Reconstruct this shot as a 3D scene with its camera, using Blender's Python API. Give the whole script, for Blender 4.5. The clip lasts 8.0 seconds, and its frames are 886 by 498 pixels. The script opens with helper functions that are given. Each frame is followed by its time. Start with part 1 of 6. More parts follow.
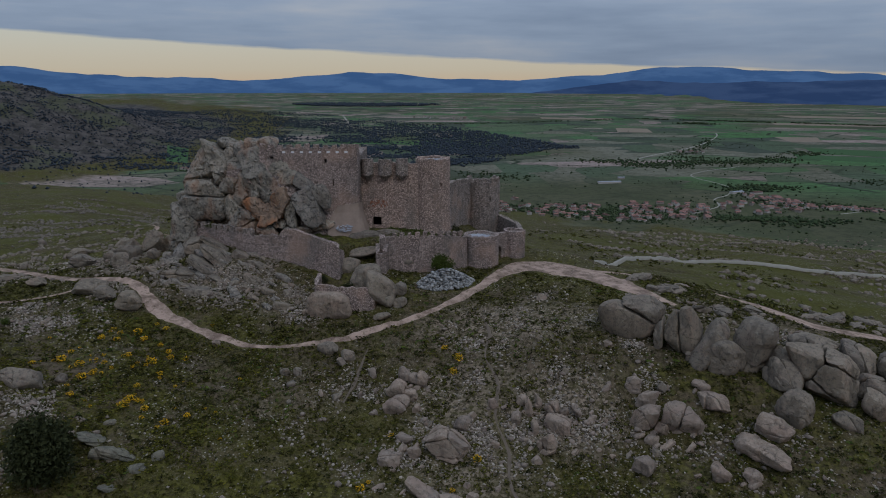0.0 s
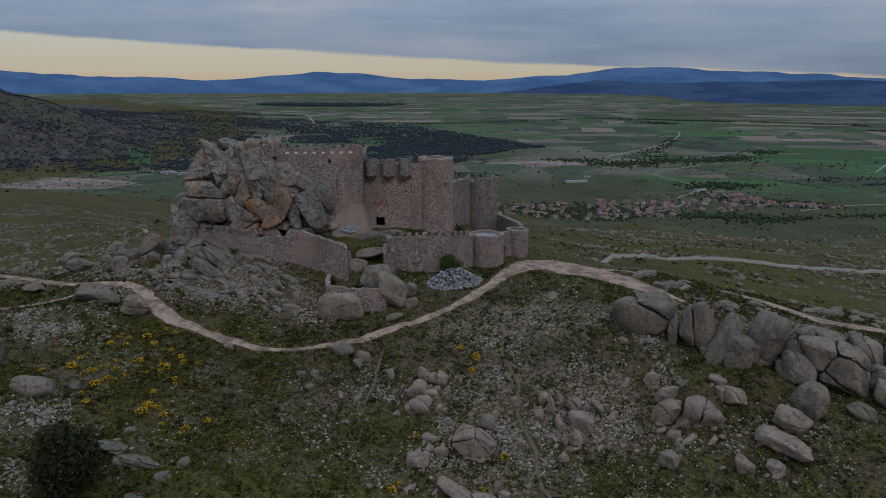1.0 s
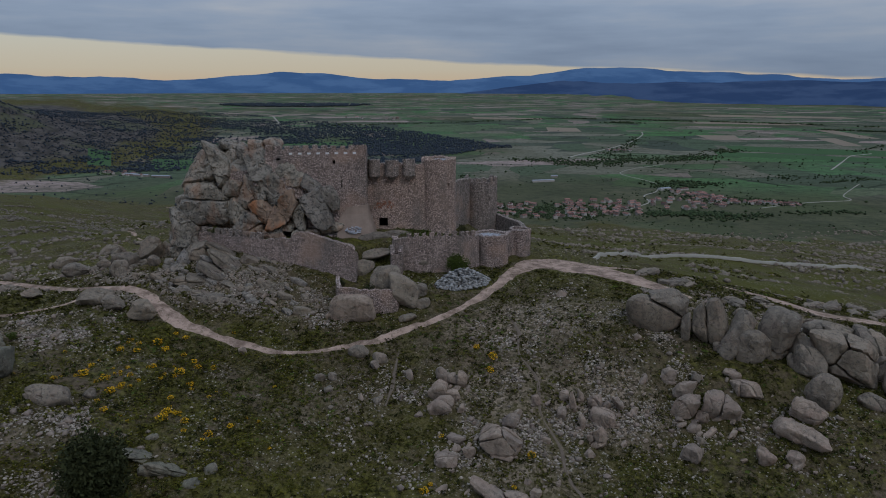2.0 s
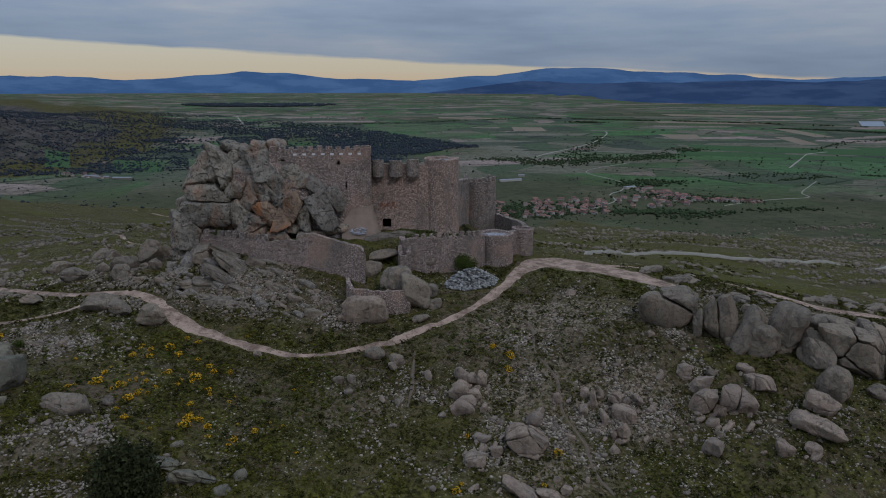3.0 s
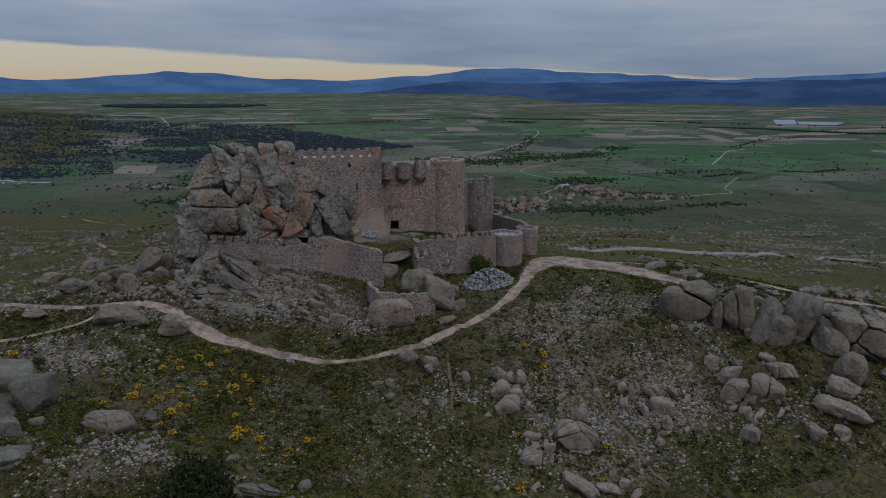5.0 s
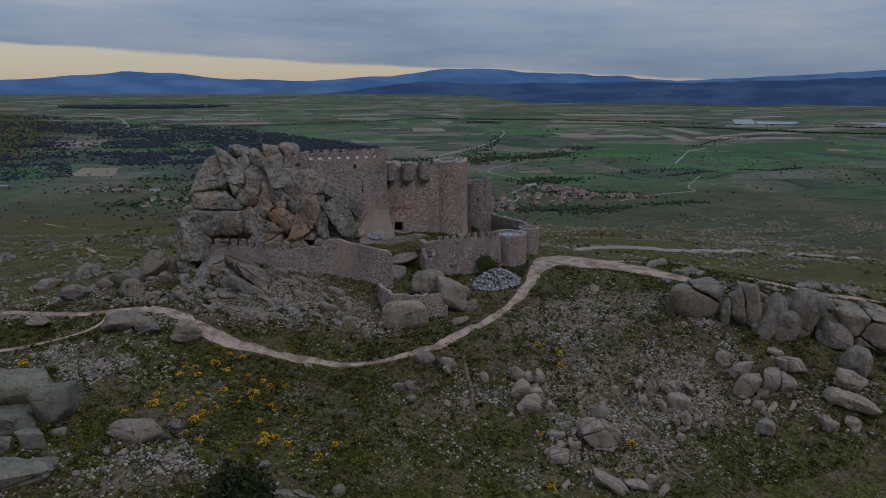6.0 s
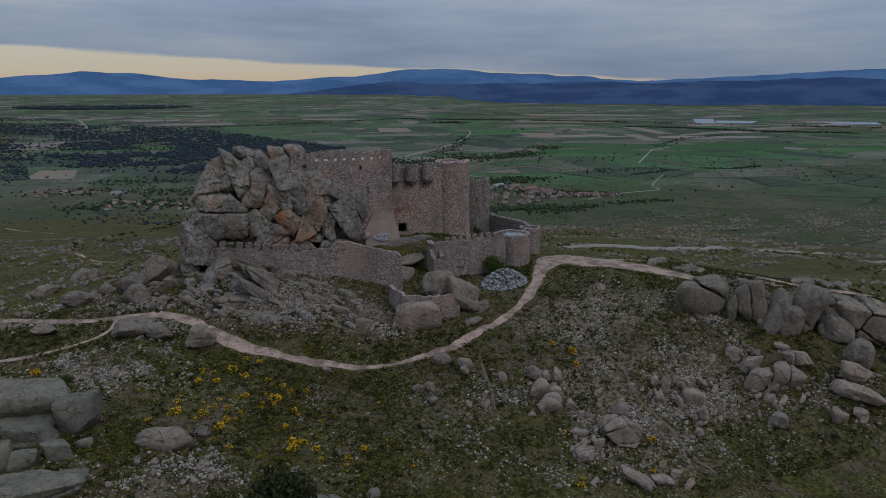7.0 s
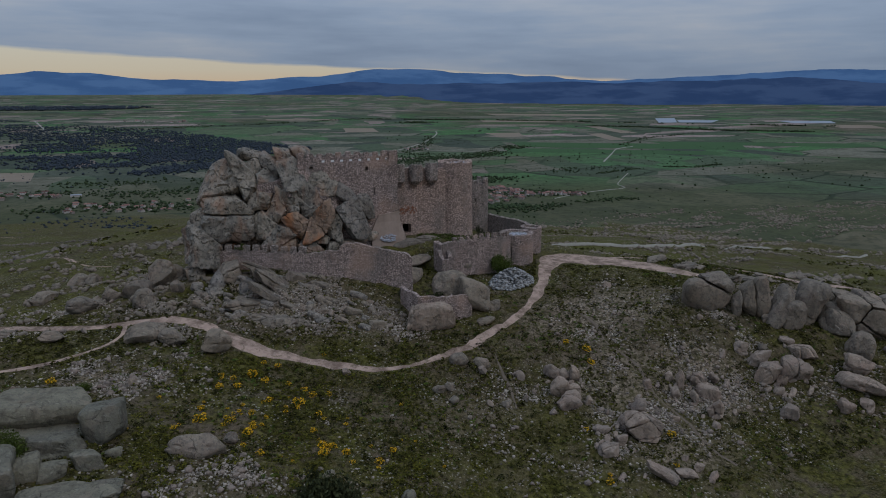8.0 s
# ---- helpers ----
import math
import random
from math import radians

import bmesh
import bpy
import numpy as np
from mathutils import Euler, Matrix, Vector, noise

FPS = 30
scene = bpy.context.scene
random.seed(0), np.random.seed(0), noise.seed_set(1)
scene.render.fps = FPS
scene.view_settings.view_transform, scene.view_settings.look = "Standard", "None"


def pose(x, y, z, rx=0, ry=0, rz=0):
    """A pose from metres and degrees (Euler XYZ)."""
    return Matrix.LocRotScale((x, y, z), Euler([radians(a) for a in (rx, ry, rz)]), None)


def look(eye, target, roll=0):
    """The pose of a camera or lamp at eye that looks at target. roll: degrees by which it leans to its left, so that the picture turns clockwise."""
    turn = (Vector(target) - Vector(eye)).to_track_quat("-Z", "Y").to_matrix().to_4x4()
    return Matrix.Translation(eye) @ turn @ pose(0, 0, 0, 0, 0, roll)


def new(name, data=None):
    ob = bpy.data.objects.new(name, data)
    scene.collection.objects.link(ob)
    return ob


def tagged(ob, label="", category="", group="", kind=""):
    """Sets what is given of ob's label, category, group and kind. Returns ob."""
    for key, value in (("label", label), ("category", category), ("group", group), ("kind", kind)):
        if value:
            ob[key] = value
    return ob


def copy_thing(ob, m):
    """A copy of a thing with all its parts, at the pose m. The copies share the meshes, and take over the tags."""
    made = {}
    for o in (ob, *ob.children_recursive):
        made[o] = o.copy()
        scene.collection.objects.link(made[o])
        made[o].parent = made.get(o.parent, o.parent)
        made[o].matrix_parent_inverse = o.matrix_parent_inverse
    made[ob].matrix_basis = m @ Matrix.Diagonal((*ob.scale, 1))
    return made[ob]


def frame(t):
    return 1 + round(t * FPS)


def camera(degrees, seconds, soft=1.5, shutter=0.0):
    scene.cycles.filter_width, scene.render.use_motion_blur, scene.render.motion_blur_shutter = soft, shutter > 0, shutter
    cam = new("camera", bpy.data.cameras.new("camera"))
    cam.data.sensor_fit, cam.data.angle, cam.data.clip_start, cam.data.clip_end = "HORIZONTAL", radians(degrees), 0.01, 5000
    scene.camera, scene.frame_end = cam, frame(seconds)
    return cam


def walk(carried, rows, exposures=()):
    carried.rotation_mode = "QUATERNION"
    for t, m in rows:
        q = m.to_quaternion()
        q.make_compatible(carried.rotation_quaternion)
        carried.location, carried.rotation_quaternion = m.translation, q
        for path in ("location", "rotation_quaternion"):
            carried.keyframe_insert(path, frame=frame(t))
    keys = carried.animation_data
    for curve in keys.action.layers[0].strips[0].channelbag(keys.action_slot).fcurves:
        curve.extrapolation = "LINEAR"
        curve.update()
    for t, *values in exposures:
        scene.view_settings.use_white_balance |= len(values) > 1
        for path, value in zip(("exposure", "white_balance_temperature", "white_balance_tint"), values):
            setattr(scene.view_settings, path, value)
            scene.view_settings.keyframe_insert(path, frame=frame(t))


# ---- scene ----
cam = camera(65.0, 8.0, soft=1.0)
METRES, EYE, TILT, LEAN, TURN = 75.0, 30.0, -13.2, 0.0, 0.0
ROWS = [
    (0.0, 0.0, 0.0, 0.0, -0.0, 0.0, 0.0),
    (0.5, -0.0621, -0.0001, -0.0002, -1.4, -0.0, 0.33),
    (1.0, -0.1244, 0.0016, 0.0004, -2.8, -0.02, 0.64),
    (1.5, -0.1867, 0.005, 0.0012, -4.21, -0.03, 0.96),
    (3.0, -0.3741, 0.024, 0.0068, -8.46, -0.14, 1.92),
    (3.5, -0.4359, 0.0334, 0.01, -9.87, -0.19, 2.24),
    (4.0, -0.497, 0.0443, 0.0131, -11.29, -0.23, 2.59),
    (4.5, -0.5576, 0.0564, 0.0168, -12.66, -0.3, 2.9),
    (6.0, -0.7389, 0.1044, 0.0302, -16.9, -0.52, 3.85),
    (6.5, -0.7983, 0.1234, 0.0353, -18.33, -0.61, 4.18),
    (7.0, -0.8572, 0.1434, 0.041, -19.76, -0.71, 4.51),
    (7.5, -0.9157, 0.1646, 0.0465, -21.18, -0.82, 4.84),
    (8.0, -0.9734, 0.1878, 0.0525, -22.6, -0.95, 5.16),
]
walk(cam, [(t, pose(0, 0, EYE, TILT, LEAN, TURN) @ pose(METRES * x, METRES * y, METRES * z, 90 + pitch, roll, yaw)) for t, x, y, z, yaw, pitch, roll in ROWS])

# ---- light ----
world = bpy.data.worlds.new("dusk_sky")
scene.world = world
world.use_nodes = True
SUN_EL, SUN_AZ = 46.0, 155.0


def build_sky():
    nt = world.node_tree
    nt.nodes.clear()
    N, L = nt.nodes.new, nt.links.new

    def math_node(op, a, b=None, clamp=False):
        n = N("ShaderNodeMath")
        n.operation, n.use_clamp = op, clamp
        for slot, v in enumerate((a, b)):
            if v is None:
                continue
            if isinstance(v, (int, float)):
                n.inputs[slot].default_value = v
            else:
                L(v, n.inputs[slot])
        return n.outputs[0]

    def ramp(fac, stops):
        n = N("ShaderNodeValToRGB")
        el = n.color_ramp.elements
        while len(el) < len(stops):
            el.new(0.5)
        for e, (p, c) in zip(el, stops):
            e.position, e.color = p, (*c, 1)
        L(fac, n.inputs[0])
        return n.outputs[0]

    def mix(fac, a, b, kind="MIX"):
        n = N("ShaderNodeMix")
        n.data_type, n.blend_type = "RGBA", kind
        for slot, v in ((0, fac), (6, a), (7, b)):
            if isinstance(v, (int, float)):
                n.inputs[slot].default_value = v
            elif isinstance(v, tuple):
                n.inputs[slot].default_value = (*v, 1)
            else:
                L(v, n.inputs[slot])
        return n.outputs[2]

    def clouds(direction, scale, stretch, detail):
        m = N("ShaderNodeMapping")
        m.inputs["Scale"].default_value = stretch
        L(direction, m.inputs[0])
        n = N("ShaderNodeTexNoise")
        n.inputs["Scale"].default_value, n.inputs["Detail"].default_value, n.inputs["Roughness"].default_value = scale, detail, 0.55
        L(m.outputs[0], n.inputs[0])
        return n.outputs[0]

    coord = N("ShaderNodeTexCoord").outputs["Generated"]
    sep = N("ShaderNodeSeparateXYZ")
    L(coord, sep.inputs[0])
    x, y, z = sep.outputs
    sky = N("ShaderNodeTexSky")
    sky.sky_type, sky.sun_disc = "NISHITA", False
    sky.sun_elevation, sky.sun_rotation = radians(SUN_EL), radians(SUN_AZ)
    sky.air_density, sky.dust_density = 1.5, 3.0
    streak = clouds(coord, 3.0, (1.0, 1.0, 9.0), 5)
    puff = clouds(coord, 5.0, (1.0, 1.0, 3.5), 4)
    edge_noise = clouds(coord, 3.5, (1.0, 1.0, 5.0), 6)
    # the cloud deck: lower edge sinks towards the east
    edge = math_node("SUBTRACT", EDGE_0, math_node("MULTIPLY", x, EDGE_X))
    edge = math_node("ADD", edge, math_node("MULTIPLY", math_node("SUBTRACT", edge_noise, 0.5), 0.022))
    deck = math_node("MULTIPLY", math_node("SUBTRACT", z, edge), 260.0, clamp=True)
    shade = math_node("ADD", math_node("MULTIPLY", streak, 0.75), math_node("MULTIPLY", puff, 0.35))
    cloud_col = ramp(shade, ((0.32, (0.126, 0.168, 0.240)), (0.54, (0.176, 0.224, 0.302)), (0.70, (0.230, 0.264, 0.320)), (0.86, (0.31, 0.305, 0.315))))
    # thick cloud is brightest overhead
    lift = math_node("ADD", 1.0, math_node("MULTIPLY", math_node("POWER", math_node("MAXIMUM", z, 0.0), 0.8), ZENITH))
    cloud_col = mix(1.0, cloud_col, mix(1.0, (1, 1, 1), lift, "MULTIPLY"), "MULTIPLY")
    glow = ramp(math_node("MULTIPLY", z, 10.0, clamp=True), ((0.0, (0.48, 0.36, 0.25)), (0.22, (0.43, 0.385, 0.31)), (0.75, (0.33, 0.345, 0.345))))
    clear = mix(0.04, glow, sky.outputs[0])
    col = mix(deck, clear, cloud_col)
    bg, out = N("ShaderNodeBackground"), N("ShaderNodeOutputWorld")
    bg.inputs[1].default_value = 1.0
    L(col, bg.inputs[0])
    L(bg.outputs[0], out.inputs[0])


EDGE_0, EDGE_X, ZENITH = 0.037, 0.051, 2.6
build_sky()
sun = new("sun", bpy.data.lights.new("sun", "SUN"))
sun.data.energy, sun.data.angle, sun.data.color = 0.6, radians(24), (1.0, 0.94, 0.86)
sun.matrix_world = look((0, 0, 0), (-math.sin(radians(SUN_AZ)) * math.cos(radians(SUN_EL)), -math.cos(radians(SUN_AZ)) * math.cos(radians(SUN_EL)), -math.sin(radians(SUN_EL))))


# ---- materials ----
class Shade:
    """A small hand for building node materials."""

    def __init__(self, name, rough=0.9):
        self.m = bpy.data.materials.new(name)
        self.m.use_nodes = True
        self.nt = self.m.node_tree
        self.bsdf = self.nt.nodes["Principled BSDF"]
        self.bsdf.inputs["Roughness"].default_value = rough
        self.bsdf.inputs["Specular IOR Level"].default_value = 0.06
        self.place = self.nt.nodes.new("ShaderNodeNewGeometry").outputs["Position"]

    def put(self, v, socket):
        if isinstance(v, (int, float)):
            socket.default_value = v
        elif isinstance(v, tuple):
            socket.default_value = (*v, 1) if len(v) == 3 and socket.type == "RGBA" else v
        else:
            self.nt.links.new(v, socket)

    def scaled(self, scale, at=None, turn=(0, 0, 0)):
        n = self.nt.nodes.new("ShaderNodeMapping")
        n.inputs["Scale"].default_value = scale if isinstance(scale, tuple) else (scale,) * 3
        n.inputs["Rotation"].default_value = turn
        self.put(at or self.place, n.inputs[0])
        return n.outputs[0]

    def noise(self, scale, detail=4, rough=0.55, at=None, warp=0.0):
        n = self.nt.nodes.new("ShaderNodeTexNoise")
        self.put(self.scaled(scale, at), n.inputs["Vector"])
        n.inputs["Scale"].default_value = 1.0
        n.inputs["Detail"].default_value, n.inputs["Roughness"].default_value, n.inputs["Distortion"].default_value = detail, rough, warp
        return n.outputs[0]

    def cells(self, scale, feature="F1", at=None, turn=(0, 0, 0), jitter=1.0, metric="EUCLIDEAN", flat=False):
        n = self.nt.nodes.new("ShaderNodeTexVoronoi")
        n.feature = feature
        if feature != "DISTANCE_TO_EDGE":
            n.distance = metric
        if flat:
            n.voronoi_dimensions = "2D"
        self.put(self.scaled(scale, at, turn), n.inputs["Vector"])
        n.inputs["Scale"].default_value, n.inputs["Randomness"].default_value = 1.0, jitter
        return n.outputs

    def math(self, op, a, b=0.0, clamp=False):
        n = self.nt.nodes.new("ShaderNodeMath")
        n.operation, n.use_clamp = op, clamp
        self.put(a, n.inputs[0])
        self.put(b, n.inputs[1])
        return n.outputs[0]

    def span(self, v, lo, hi):
        n = self.nt.nodes.new("ShaderNodeMapRange")
        n.interpolation_type = "SMOOTHSTEP"
        self.put(v, n.inputs[0])
        n.inputs[1].default_value, n.inputs[2].default_value = lo, hi
        return n.outputs[0]

    def mix(self, fac, a, b, kind="MIX"):
        n = self.nt.nodes.new("ShaderNodeMix")
        n.data_type, n.blend_type = "RGBA", kind
        for slot, v in ((0, fac), (6, a), (7, b)):
            self.put(v, n.inputs[slot])
        return n.outputs[2]

    def ramp(self, fac, stops, hard=False):
        n = self.nt.nodes.new("ShaderNodeValToRGB")
        n.color_ramp.interpolation = "CONSTANT" if hard else "LINEAR"
        el = n.color_ramp.elements
        while len(el) < len(stops):
            el.new(0.5)
        for e, (p, c) in zip(el, stops):
            e.position, e.color = p, (*c, 1)
        self.put(fac, n.inputs[0])
        return n.outputs[0]

    def bump(self, h, strength=0.5, reach=0.1):
        n = self.nt.nodes.new("ShaderNodeBump")
        n.inputs["Strength"].default_value, n.inputs["Distance"].default_value = strength, reach
        self.put(h, n.inputs["Height"])
        self.put(n.outputs[0], self.bsdf.inputs["Normal"])

    def island(self):
        return self.nt.nodes.new("ShaderNodeNewGeometry").outputs["Random Per Island"]

    def each(self):
        return self.nt.nodes.new("ShaderNodeObjectInfo").outputs["Random"]

    def done(self, colour):
        self.put(colour, self.bsdf.inputs["Base Color"])
        return self.m


def granite(name, tone, warm=0.25, lichen=0.5, rust=0.0):
    s = Shade(name, 0.92)
    broad, grain, spots = s.noise(0.22, 4), s.noise(2.6, 6, 0.65), s.noise(0.9, 6, 0.62, warp=0.4)
    c = s.mix(s.span(broad, 0.35, 0.68), tuple(v * 0.86 for v in tone), tuple(v * 1.12 for v in tone))
    c = s.mix(s.math("MULTIPLY", s.span(s.noise(0.35, 3, at=s.scaled(1.0, turn=(0.4, 0.2, 0))), 0.48, 0.66), warm), c, (0.30, 0.205, 0.165))
    c = s.mix(s.math("MULTIPLY", s.span(spots, 0.53, 0.62), 0.55 * lichen), c, (0.055, 0.056, 0.052))
    c = s.mix(s.math("MULTIPLY", s.span(s.noise(1.6, 5, 0.6), 0.58, 0.68), 0.35), c, (0.34, 0.34, 0.28))
    c = s.mix(s.math("MULTIPLY", s.span(s.noise((0.7, 0.7, 0.3), 5, 0.7), 0.50, 0.66), 0.45), c, tuple(v * 0.42 for v in tone))
    speck = s.span(s.noise(1.5, 7, 0.8, at=s.scaled(1.0, turn=(0.2, 0.9, 0.5))), 0.53, 0.58)
    c = s.mix(s.math("MULTIPLY", speck, 0.95 * lichen), c, (0.040, 0.040, 0.037))
    wash = s.span(s.noise((0.55, 0.55, 0.07), 5, 0.65), 0.53, 0.66)
    c = s.mix(s.math("MULTIPLY", wash, 0.5), c, tuple(v * 0.38 for v in tone))
    if rust:
        c = s.mix(s.math("MULTIPLY", s.span(s.noise(0.5, 6, 0.68, at=s.scaled(1.0, turn=(0.7, 0.1, 0.4))), 0.53, 0.60), 0.25), c, (0.045, 0.046, 0.043))
        streaks = s.math("ADD", s.math("MULTIPLY", s.noise((0.42, 0.42, 0.10), 5, 0.6), 0.5), s.math("MULTIPLY", s.noise((0.16, 0.16, 0.12), 3, 0.5), 0.5))
        c = s.mix(s.math("MULTIPLY", s.span(streaks, 0.48, 0.60), rust), c, (0.37, 0.155, 0.068))
    c = s.mix(s.math("MULTIPLY", grain, 0.45), c, (0.09, 0.085, 0.08))
    wave = s.nt.nodes.new("ShaderNodeTexNoise")
    wave.inputs["Scale"].default_value, wave.inputs["Detail"].default_value = 0.35, 4
    s.put(s.place, wave.inputs["Vector"])
    bent = s.mix(1.0, s.place, s.mix(1.0, wave.outputs[1], (3.5, 3.5, 3.5), "MULTIPLY"), "ADD")
    joint = s.cells((0.20, 0.26, 0.34), "DISTANCE_TO_EDGE", at=bent, turn=(0.3, 0.5, 0.2))[0]
    seam = s.math("MULTIPLY", s.span(joint, 0.012, 0.003), s.span(s.noise(0.28, 3), 0.44, 0.58))
    c = s.mix(s.math("MULTIPLY", seam, 0.3), c, (0.03, 0.028, 0.026))
    c = s.mix(1.0, c, s.mix(s.each(), (0.86, 0.86, 0.88), (1.10, 1.06, 1.02)), "MULTIPLY")
    s.bump(s.math("SUBTRACT", s.math("ADD", grain, s.math("MULTIPLY", spots, 0.8)), s.math("MULTIPLY", seam, 2.0)), 0.9, 0.16)
    return s.done(c)


def masonry(name, stone_a, stone_b, mortar, size=2.3):
    s = Shade(name, 0.95)
    wave = s.nt.nodes.new("ShaderNodeTexNoise")
    wave.inputs["Scale"].default_value = 1.5
    s.put(s.place, wave.inputs["Vector"])
    warped = s.mix(0.15, s.place, wave.outputs[1], "ADD")
    at = s.scaled((size, size, size * 1.45), warped)
    edge = s.cells(1.0, "DISTANCE_TO_EDGE", at=at, jitter=0.85)[0]
    pick = s.cells(1.0, "F1", at=at, jitter=0.85)["Color"]
    tone = s.nt.nodes.new("ShaderNodeSeparateColor")
    s.put(pick, tone.inputs[0])
    c = s.ramp(tone.outputs[0], ((0.05, tuple(v * 0.68 for v in stone_a)), (0.3, stone_a), (0.7, stone_b), (0.95, tuple(v * 1.10 for v in stone_b))))
    c = s.mix(s.math("MULTIPLY", s.span(edge, 0.16, 0.04), 0.95), c, tuple(v * 0.75 for v in mortar))
    stain = s.noise((0.16, 0.16, 0.07), 5, 0.6)
    c = s.mix(s.math("MULTIPLY", s.span(stain, 0.5, 0.68), 0.5), c, (0.14, 0.125, 0.115))
    c = s.mix(s.math("MULTIPLY", s.span(s.noise(0.13, 4, at=s.scaled(1.0, turn=(0.5, 0.1, 0.3))), 0.52, 0.68), 0.4), c, (0.42, 0.27, 0.20))
    c = s.mix(s.math("MULTIPLY", s.noise(5.0, 4), 0.25), c, (0.12, 0.11, 0.10))
    s.bump(s.math("ADD", s.span(edge, 0.0, 0.14), s.math("MULTIPLY", s.noise(6.0, 4), 0.5)), 0.9, 0.10)
    return s.done(c)


def hill_and_plain():
    s = Shade("hill_turf_and_fields", 0.97)
    uv = s.nt.nodes.new("ShaderNodeUVMap")
    uv.uv_map = "plan"
    plan = uv.outputs[0]
    # mountain turf: olive grass, bare pinkish soil, gravel
    big, mid, small = s.noise(0.035, 4), s.noise(0.17, 5, 0.62), s.noise(1.3, 6, 0.68)
    turf = s.mix(s.span(small, 0.36, 0.66), (0.012, 0.011, 0.003), (0.064, 0.051, 0.014))
    turf = s.mix(s.span(s.noise(0.5, 5, 0.6), 0.52, 0.66), turf, (0.044, 0.046, 0.009))
    soil = s.mix(small, (0.034, 0.025, 0.018), (0.150, 0.110, 0.082))
    c = s.mix(s.math("MULTIPLY", s.span(s.math("ADD", s.math("MULTIPLY", mid, 0.65), s.math("MULTIPLY", small, 0.35)), 0.46, 0.60), 0.76), turf, soil)
    c = s.mix(s.math("MULTIPLY", s.span(big, 0.50, 0.66), 0.5), c, s.mix(small, (0.034, 0.030, 0.010), (0.082, 0.066, 0.026)))
    dry = s.mix(small, (0.032, 0.030, 0.008), (0.100, 0.087, 0.024))
    c = s.mix(s.math("MULTIPLY", s.span(s.noise((0.011, 0.02, 0.02), 5, 0.6), 0.47, 0.62), 0.75), c, dry)
    reach = s.nt.nodes.new("ShaderNodeVectorMath")
    reach.operation = "DISTANCE"
    s.put(s.place, reach.inputs[0])
    reach.inputs[1].default_value = (-10, 130, -15)
    slope = s.span(reach.outputs["Value"], 85, 150)
    worn = s.mix(small, (0.060, 0.050, 0.038), (0.140, 0.120, 0.096))
    c = s.mix(s.math("MULTIPLY", s.span(s.noise((0.02, 0.055, 0.05), 6, 0.7), 0.54, 0.62), s.math("ADD", 0.25, s.math("MULTIPLY", slope, 0.2))), c, worn)
    clumps = s.cells((0.85, 0.85, 0.85), "F1", at=s.mix(0.5, s.place, s.scaled(1.0), "MIX"))
    c = s.mix(s.math("MULTIPLY", s.span(s.math("ADD", clumps["Distance"], s.math("MULTIPLY", small, 0.5)), 0.62, 0.40), s.span(s.noise(0.12, 4), 0.36, 0.54)), c, s.mix(small, (0.008, 0.009, 0.003), (0.034, 0.036, 0.008)))
    straw = s.math("MULTIPLY", s.span(s.noise(2.7, 5, 0.75), 0.50, 0.62), 0.55)
    c = s.mix(straw, c, s.mix(s.noise(0.2, 3), (0.125, 0.105, 0.050), (0.150, 0.132, 0.105)))
    c = s.mix(s.math("MULTIPLY", s.span(s.noise(1.9, 5, 0.7, at=s.scaled(1.0, turn=(0, 0, 0.7))), 0.53, 0.62), 0.6), c, (0.014, 0.014, 0.005))
    red = s.mix(small, (0.052, 0.036, 0.026), (0.150, 0.108, 0.080))
    c = s.mix(s.math("MULTIPLY", s.span(s.math("ADD", s.math("MULTIPLY", s.noise(0.028, 3), 0.6), s.math("MULTIPLY", s.noise(0.35, 5, 0.65), 0.4)), 0.49, 0.60), 0.35), c, red)
    # gravel where the slope is bare, olive grass where it is not
    bare = s.nt.nodes.new("ShaderNodeAttribute")
    bare.attribute_name = "gravel"
    crumbs = s.cells(2.4, "F1")
    tone = s.nt.nodes.new("ShaderNodeSeparateColor")
    s.put(crumbs["Color"], tone.inputs[0])
    gravel = s.mix(s.span(tone.outputs[0], 0.1, 0.95), (0.048, 0.037, 0.027), (0.265, 0.205, 0.158))
    gravel = s.mix(s.math("MULTIPLY", s.span(s.noise(0.8, 5, 0.65), 0.48, 0.60), 0.6), gravel, (0.050, 0.046, 0.014))
    lawn = s.mix(s.span(s.noise(1.1, 6, 0.7), 0.36, 0.64), (0.008, 0.009, 0.002), (0.108, 0.100, 0.022))
    c = s.mix(s.math("MULTIPLY", s.span(bare.outputs["Fac"], 0.45, 0.0), s.math("MULTIPLY", s.span(s.noise(0.21, 5, 0.6), 0.40, 0.58), 0.6)), c, lawn)
    c = s.mix(s.math("MULTIPLY", s.span(s.math("ADD", bare.outputs["Fac"], s.math("MULTIPLY", s.math("SUBTRACT", s.noise(0.4, 5, 0.65), 0.5), 1.3)), 0.38, 0.95), 0.72), c, gravel)
    flank = s.math("MULTIPLY", slope, s.math("MULTIPLY", s.span(s.noise((0.014, 0.03, 0.03), 5, 0.65), 0.47, 0.60), 0.7))
    c = s.mix(flank, c, s.mix(small, (0.030, 0.032, 0.007), (0.092, 0.088, 0.020)))
    grit = s.cells(1.6, "F1")
    c = s.mix(s.math("MULTIPLY", s.span(grit["Distance"], 0.30, 0.16), s.span(s.noise(0.09, 4), 0.44, 0.60)), c, (0.22, 0.20, 0.17))
    # the plain: strips of crop, fallow and meadow
    tilled = s.nt.nodes.new("ShaderNodeAttribute")
    tilled.attribute_name = "tilled"
    strips = s.cells((1.9, 4.6, 1.0), "F1", at=plan, turn=(0, 0, 0.35), metric="CHEBYCHEV", flat=True)["Color"]
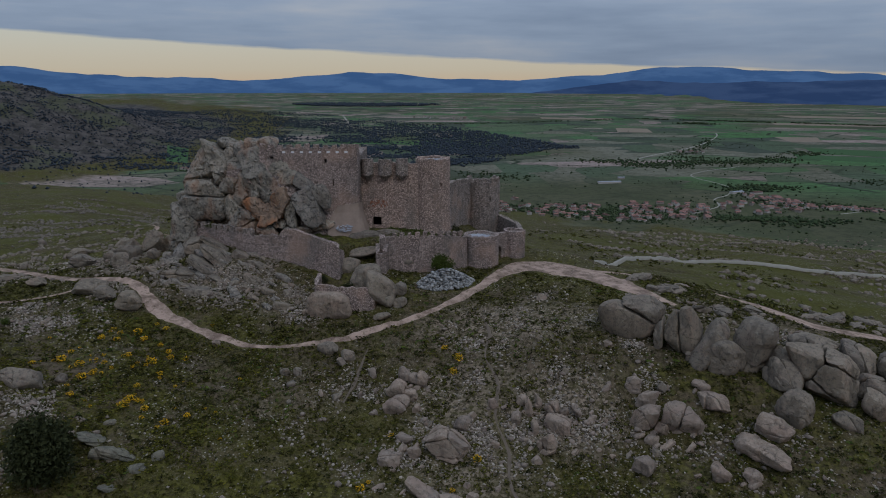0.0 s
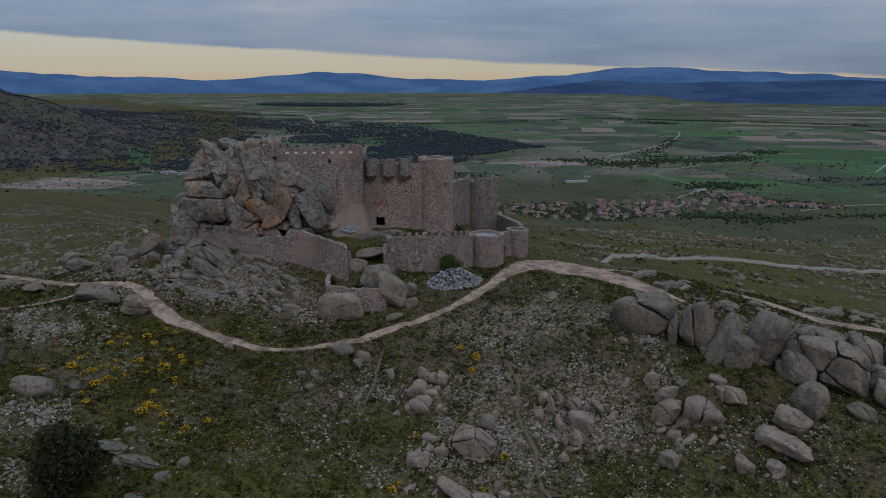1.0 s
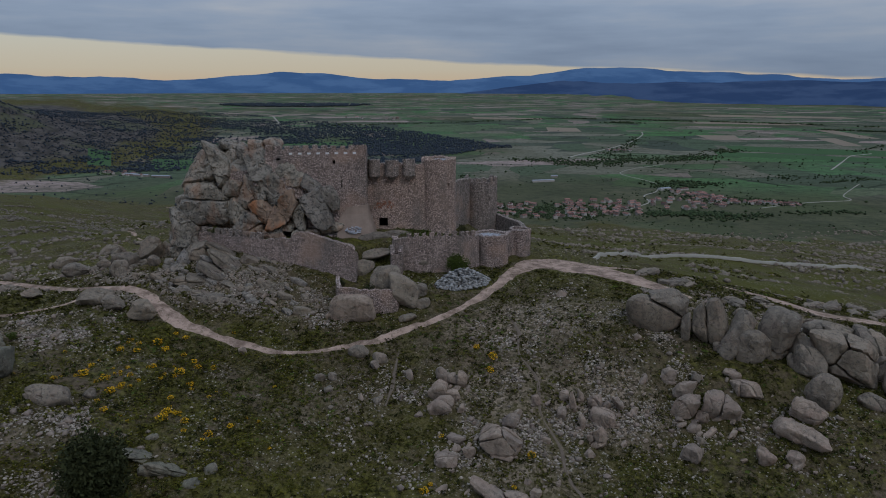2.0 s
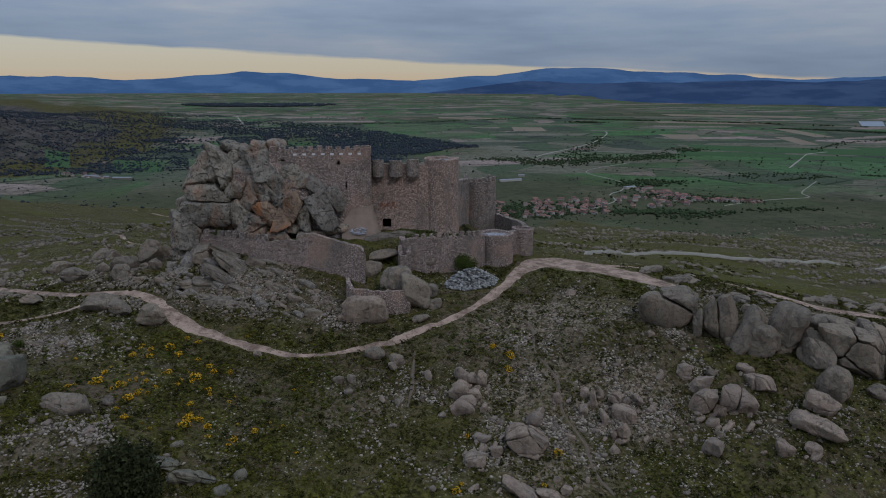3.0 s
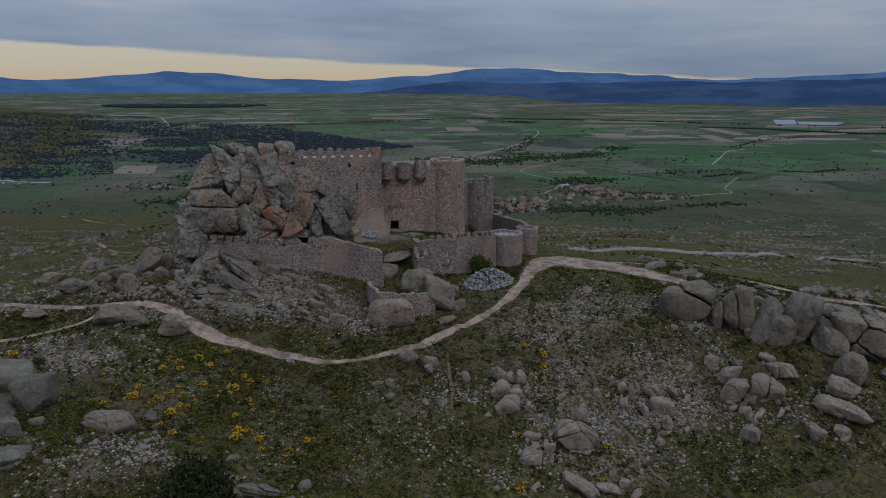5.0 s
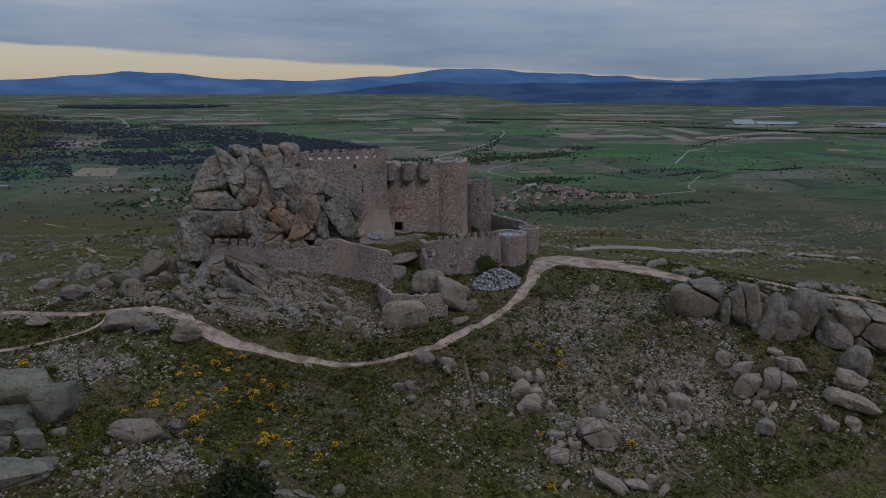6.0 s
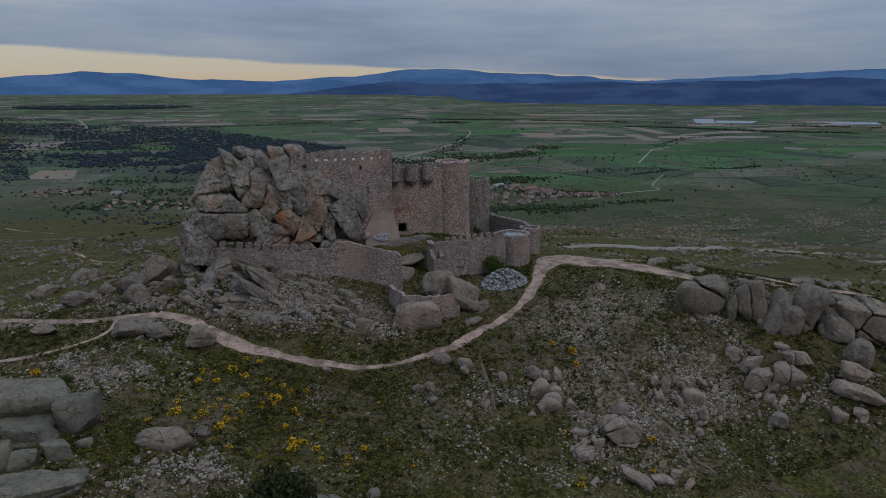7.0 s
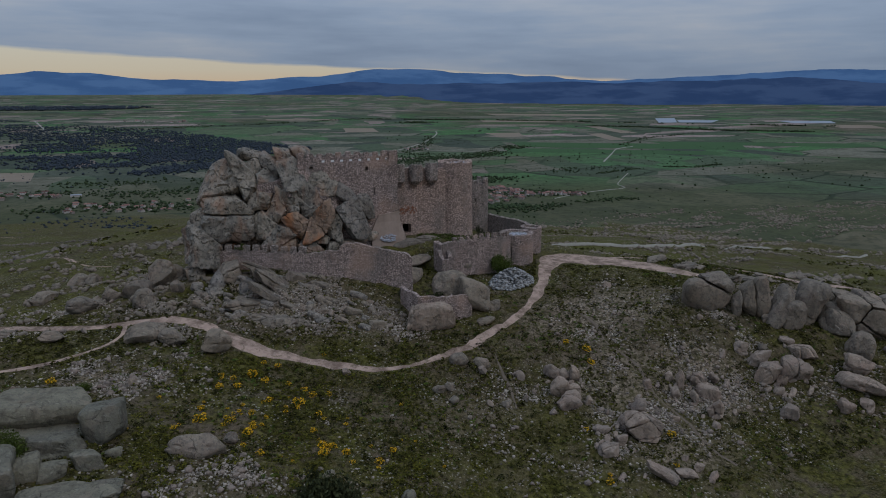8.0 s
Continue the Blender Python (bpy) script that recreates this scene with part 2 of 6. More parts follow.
    plots = s.cells((6.5, 2.6, 1.0), "F1", at=plan, turn=(0, 0, -0.15), metric="CHEBYCHEV", flat=True)["Color"]
    r1, r2 = s.nt.nodes.new("ShaderNodeSeparateColor"), s.nt.nodes.new("ShaderNodeSeparateColor")
    s.put(strips, r1.inputs[0])
    s.put(plots, r2.inputs[0])
    crop = s.ramp(r1.outputs[0], ((0.0, (0.053, 0.068, 0.035)), (0.16, (0.077, 0.104, 0.045)), (0.32, (0.119, 0.112, 0.066)), (0.46, (0.057, 0.118, 0.037)), (0.60, (0.064, 0.072, 0.042)), (0.74, (0.132, 0.124, 0.074)), (0.88, (0.237, 0.178, 0.124))), hard=True)
    small_plot = s.ramp(r2.outputs[1], ((0.0, (0.062, 0.082, 0.040)), (0.26, (0.121, 0.112, 0.066)), (0.48, (0.059, 0.110, 0.039)), (0.64, (0.048, 0.058, 0.035)), (0.80, (0.198, 0.150, 0.104)), (0.90, (0.081, 0.088, 0.047))), hard=True)
    fields = s.mix(s.span(r1.outputs[2], 0.45, 0.55), crop, small_plot)
    meadow = s.mix(s.noise(1.4, 5, at=plan), (0.040, 0.045, 0.022), (0.078, 0.076, 0.038))
    meadow = s.mix(s.math("MULTIPLY", s.span(s.noise(4.0, 4, at=plan), 0.5, 0.62), 0.6), meadow, (0.095, 0.090, 0.052))
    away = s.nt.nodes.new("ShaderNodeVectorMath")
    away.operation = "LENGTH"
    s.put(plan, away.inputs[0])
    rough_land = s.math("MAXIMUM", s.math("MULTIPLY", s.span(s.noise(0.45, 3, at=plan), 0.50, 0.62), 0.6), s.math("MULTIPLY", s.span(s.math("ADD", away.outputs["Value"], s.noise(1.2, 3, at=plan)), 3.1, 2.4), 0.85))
    # blue multiply on the crops puts the plain's haze into their colour
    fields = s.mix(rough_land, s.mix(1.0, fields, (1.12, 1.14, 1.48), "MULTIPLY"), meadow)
    lanes = s.cells((1.9, 4.6, 1.0), "DISTANCE_TO_EDGE", at=plan, turn=(0, 0, 0.35), flat=True)[0]
    fields = s.mix(s.math("MULTIPLY", s.span(lanes, 0.035, 0.010), s.span(s.noise(1.1, 3, at=plan), 0.45, 0.55)), fields, (0.026, 0.036, 0.022))
    fields = s.mix(s.math("MULTIPLY", s.span(s.noise(7.0, 6, 0.75, at=plan), 0.48, 0.66), 0.5), fields, (0.030, 0.038, 0.022))
    fields = s.mix(s.math("MULTIPLY", s.span(s.noise(45.0, 5, 0.7, at=plan), 0.46, 0.60), 0.45), fields, (0.026, 0.032, 0.018))
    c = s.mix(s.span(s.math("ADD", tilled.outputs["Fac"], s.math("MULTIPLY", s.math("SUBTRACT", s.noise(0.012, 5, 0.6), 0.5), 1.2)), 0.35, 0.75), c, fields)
    cover = s.nt.nodes.new("ShaderNodeAttribute")
    cover.attribute_name = "moor"
    heath = s.mix(s.span(s.noise(0.03, 6, 0.7), 0.38, 0.62), (0.034, 0.032, 0.034), (0.088, 0.076, 0.076))
    heath = s.mix(s.math("MULTIPLY", s.span(s.noise(0.006, 4, 0.55), 0.52, 0.62), 0.6), heath, (0.064, 0.072, 0.038))
    c = s.mix(s.math("MULTIPLY", s.span(s.math("ADD", cover.outputs["Fac"], s.math("MULTIPLY", s.math("SUBTRACT", s.noise(0.004, 4, 0.6), 0.5), 0.8)), 0.3, 0.7), 0.85), c, heath)
    s.bump(s.math("ADD", small, s.math("MULTIPLY", mid, 0.6)), 0.7, 0.25)
    return s.done(c)


def simple(name, dark, light, scale=3.0, rough=0.9, by="place", bump=0.3):
    s = Shade(name, rough)
    f = {"place": lambda: s.noise(scale, 5, 0.6), "island": s.island, "each": s.each}[by]()
    c = s.mix(f, dark, light)
    c = s.mix(s.math("MULTIPLY", s.noise(scale * 4.1, 4), 0.35), c, tuple(v * 0.6 for v in dark))
    if bump:
        s.bump(s.noise(scale * 3, 4), bump, 0.05)
    return s.done(c)


def trodden(name):
    """Pale trodden earth: dusty ruts, coarse grit and darker patches where turf creeps in."""
    s = Shade(name, 0.95)
    c = s.mix(s.span(s.noise(0.35, 5, 0.6), 0.36, 0.64), (0.150, 0.103, 0.080), (0.345, 0.245, 0.196))
    c = s.mix(s.math("MULTIPLY", s.span(s.noise(1.6, 6, 0.7), 0.48, 0.64), 0.3), c, (0.42, 0.32, 0.262))
    c = s.mix(s.math("MULTIPLY", s.span(s.noise(0.9, 6, 0.7, at=s.scaled(1.0, turn=(0, 0, 0.9))), 0.54, 0.64), 0.6), c, (0.066, 0.054, 0.030))
    grit = s.cells(2.2, "F1")
    c = s.mix(s.math("MULTIPLY", s.span(grit["Distance"], 0.32, 0.18), 0.2), c, (0.36, 0.31, 0.265))
    s.bump(s.noise(2.4, 5, 0.65), 0.7, 0.12)
    return s.done(c)


GRANITE = granite("grey_granite", (0.218, 0.182, 0.144))
GRANITE_DARK = granite("dark_weathered_granite", (0.172, 0.162, 0.122), warm=0.15, lichen=0.5)
GRANITE_PINK = granite("pinkish_granite", (0.300, 0.236, 0.190), warm=0.4, lichen=0.4)
GRANITE_CRAG = granite("crag_granite", (0.285, 0.258, 0.218), warm=0.12, lichen=1.0, rust=0.32)
GRANITE_LICHEN = granite("lichened_granite", (0.240, 0.215, 0.188), warm=0.2, lichen=0.95)
GRANITE_RUST = granite("rust_stained_granite", (0.275, 0.190, 0.138), warm=0.4, lichen=0.6, rust=0.9)
STONE = simple("scattered_stone", (0.085, 0.070, 0.058), (0.430, 0.370, 0.315), 1.0, 0.95, "island", 0)
WALL = masonry("rubble_masonry", (0.318, 0.240, 0.218), (0.440, 0.344, 0.312), (0.125, 0.098, 0.086))
WALL_WARM = masonry("warm_rubble_masonry", (0.385, 0.278, 0.238), (0.525, 0.390, 0.334), (0.170, 0.125, 0.104))
WALL_GREY = masonry("grey_rubble_masonry", (0.268, 0.216, 0.196), (0.385, 0.316, 0.284), (0.110, 0.092, 0.080))
PLASTER = simple("worn_lime_render", (0.185, 0.140, 0.116), (0.33, 0.255, 0.214), 0.6)
PALE = simple("pale_lime_mortar", (0.62, 0.62, 0.62), (0.78, 0.78, 0.80), 1.5)
PALE_RUBBLE = simple("whitish_rubble", (0.22, 0.225, 0.25), (0.44, 0.45, 0.50), 1.0, 0.95, "island", 0)
RED = simple("exposed_red_brickwork", (0.20, 0.085, 0.055), (0.36, 0.18, 0.12), 2.0)
# near-black colour standing in for unlit depth in the doorway and house windows
DARK = simple("unlit_black", (0.012, 0.011, 0.010), (0.025, 0.022, 0.02), 2.0)
TRACK = trodden("pale_trodden_dirt")
TRACK_FAR = simple("pale_gravel_road", (0.24, 0.22, 0.19), (0.32, 0.30, 0.26), 0.02)
TRAIL = simple("trodden_turf", (0.075, 0.058, 0.044), (0.19, 0.150, 0.120), 0.8)
LAND_MAT = hill_and_plain()
SHRUB = simple("low_heath", (0.014, 0.015, 0.004), (0.100, 0.094, 0.020), 1.0, 0.9, "island", 0)
LEAF = simple("holm_oak_leaf", (0.018, 0.022, 0.010), (0.050, 0.056, 0.024), 1.0, 0.7, "island", 0)
LEAF_GREEN = simple("fresh_green_leaf", (0.028, 0.042, 0.009), (0.080, 0.104, 0.020), 1.0, 0.7, "island", 0)
BLOOM = simple("yellow_broom_blossom", (0.48, 0.25, 0.012), (0.74, 0.44, 0.02), 1.0, 0.8, "island", 0)
BARK = simple("grey_bark", (0.06, 0.05, 0.04), (0.12, 0.10, 0.08), 4.0)
# leaf colour carries some distance haze: bluer than the oaks' own grey-green
WOOD_FAR = simple("haze_blue_oak_wood", (0.024, 0.032, 0.045), (0.050, 0.060, 0.070), 1.0, 0.95, "island", 0)
GROVE = simple("green_grove", (0.022, 0.034, 0.018), (0.055, 0.075, 0.034), 1.0, 0.95, "island", 0)
HOUSE_WALL = simple("house_render", (0.16, 0.13, 0.11), (0.52, 0.48, 0.45), 0.3, 0.9, "each", 0)
ROOF = simple("clay_roof_tile", (0.10, 0.056, 0.050), (0.30, 0.165, 0.140), 0.3, 0.9, "each", 0)
SHED_ROOF = simple("pale_shed_roof", (0.20, 0.215, 0.25), (0.34, 0.35, 0.38), 0.1, 0.6)
POND = simple("pale_shallow_water", (0.17, 0.20, 0.24), (0.25, 0.28, 0.32), 0.01, 0.3, bump=0)


# Ranges: air haze painted as a blue base colour that also glows.
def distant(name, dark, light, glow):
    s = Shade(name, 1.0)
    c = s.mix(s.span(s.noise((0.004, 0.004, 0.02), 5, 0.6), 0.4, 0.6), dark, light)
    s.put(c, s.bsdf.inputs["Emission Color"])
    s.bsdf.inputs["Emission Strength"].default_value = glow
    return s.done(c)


RANGE_BACK = distant("haze_blue_far_range", (0.018, 0.042, 0.094), (0.027, 0.056, 0.114), 1.2)
RANGE_FRONT = distant("haze_blue_wooded_range", (0.011, 0.024, 0.058), (0.019, 0.035, 0.074), 0.80)


# ---- the lie of the land ----
LX, LY, LSTEP = -130.0, 80.0, 20.0
LAND = np.array([
    (-19.9, -20.8, -22.4, -25.1, -28.4, -30.0, -30.5, -31.0, -31.0, -30.5, -28.2, -26.4, -27.0, -29.8),
    (-18.4, -18.4, -18.6, -18.9, -23.4, -26.0, -26.8, -26.9, -27.0, -24.2, -22.2, -22.0, -25.1, -29.4),
    (-17.0, -16.3, -15.1, -17.7, -20.1, -20.9, -21.3, -18.6, -16.4, -15.8, -17.1, -19.4, -24.3, -29.9),
    (-15.8, -15.5, -14.4, -13.6, -14.2, -14.8, -13.7, -14.0, -12.8, -12.7, -15.8, -19.8, -25.2, -30.6),
    (-15.2, -14.7, -12.8, -10.1, -7.0, -7.8, -10.2, -10.9, -12.4, -14.2, -19.4, -23.5, -27.8, -32.1),
    (-16.1, -14.3, -13.0, -11.5, -8.0, -8.7, -10.8, -11.5, -13.5, -18.7, -23.7, -28.1, -31.7, -34.8),
    (-17.8, -15.6, -15.3, -16.1, -16.1, -17.7, -18.7, -18.9, -20.8, -24.0, -29.2, -33.5, -36.0, -38.0),
])
PLAIN = -255.0


def step(a, b, v):
    u = np.clip((v - a) / (b - a), 0, 1)
    return u * u * (3 - 2 * u)


def rand_lattice(i, j, seed):
    h = (i.astype(np.int64) * 374761393 + j.astype(np.int64) * 668265263 + seed * 974634777) & 0x7FFFFFFF
    h = ((h ^ (h >> 13)) * 1274126177) & 0x7FFFFFFF
    return ((h ^ (h >> 16)) & 0xFFFF) / 65535.0


def value_noise(x, y, seed=0):
    i, j = np.floor(x), np.floor(y)
    u, v = x - i, y - j
    u, v = u * u * (3 - 2 * u), v * v * (3 - 2 * v)
    a, b = rand_lattice(i, j, seed), rand_lattice(i + 1, j, seed)
    c, d = rand_lattice(i, j + 1, seed), rand_lattice(i + 1, j + 1, seed)
    return (a * (1 - u) + b * u) * (1 - v) + (c * (1 - u) + d * u) * v - 0.5


def fbm(x, y, seed=0, octaves=4):
    total, gain = 0.0, 1.0
    for k in range(octaves):
        total = total + gain * value_noise(x * 2 ** k + 17.3 * k, y * 2 ** k - 9.1 * k, seed + k)
        gain *= 0.5
    return total


def spline_weights(f):
    return (-0.5 * f + f * f - 0.5 * f ** 3, 1 - 2.5 * f * f + 1.5 * f ** 3, 0.5 * f + 2 * f * f - 1.5 * f ** 3, -0.5 * f * f + 0.5 * f ** 3)


def knoll(x, y):
    """The hill that carries the castle: a coarse lattice of heights, smoothly joined."""
    u = np.clip((x - LX) / LSTEP, 0, LAND.shape[1] - 1)
    v = np.clip((y - LY) / LSTEP, 0, LAND.shape[0] - 1)
    i, j = np.floor(u).astype(int), np.floor(v).astype(int)
    wu, wv = spline_weights(u - i), spline_weights(v - j)
    z = 0.0
    for a in range(4):
        for b in range(4):
            z = z + wu[a] * wv[b] * LAND[np.clip(j - 1 + b, 0, LAND.shape[0] - 1), np.clip(i - 1 + a, 0, LAND.shape[1] - 1)]
    return z


def slopes(x, y):
    """The mountainside below the knoll, down to the plain, and the hill to the west."""
    d = np.hypot(x, y - 150)
    east = np.interp(d, (0, 130, 180, 240, 340, 410, 530, 700, 890, 1030, 1230, 1400), (-20, -36, -46, -57, -75, -89, -114, -143, -178, -210, -247, -255))
    west = np.interp(d, (0, 130, 160, 250, 356, 580, 900, 1300, 1600, 1850), (-14, -16, -22, -52, -80, -112, -140, -215, -250, -255))
    s = step(-0.45, 0.35, x / np.maximum(d, 1))
    z = east * s + west * (1 - s)
    shoulder = np.interp(d, (0, 130, 160, 250, 356, 580, 900, 1150, 1500, 1850), (-14, -16, -22, -50, -74, -92, -103, -120, -190, -255))
    w = 1 - step(-0.58, -0.25, x / np.maximum(d, 1))
    z = z * (1 - w) + shoulder * w
    rough = step(100, 300, d) * (1 - step(1300, 1700, d))
    z = z + rough * (13 * fbm(x / 150, y / 150, 5) + 3.0 * fbm(x / 30, y / 30, 8))
    out, along = 0.79 * y - 0.62 * x, 0.62 * y + 0.79 * x
    hill = 225 * np.exp(-((out - 3060) / 420) ** 2 - (along / 800) ** 2)
    hill = hill * (1 + 0.5 * fbm(x / 300, y / 300, 11, 5))
    return z + hill * step(500, 1200, d)


def height(x, y, fine=True):
    x, y = np.asarray(x, float), np.asarray(y, float)
    out = np.hypot(np.maximum(np.abs(x) - 130, 0), np.maximum(np.maximum(80 - y, y - 200), 0))
    w = step(0, 45, out)
    z = knoll(x, y) * (1 - w) + slopes(x, y) * w
    r = np.minimum(np.hypot(x, y), 3850)
    far = 30 - 285 * (r / 1000) * (1 - r / 4000)
    z = np.where(r > 2000, z - PLAIN + far, z)
    if fine:
        near = 1 - step(60, 260, out)
        z = z + near * (0.9 * fbm(x / 9, y / 9, 21) + 0.35 * fbm(x / 1.7, y / 1.7, 31, 3))
    return z


# ---- mesh helpers ----
def part(name, bm, material, parent=None, label=""):
    me = bpy.data.meshes.new(name)
    bm.to_mesh(me)
    bm.free()
    me.materials.append(material)
    ob = new(name, me)
    ob.parent = parent
    return tagged(ob, label)


def raw(name, verts, faces, material, parent=None, smooth=False):
    me = bpy.data.meshes.new(name)
    me.from_pydata([tuple(v) for v in verts], [], faces)
    me.materials.append(material)
    if smooth:
        me.shade_smooth()
    me.update()
    ob = new(name, me)
    ob.parent = parent
    return ob


def many(name, shapes, places, material, label, category, parent=None):
    """One mesh of countless small pieces: each piece is one of the given shapes, placed by (x, y, z, sx, sy, sz, turn)."""
    places = np.asarray(places, float)
    all_v, all_f, base = [], [], 0
    for k, (sv, sf) in enumerate(shapes):
        p = places[k::len(shapes)]
        if not len(p):
            continue
        c, s = np.cos(p[:, 6])[:, None], np.sin(p[:, 6])[:, None]
        x, y, z = (sv[None, :, a] * p[:, 3 + a][:, None] for a in range(3))
        v = np.stack((x * c - y * s + p[:, 0:1], x * s + y * c + p[:, 1:2], z + p[:, 2:3]), 2).reshape(-1, 3)
        f = (sf[None] + (np.arange(len(p)) * len(sv))[:, None, None]).reshape(-1, 3) + base
        all_v.append(v)
        all_f.append(f)
        base += len(v)
    v, f = np.concatenate(all_v), np.concatenate(all_f)
    me = bpy.data.meshes.new(name)
    me.vertices.add(len(v))
    me.vertices.foreach_set("co", v.astype(np.float32).ravel())
    me.loops.add(f.size)
    me.loops.foreach_set("vertex_index", f.astype(np.int32).ravel())
    me.polygons.add(len(f))
    me.polygons.foreach_set("loop_start", np.arange(0, f.size, 3, dtype=np.int32))
    me.update(calc_edges=True)
    me.validate()
    me.materials.append(material)
    ob = new(name, me)
    ob.parent = parent
    return tagged(ob, label, category, kind="stuff")


def lump_shape(rng, level=0, flat=0.0, rough=0.25):
    bm = bmesh.new()
    bmesh.ops.create_icosphere(bm, subdivisions=level + 1, radius=1.0)
    v = np.array([p.co[:] for p in bm.verts])
    f = np.array([[q.index for q in face.verts] for face in bm.faces])
    bm.free()
    v *= 1 + rough * (rng.random((len(v), 1)) * 2 - 1)
    v[:, 2] = np.where(v[:, 2] < 0, v[:, 2] * (1 - flat), v[:, 2])
    return v, f


def far_tree_shape(rng):
    """A rough eight-sided crown for trees seen from a kilometre and more."""
    v = np.array([(1, 0, 0.1), (0, 1, 0), (-1, 0, 0.15), (0, -1, 0.05), (0.1, 0, 1), (0, 0.1, -0.5)]) * (1 + 0.35 * (rng.random((6, 1)) * 2 - 1))
    f = np.array([(0, 1, 4), (1, 2, 4), (2, 3, 4), (3, 0, 4), (1, 0, 5), (2, 1, 5), (3, 2, 5), (0, 3, 5)])
    return v, f


def leafy_shape(rng, leaves, size, shell=0.55):
    """A crown of loose leaf sprays, about one unit in radius."""
    v, f = [], []
    for k in range(leaves):
        d = rng.normal(size=3)
        d /= np.linalg.norm(d)
        wob = 1 + 0.22 * math.sin(5 * d[0] + 3 * d[1]) + 0.15 * math.sin(7 * d[2] + 4 * d[1] + 1)
        p = d * wob * (shell + (1 - shell) * rng.random() ** 0.6)
        a, b = rng.normal(size=3), rng.normal(size=3)
        a, b = a / np.linalg.norm(a), b / np.linalg.norm(b)
        n = len(v)
        s = size * (0.6 + 0.8 * rng.random())
        v += [p - a * s, p + b * s * 0.7, p + a * s, p - b * s * 0.7]
        f += [(n, n + 1, n + 2), (n, n + 2, n + 3)]
    return np.array(v), np.array(f)


def resample(points, gap):
    pts = np.array(points, float)
    d = np.concatenate(([0], np.cumsum(np.hypot(*np.diff(pts[:, :2], axis=0).T))))
    n = max(2, int(round(d[-1] / gap)) + 1)
    t = np.linspace(0, d[-1], n)
    return np.stack([np.interp(t, d, pts[:, k]) for k in range(pts.shape[1])], 1)


def smooth_line(points, gap):
    """A curve through the points, resampled at an even gap."""
    pts = [Vector(p) for p in points]
    out = []
    for i in range(len(pts) - 1):
        a, b, c, d = pts[max(i - 1, 0)], pts[i], pts[i + 1], pts[min(i + 2, len(pts) - 1)]
        for k in range(8):
            w = spline_weights(k / 8)
            out.append(a * w[0] + b * w[1] + c * w[2] + d * w[3])
    out.append(pts[-1])
    return resample([p[:] for p in out], gap)


# ---- ground ----
MAIN_TRACK = [(-130, 178, 3.0), (-102.6, 163.7, 3.0), (-93.3, 157.2, 2.6), (-83.9, 152.3, 2.2), (-76.8, 150.6, 2.2), (-70.9, 148.8, 2.6), (-65.8, 145.2, 3.4), (-59.1, 137.4, 4.2), (-51.3, 132.5, 3.4), (-43.8, 128.9, 2.6),
              (-36.1, 126.6, 1.8), (-26.1, 127.4, 1.7), (-14.8, 130.6, 2.0), (-0.8, 137.2, 2.6), (7.7, 146.0, 3.6), (14.0, 154.0, 5.0), (20.1, 159.8, 9.5), (27.6, 159.6, 14.0), (33.5, 155.8, 12.5), (37.6, 149.4, 9.0), (42.0, 141.0, 5.0), (47, 134, 2.0)]
SIDE_TRACKS = [
    [(-100, 141.5, 1.55), (-93.5, 140.6, 1.55), (-88, 141.9, 1.5), (-82.5, 143.9, 1.4), (-79.9, 146.5, 1.3), (-79, 150, 1.2)],
    [(33, 160, 3.0), (45, 158, 2.5), (56, 150, 2.5), (66, 141, 4.5), (74.4, 131.0, 4.0), (87.4, 130.0, 4.5), (102, 126, 4.0), (120, 121, 3.0)],
    [(46, 205, 1.6), (60, 240, 1.6), (87.6, 296, 1.7), (132, 342, 1.9), (180, 346, 1.9), (240, 355, 2.0), (323, 392, 2.3), (421, 428, 2.8), (560, 500, 3.4), (690, 545, 4.0)],
    [(-309.8, 999.8, 4.0), (-271.6, 987, 4.0), (-235, 964, 4.0), (-190, 930, 4.0)],
    [(-99, 232, 1.6), (-95.8, 228, 1.6), (-89.7, 216, 1.4), (-83.5, 212.5, 1.2)],
    [(8.1, 133.8, 0.4), (9.0, 127.0, 0.9), (7.8, 121.0, 0.6), (9.7, 114.0, 1.0), (8.8, 107.0, 0.7), (10.5, 100.5, 0.9), (10.1, 95.0, 0.6), (11.5, 90.0, 0.8)],
    [(-17.5, 112, 0.5), (-16.0, 117, 0.9), (-15.3, 122, 0.7), (-14.5, 126, 0.4)],
]
track_lines = [smooth_line(MAIN_TRACK, 0.7)] + [smooth_line(p, 0.8) for p in SIDE_TRACKS]
track_pts = np.concatenate(track_lines[:1] + track_lines[1:])


track_cells = np.unique(np.concatenate([(np.round(track_pts[:, 0] / 8) + i) * 1000 + np.round(track_pts[:, 1] / 8) + j for i in (-1, 0, 1) for j in (-1, 0, 1)]))


def track_gap(x, y):
    """Distance to the nearest track's edge, below zero on the track."""
    x, y = np.atleast_1d(x).ravel(), np.atleast_1d(y).ravel()
    out = np.full(len(x), 1e3)
    near = np.flatnonzero(np.isin(np.round(x / 8) * 1000 + np.round(y / 8), track_cells))
    x, y, full = x[near], y[near], out
    out = full[near]
    for k in range(0, len(x), 4000):
        d = np.hypot(x[k:k + 4000, None] - track_pts[None, :, 0], y[k:k + 4000, None] - track_pts[None, :, 1]) - track_pts[None, :, 2] / 2
        out[k:k + 4000] = d.min(1)
    full[near] = out
    return full


WARD = [(-61, 168), (-55, 163.6), (-43.3, 156.6), (-36.3, 155.0), (-30, 152.5), (-24.0, 149.8), (-21, 156), (-16.5, 159), (-13.5, 154.8), (-10, 154.4), (1, 154.6), (6, 158.5), (12, 163), (18, 170), (14, 196), (-62, 196)]


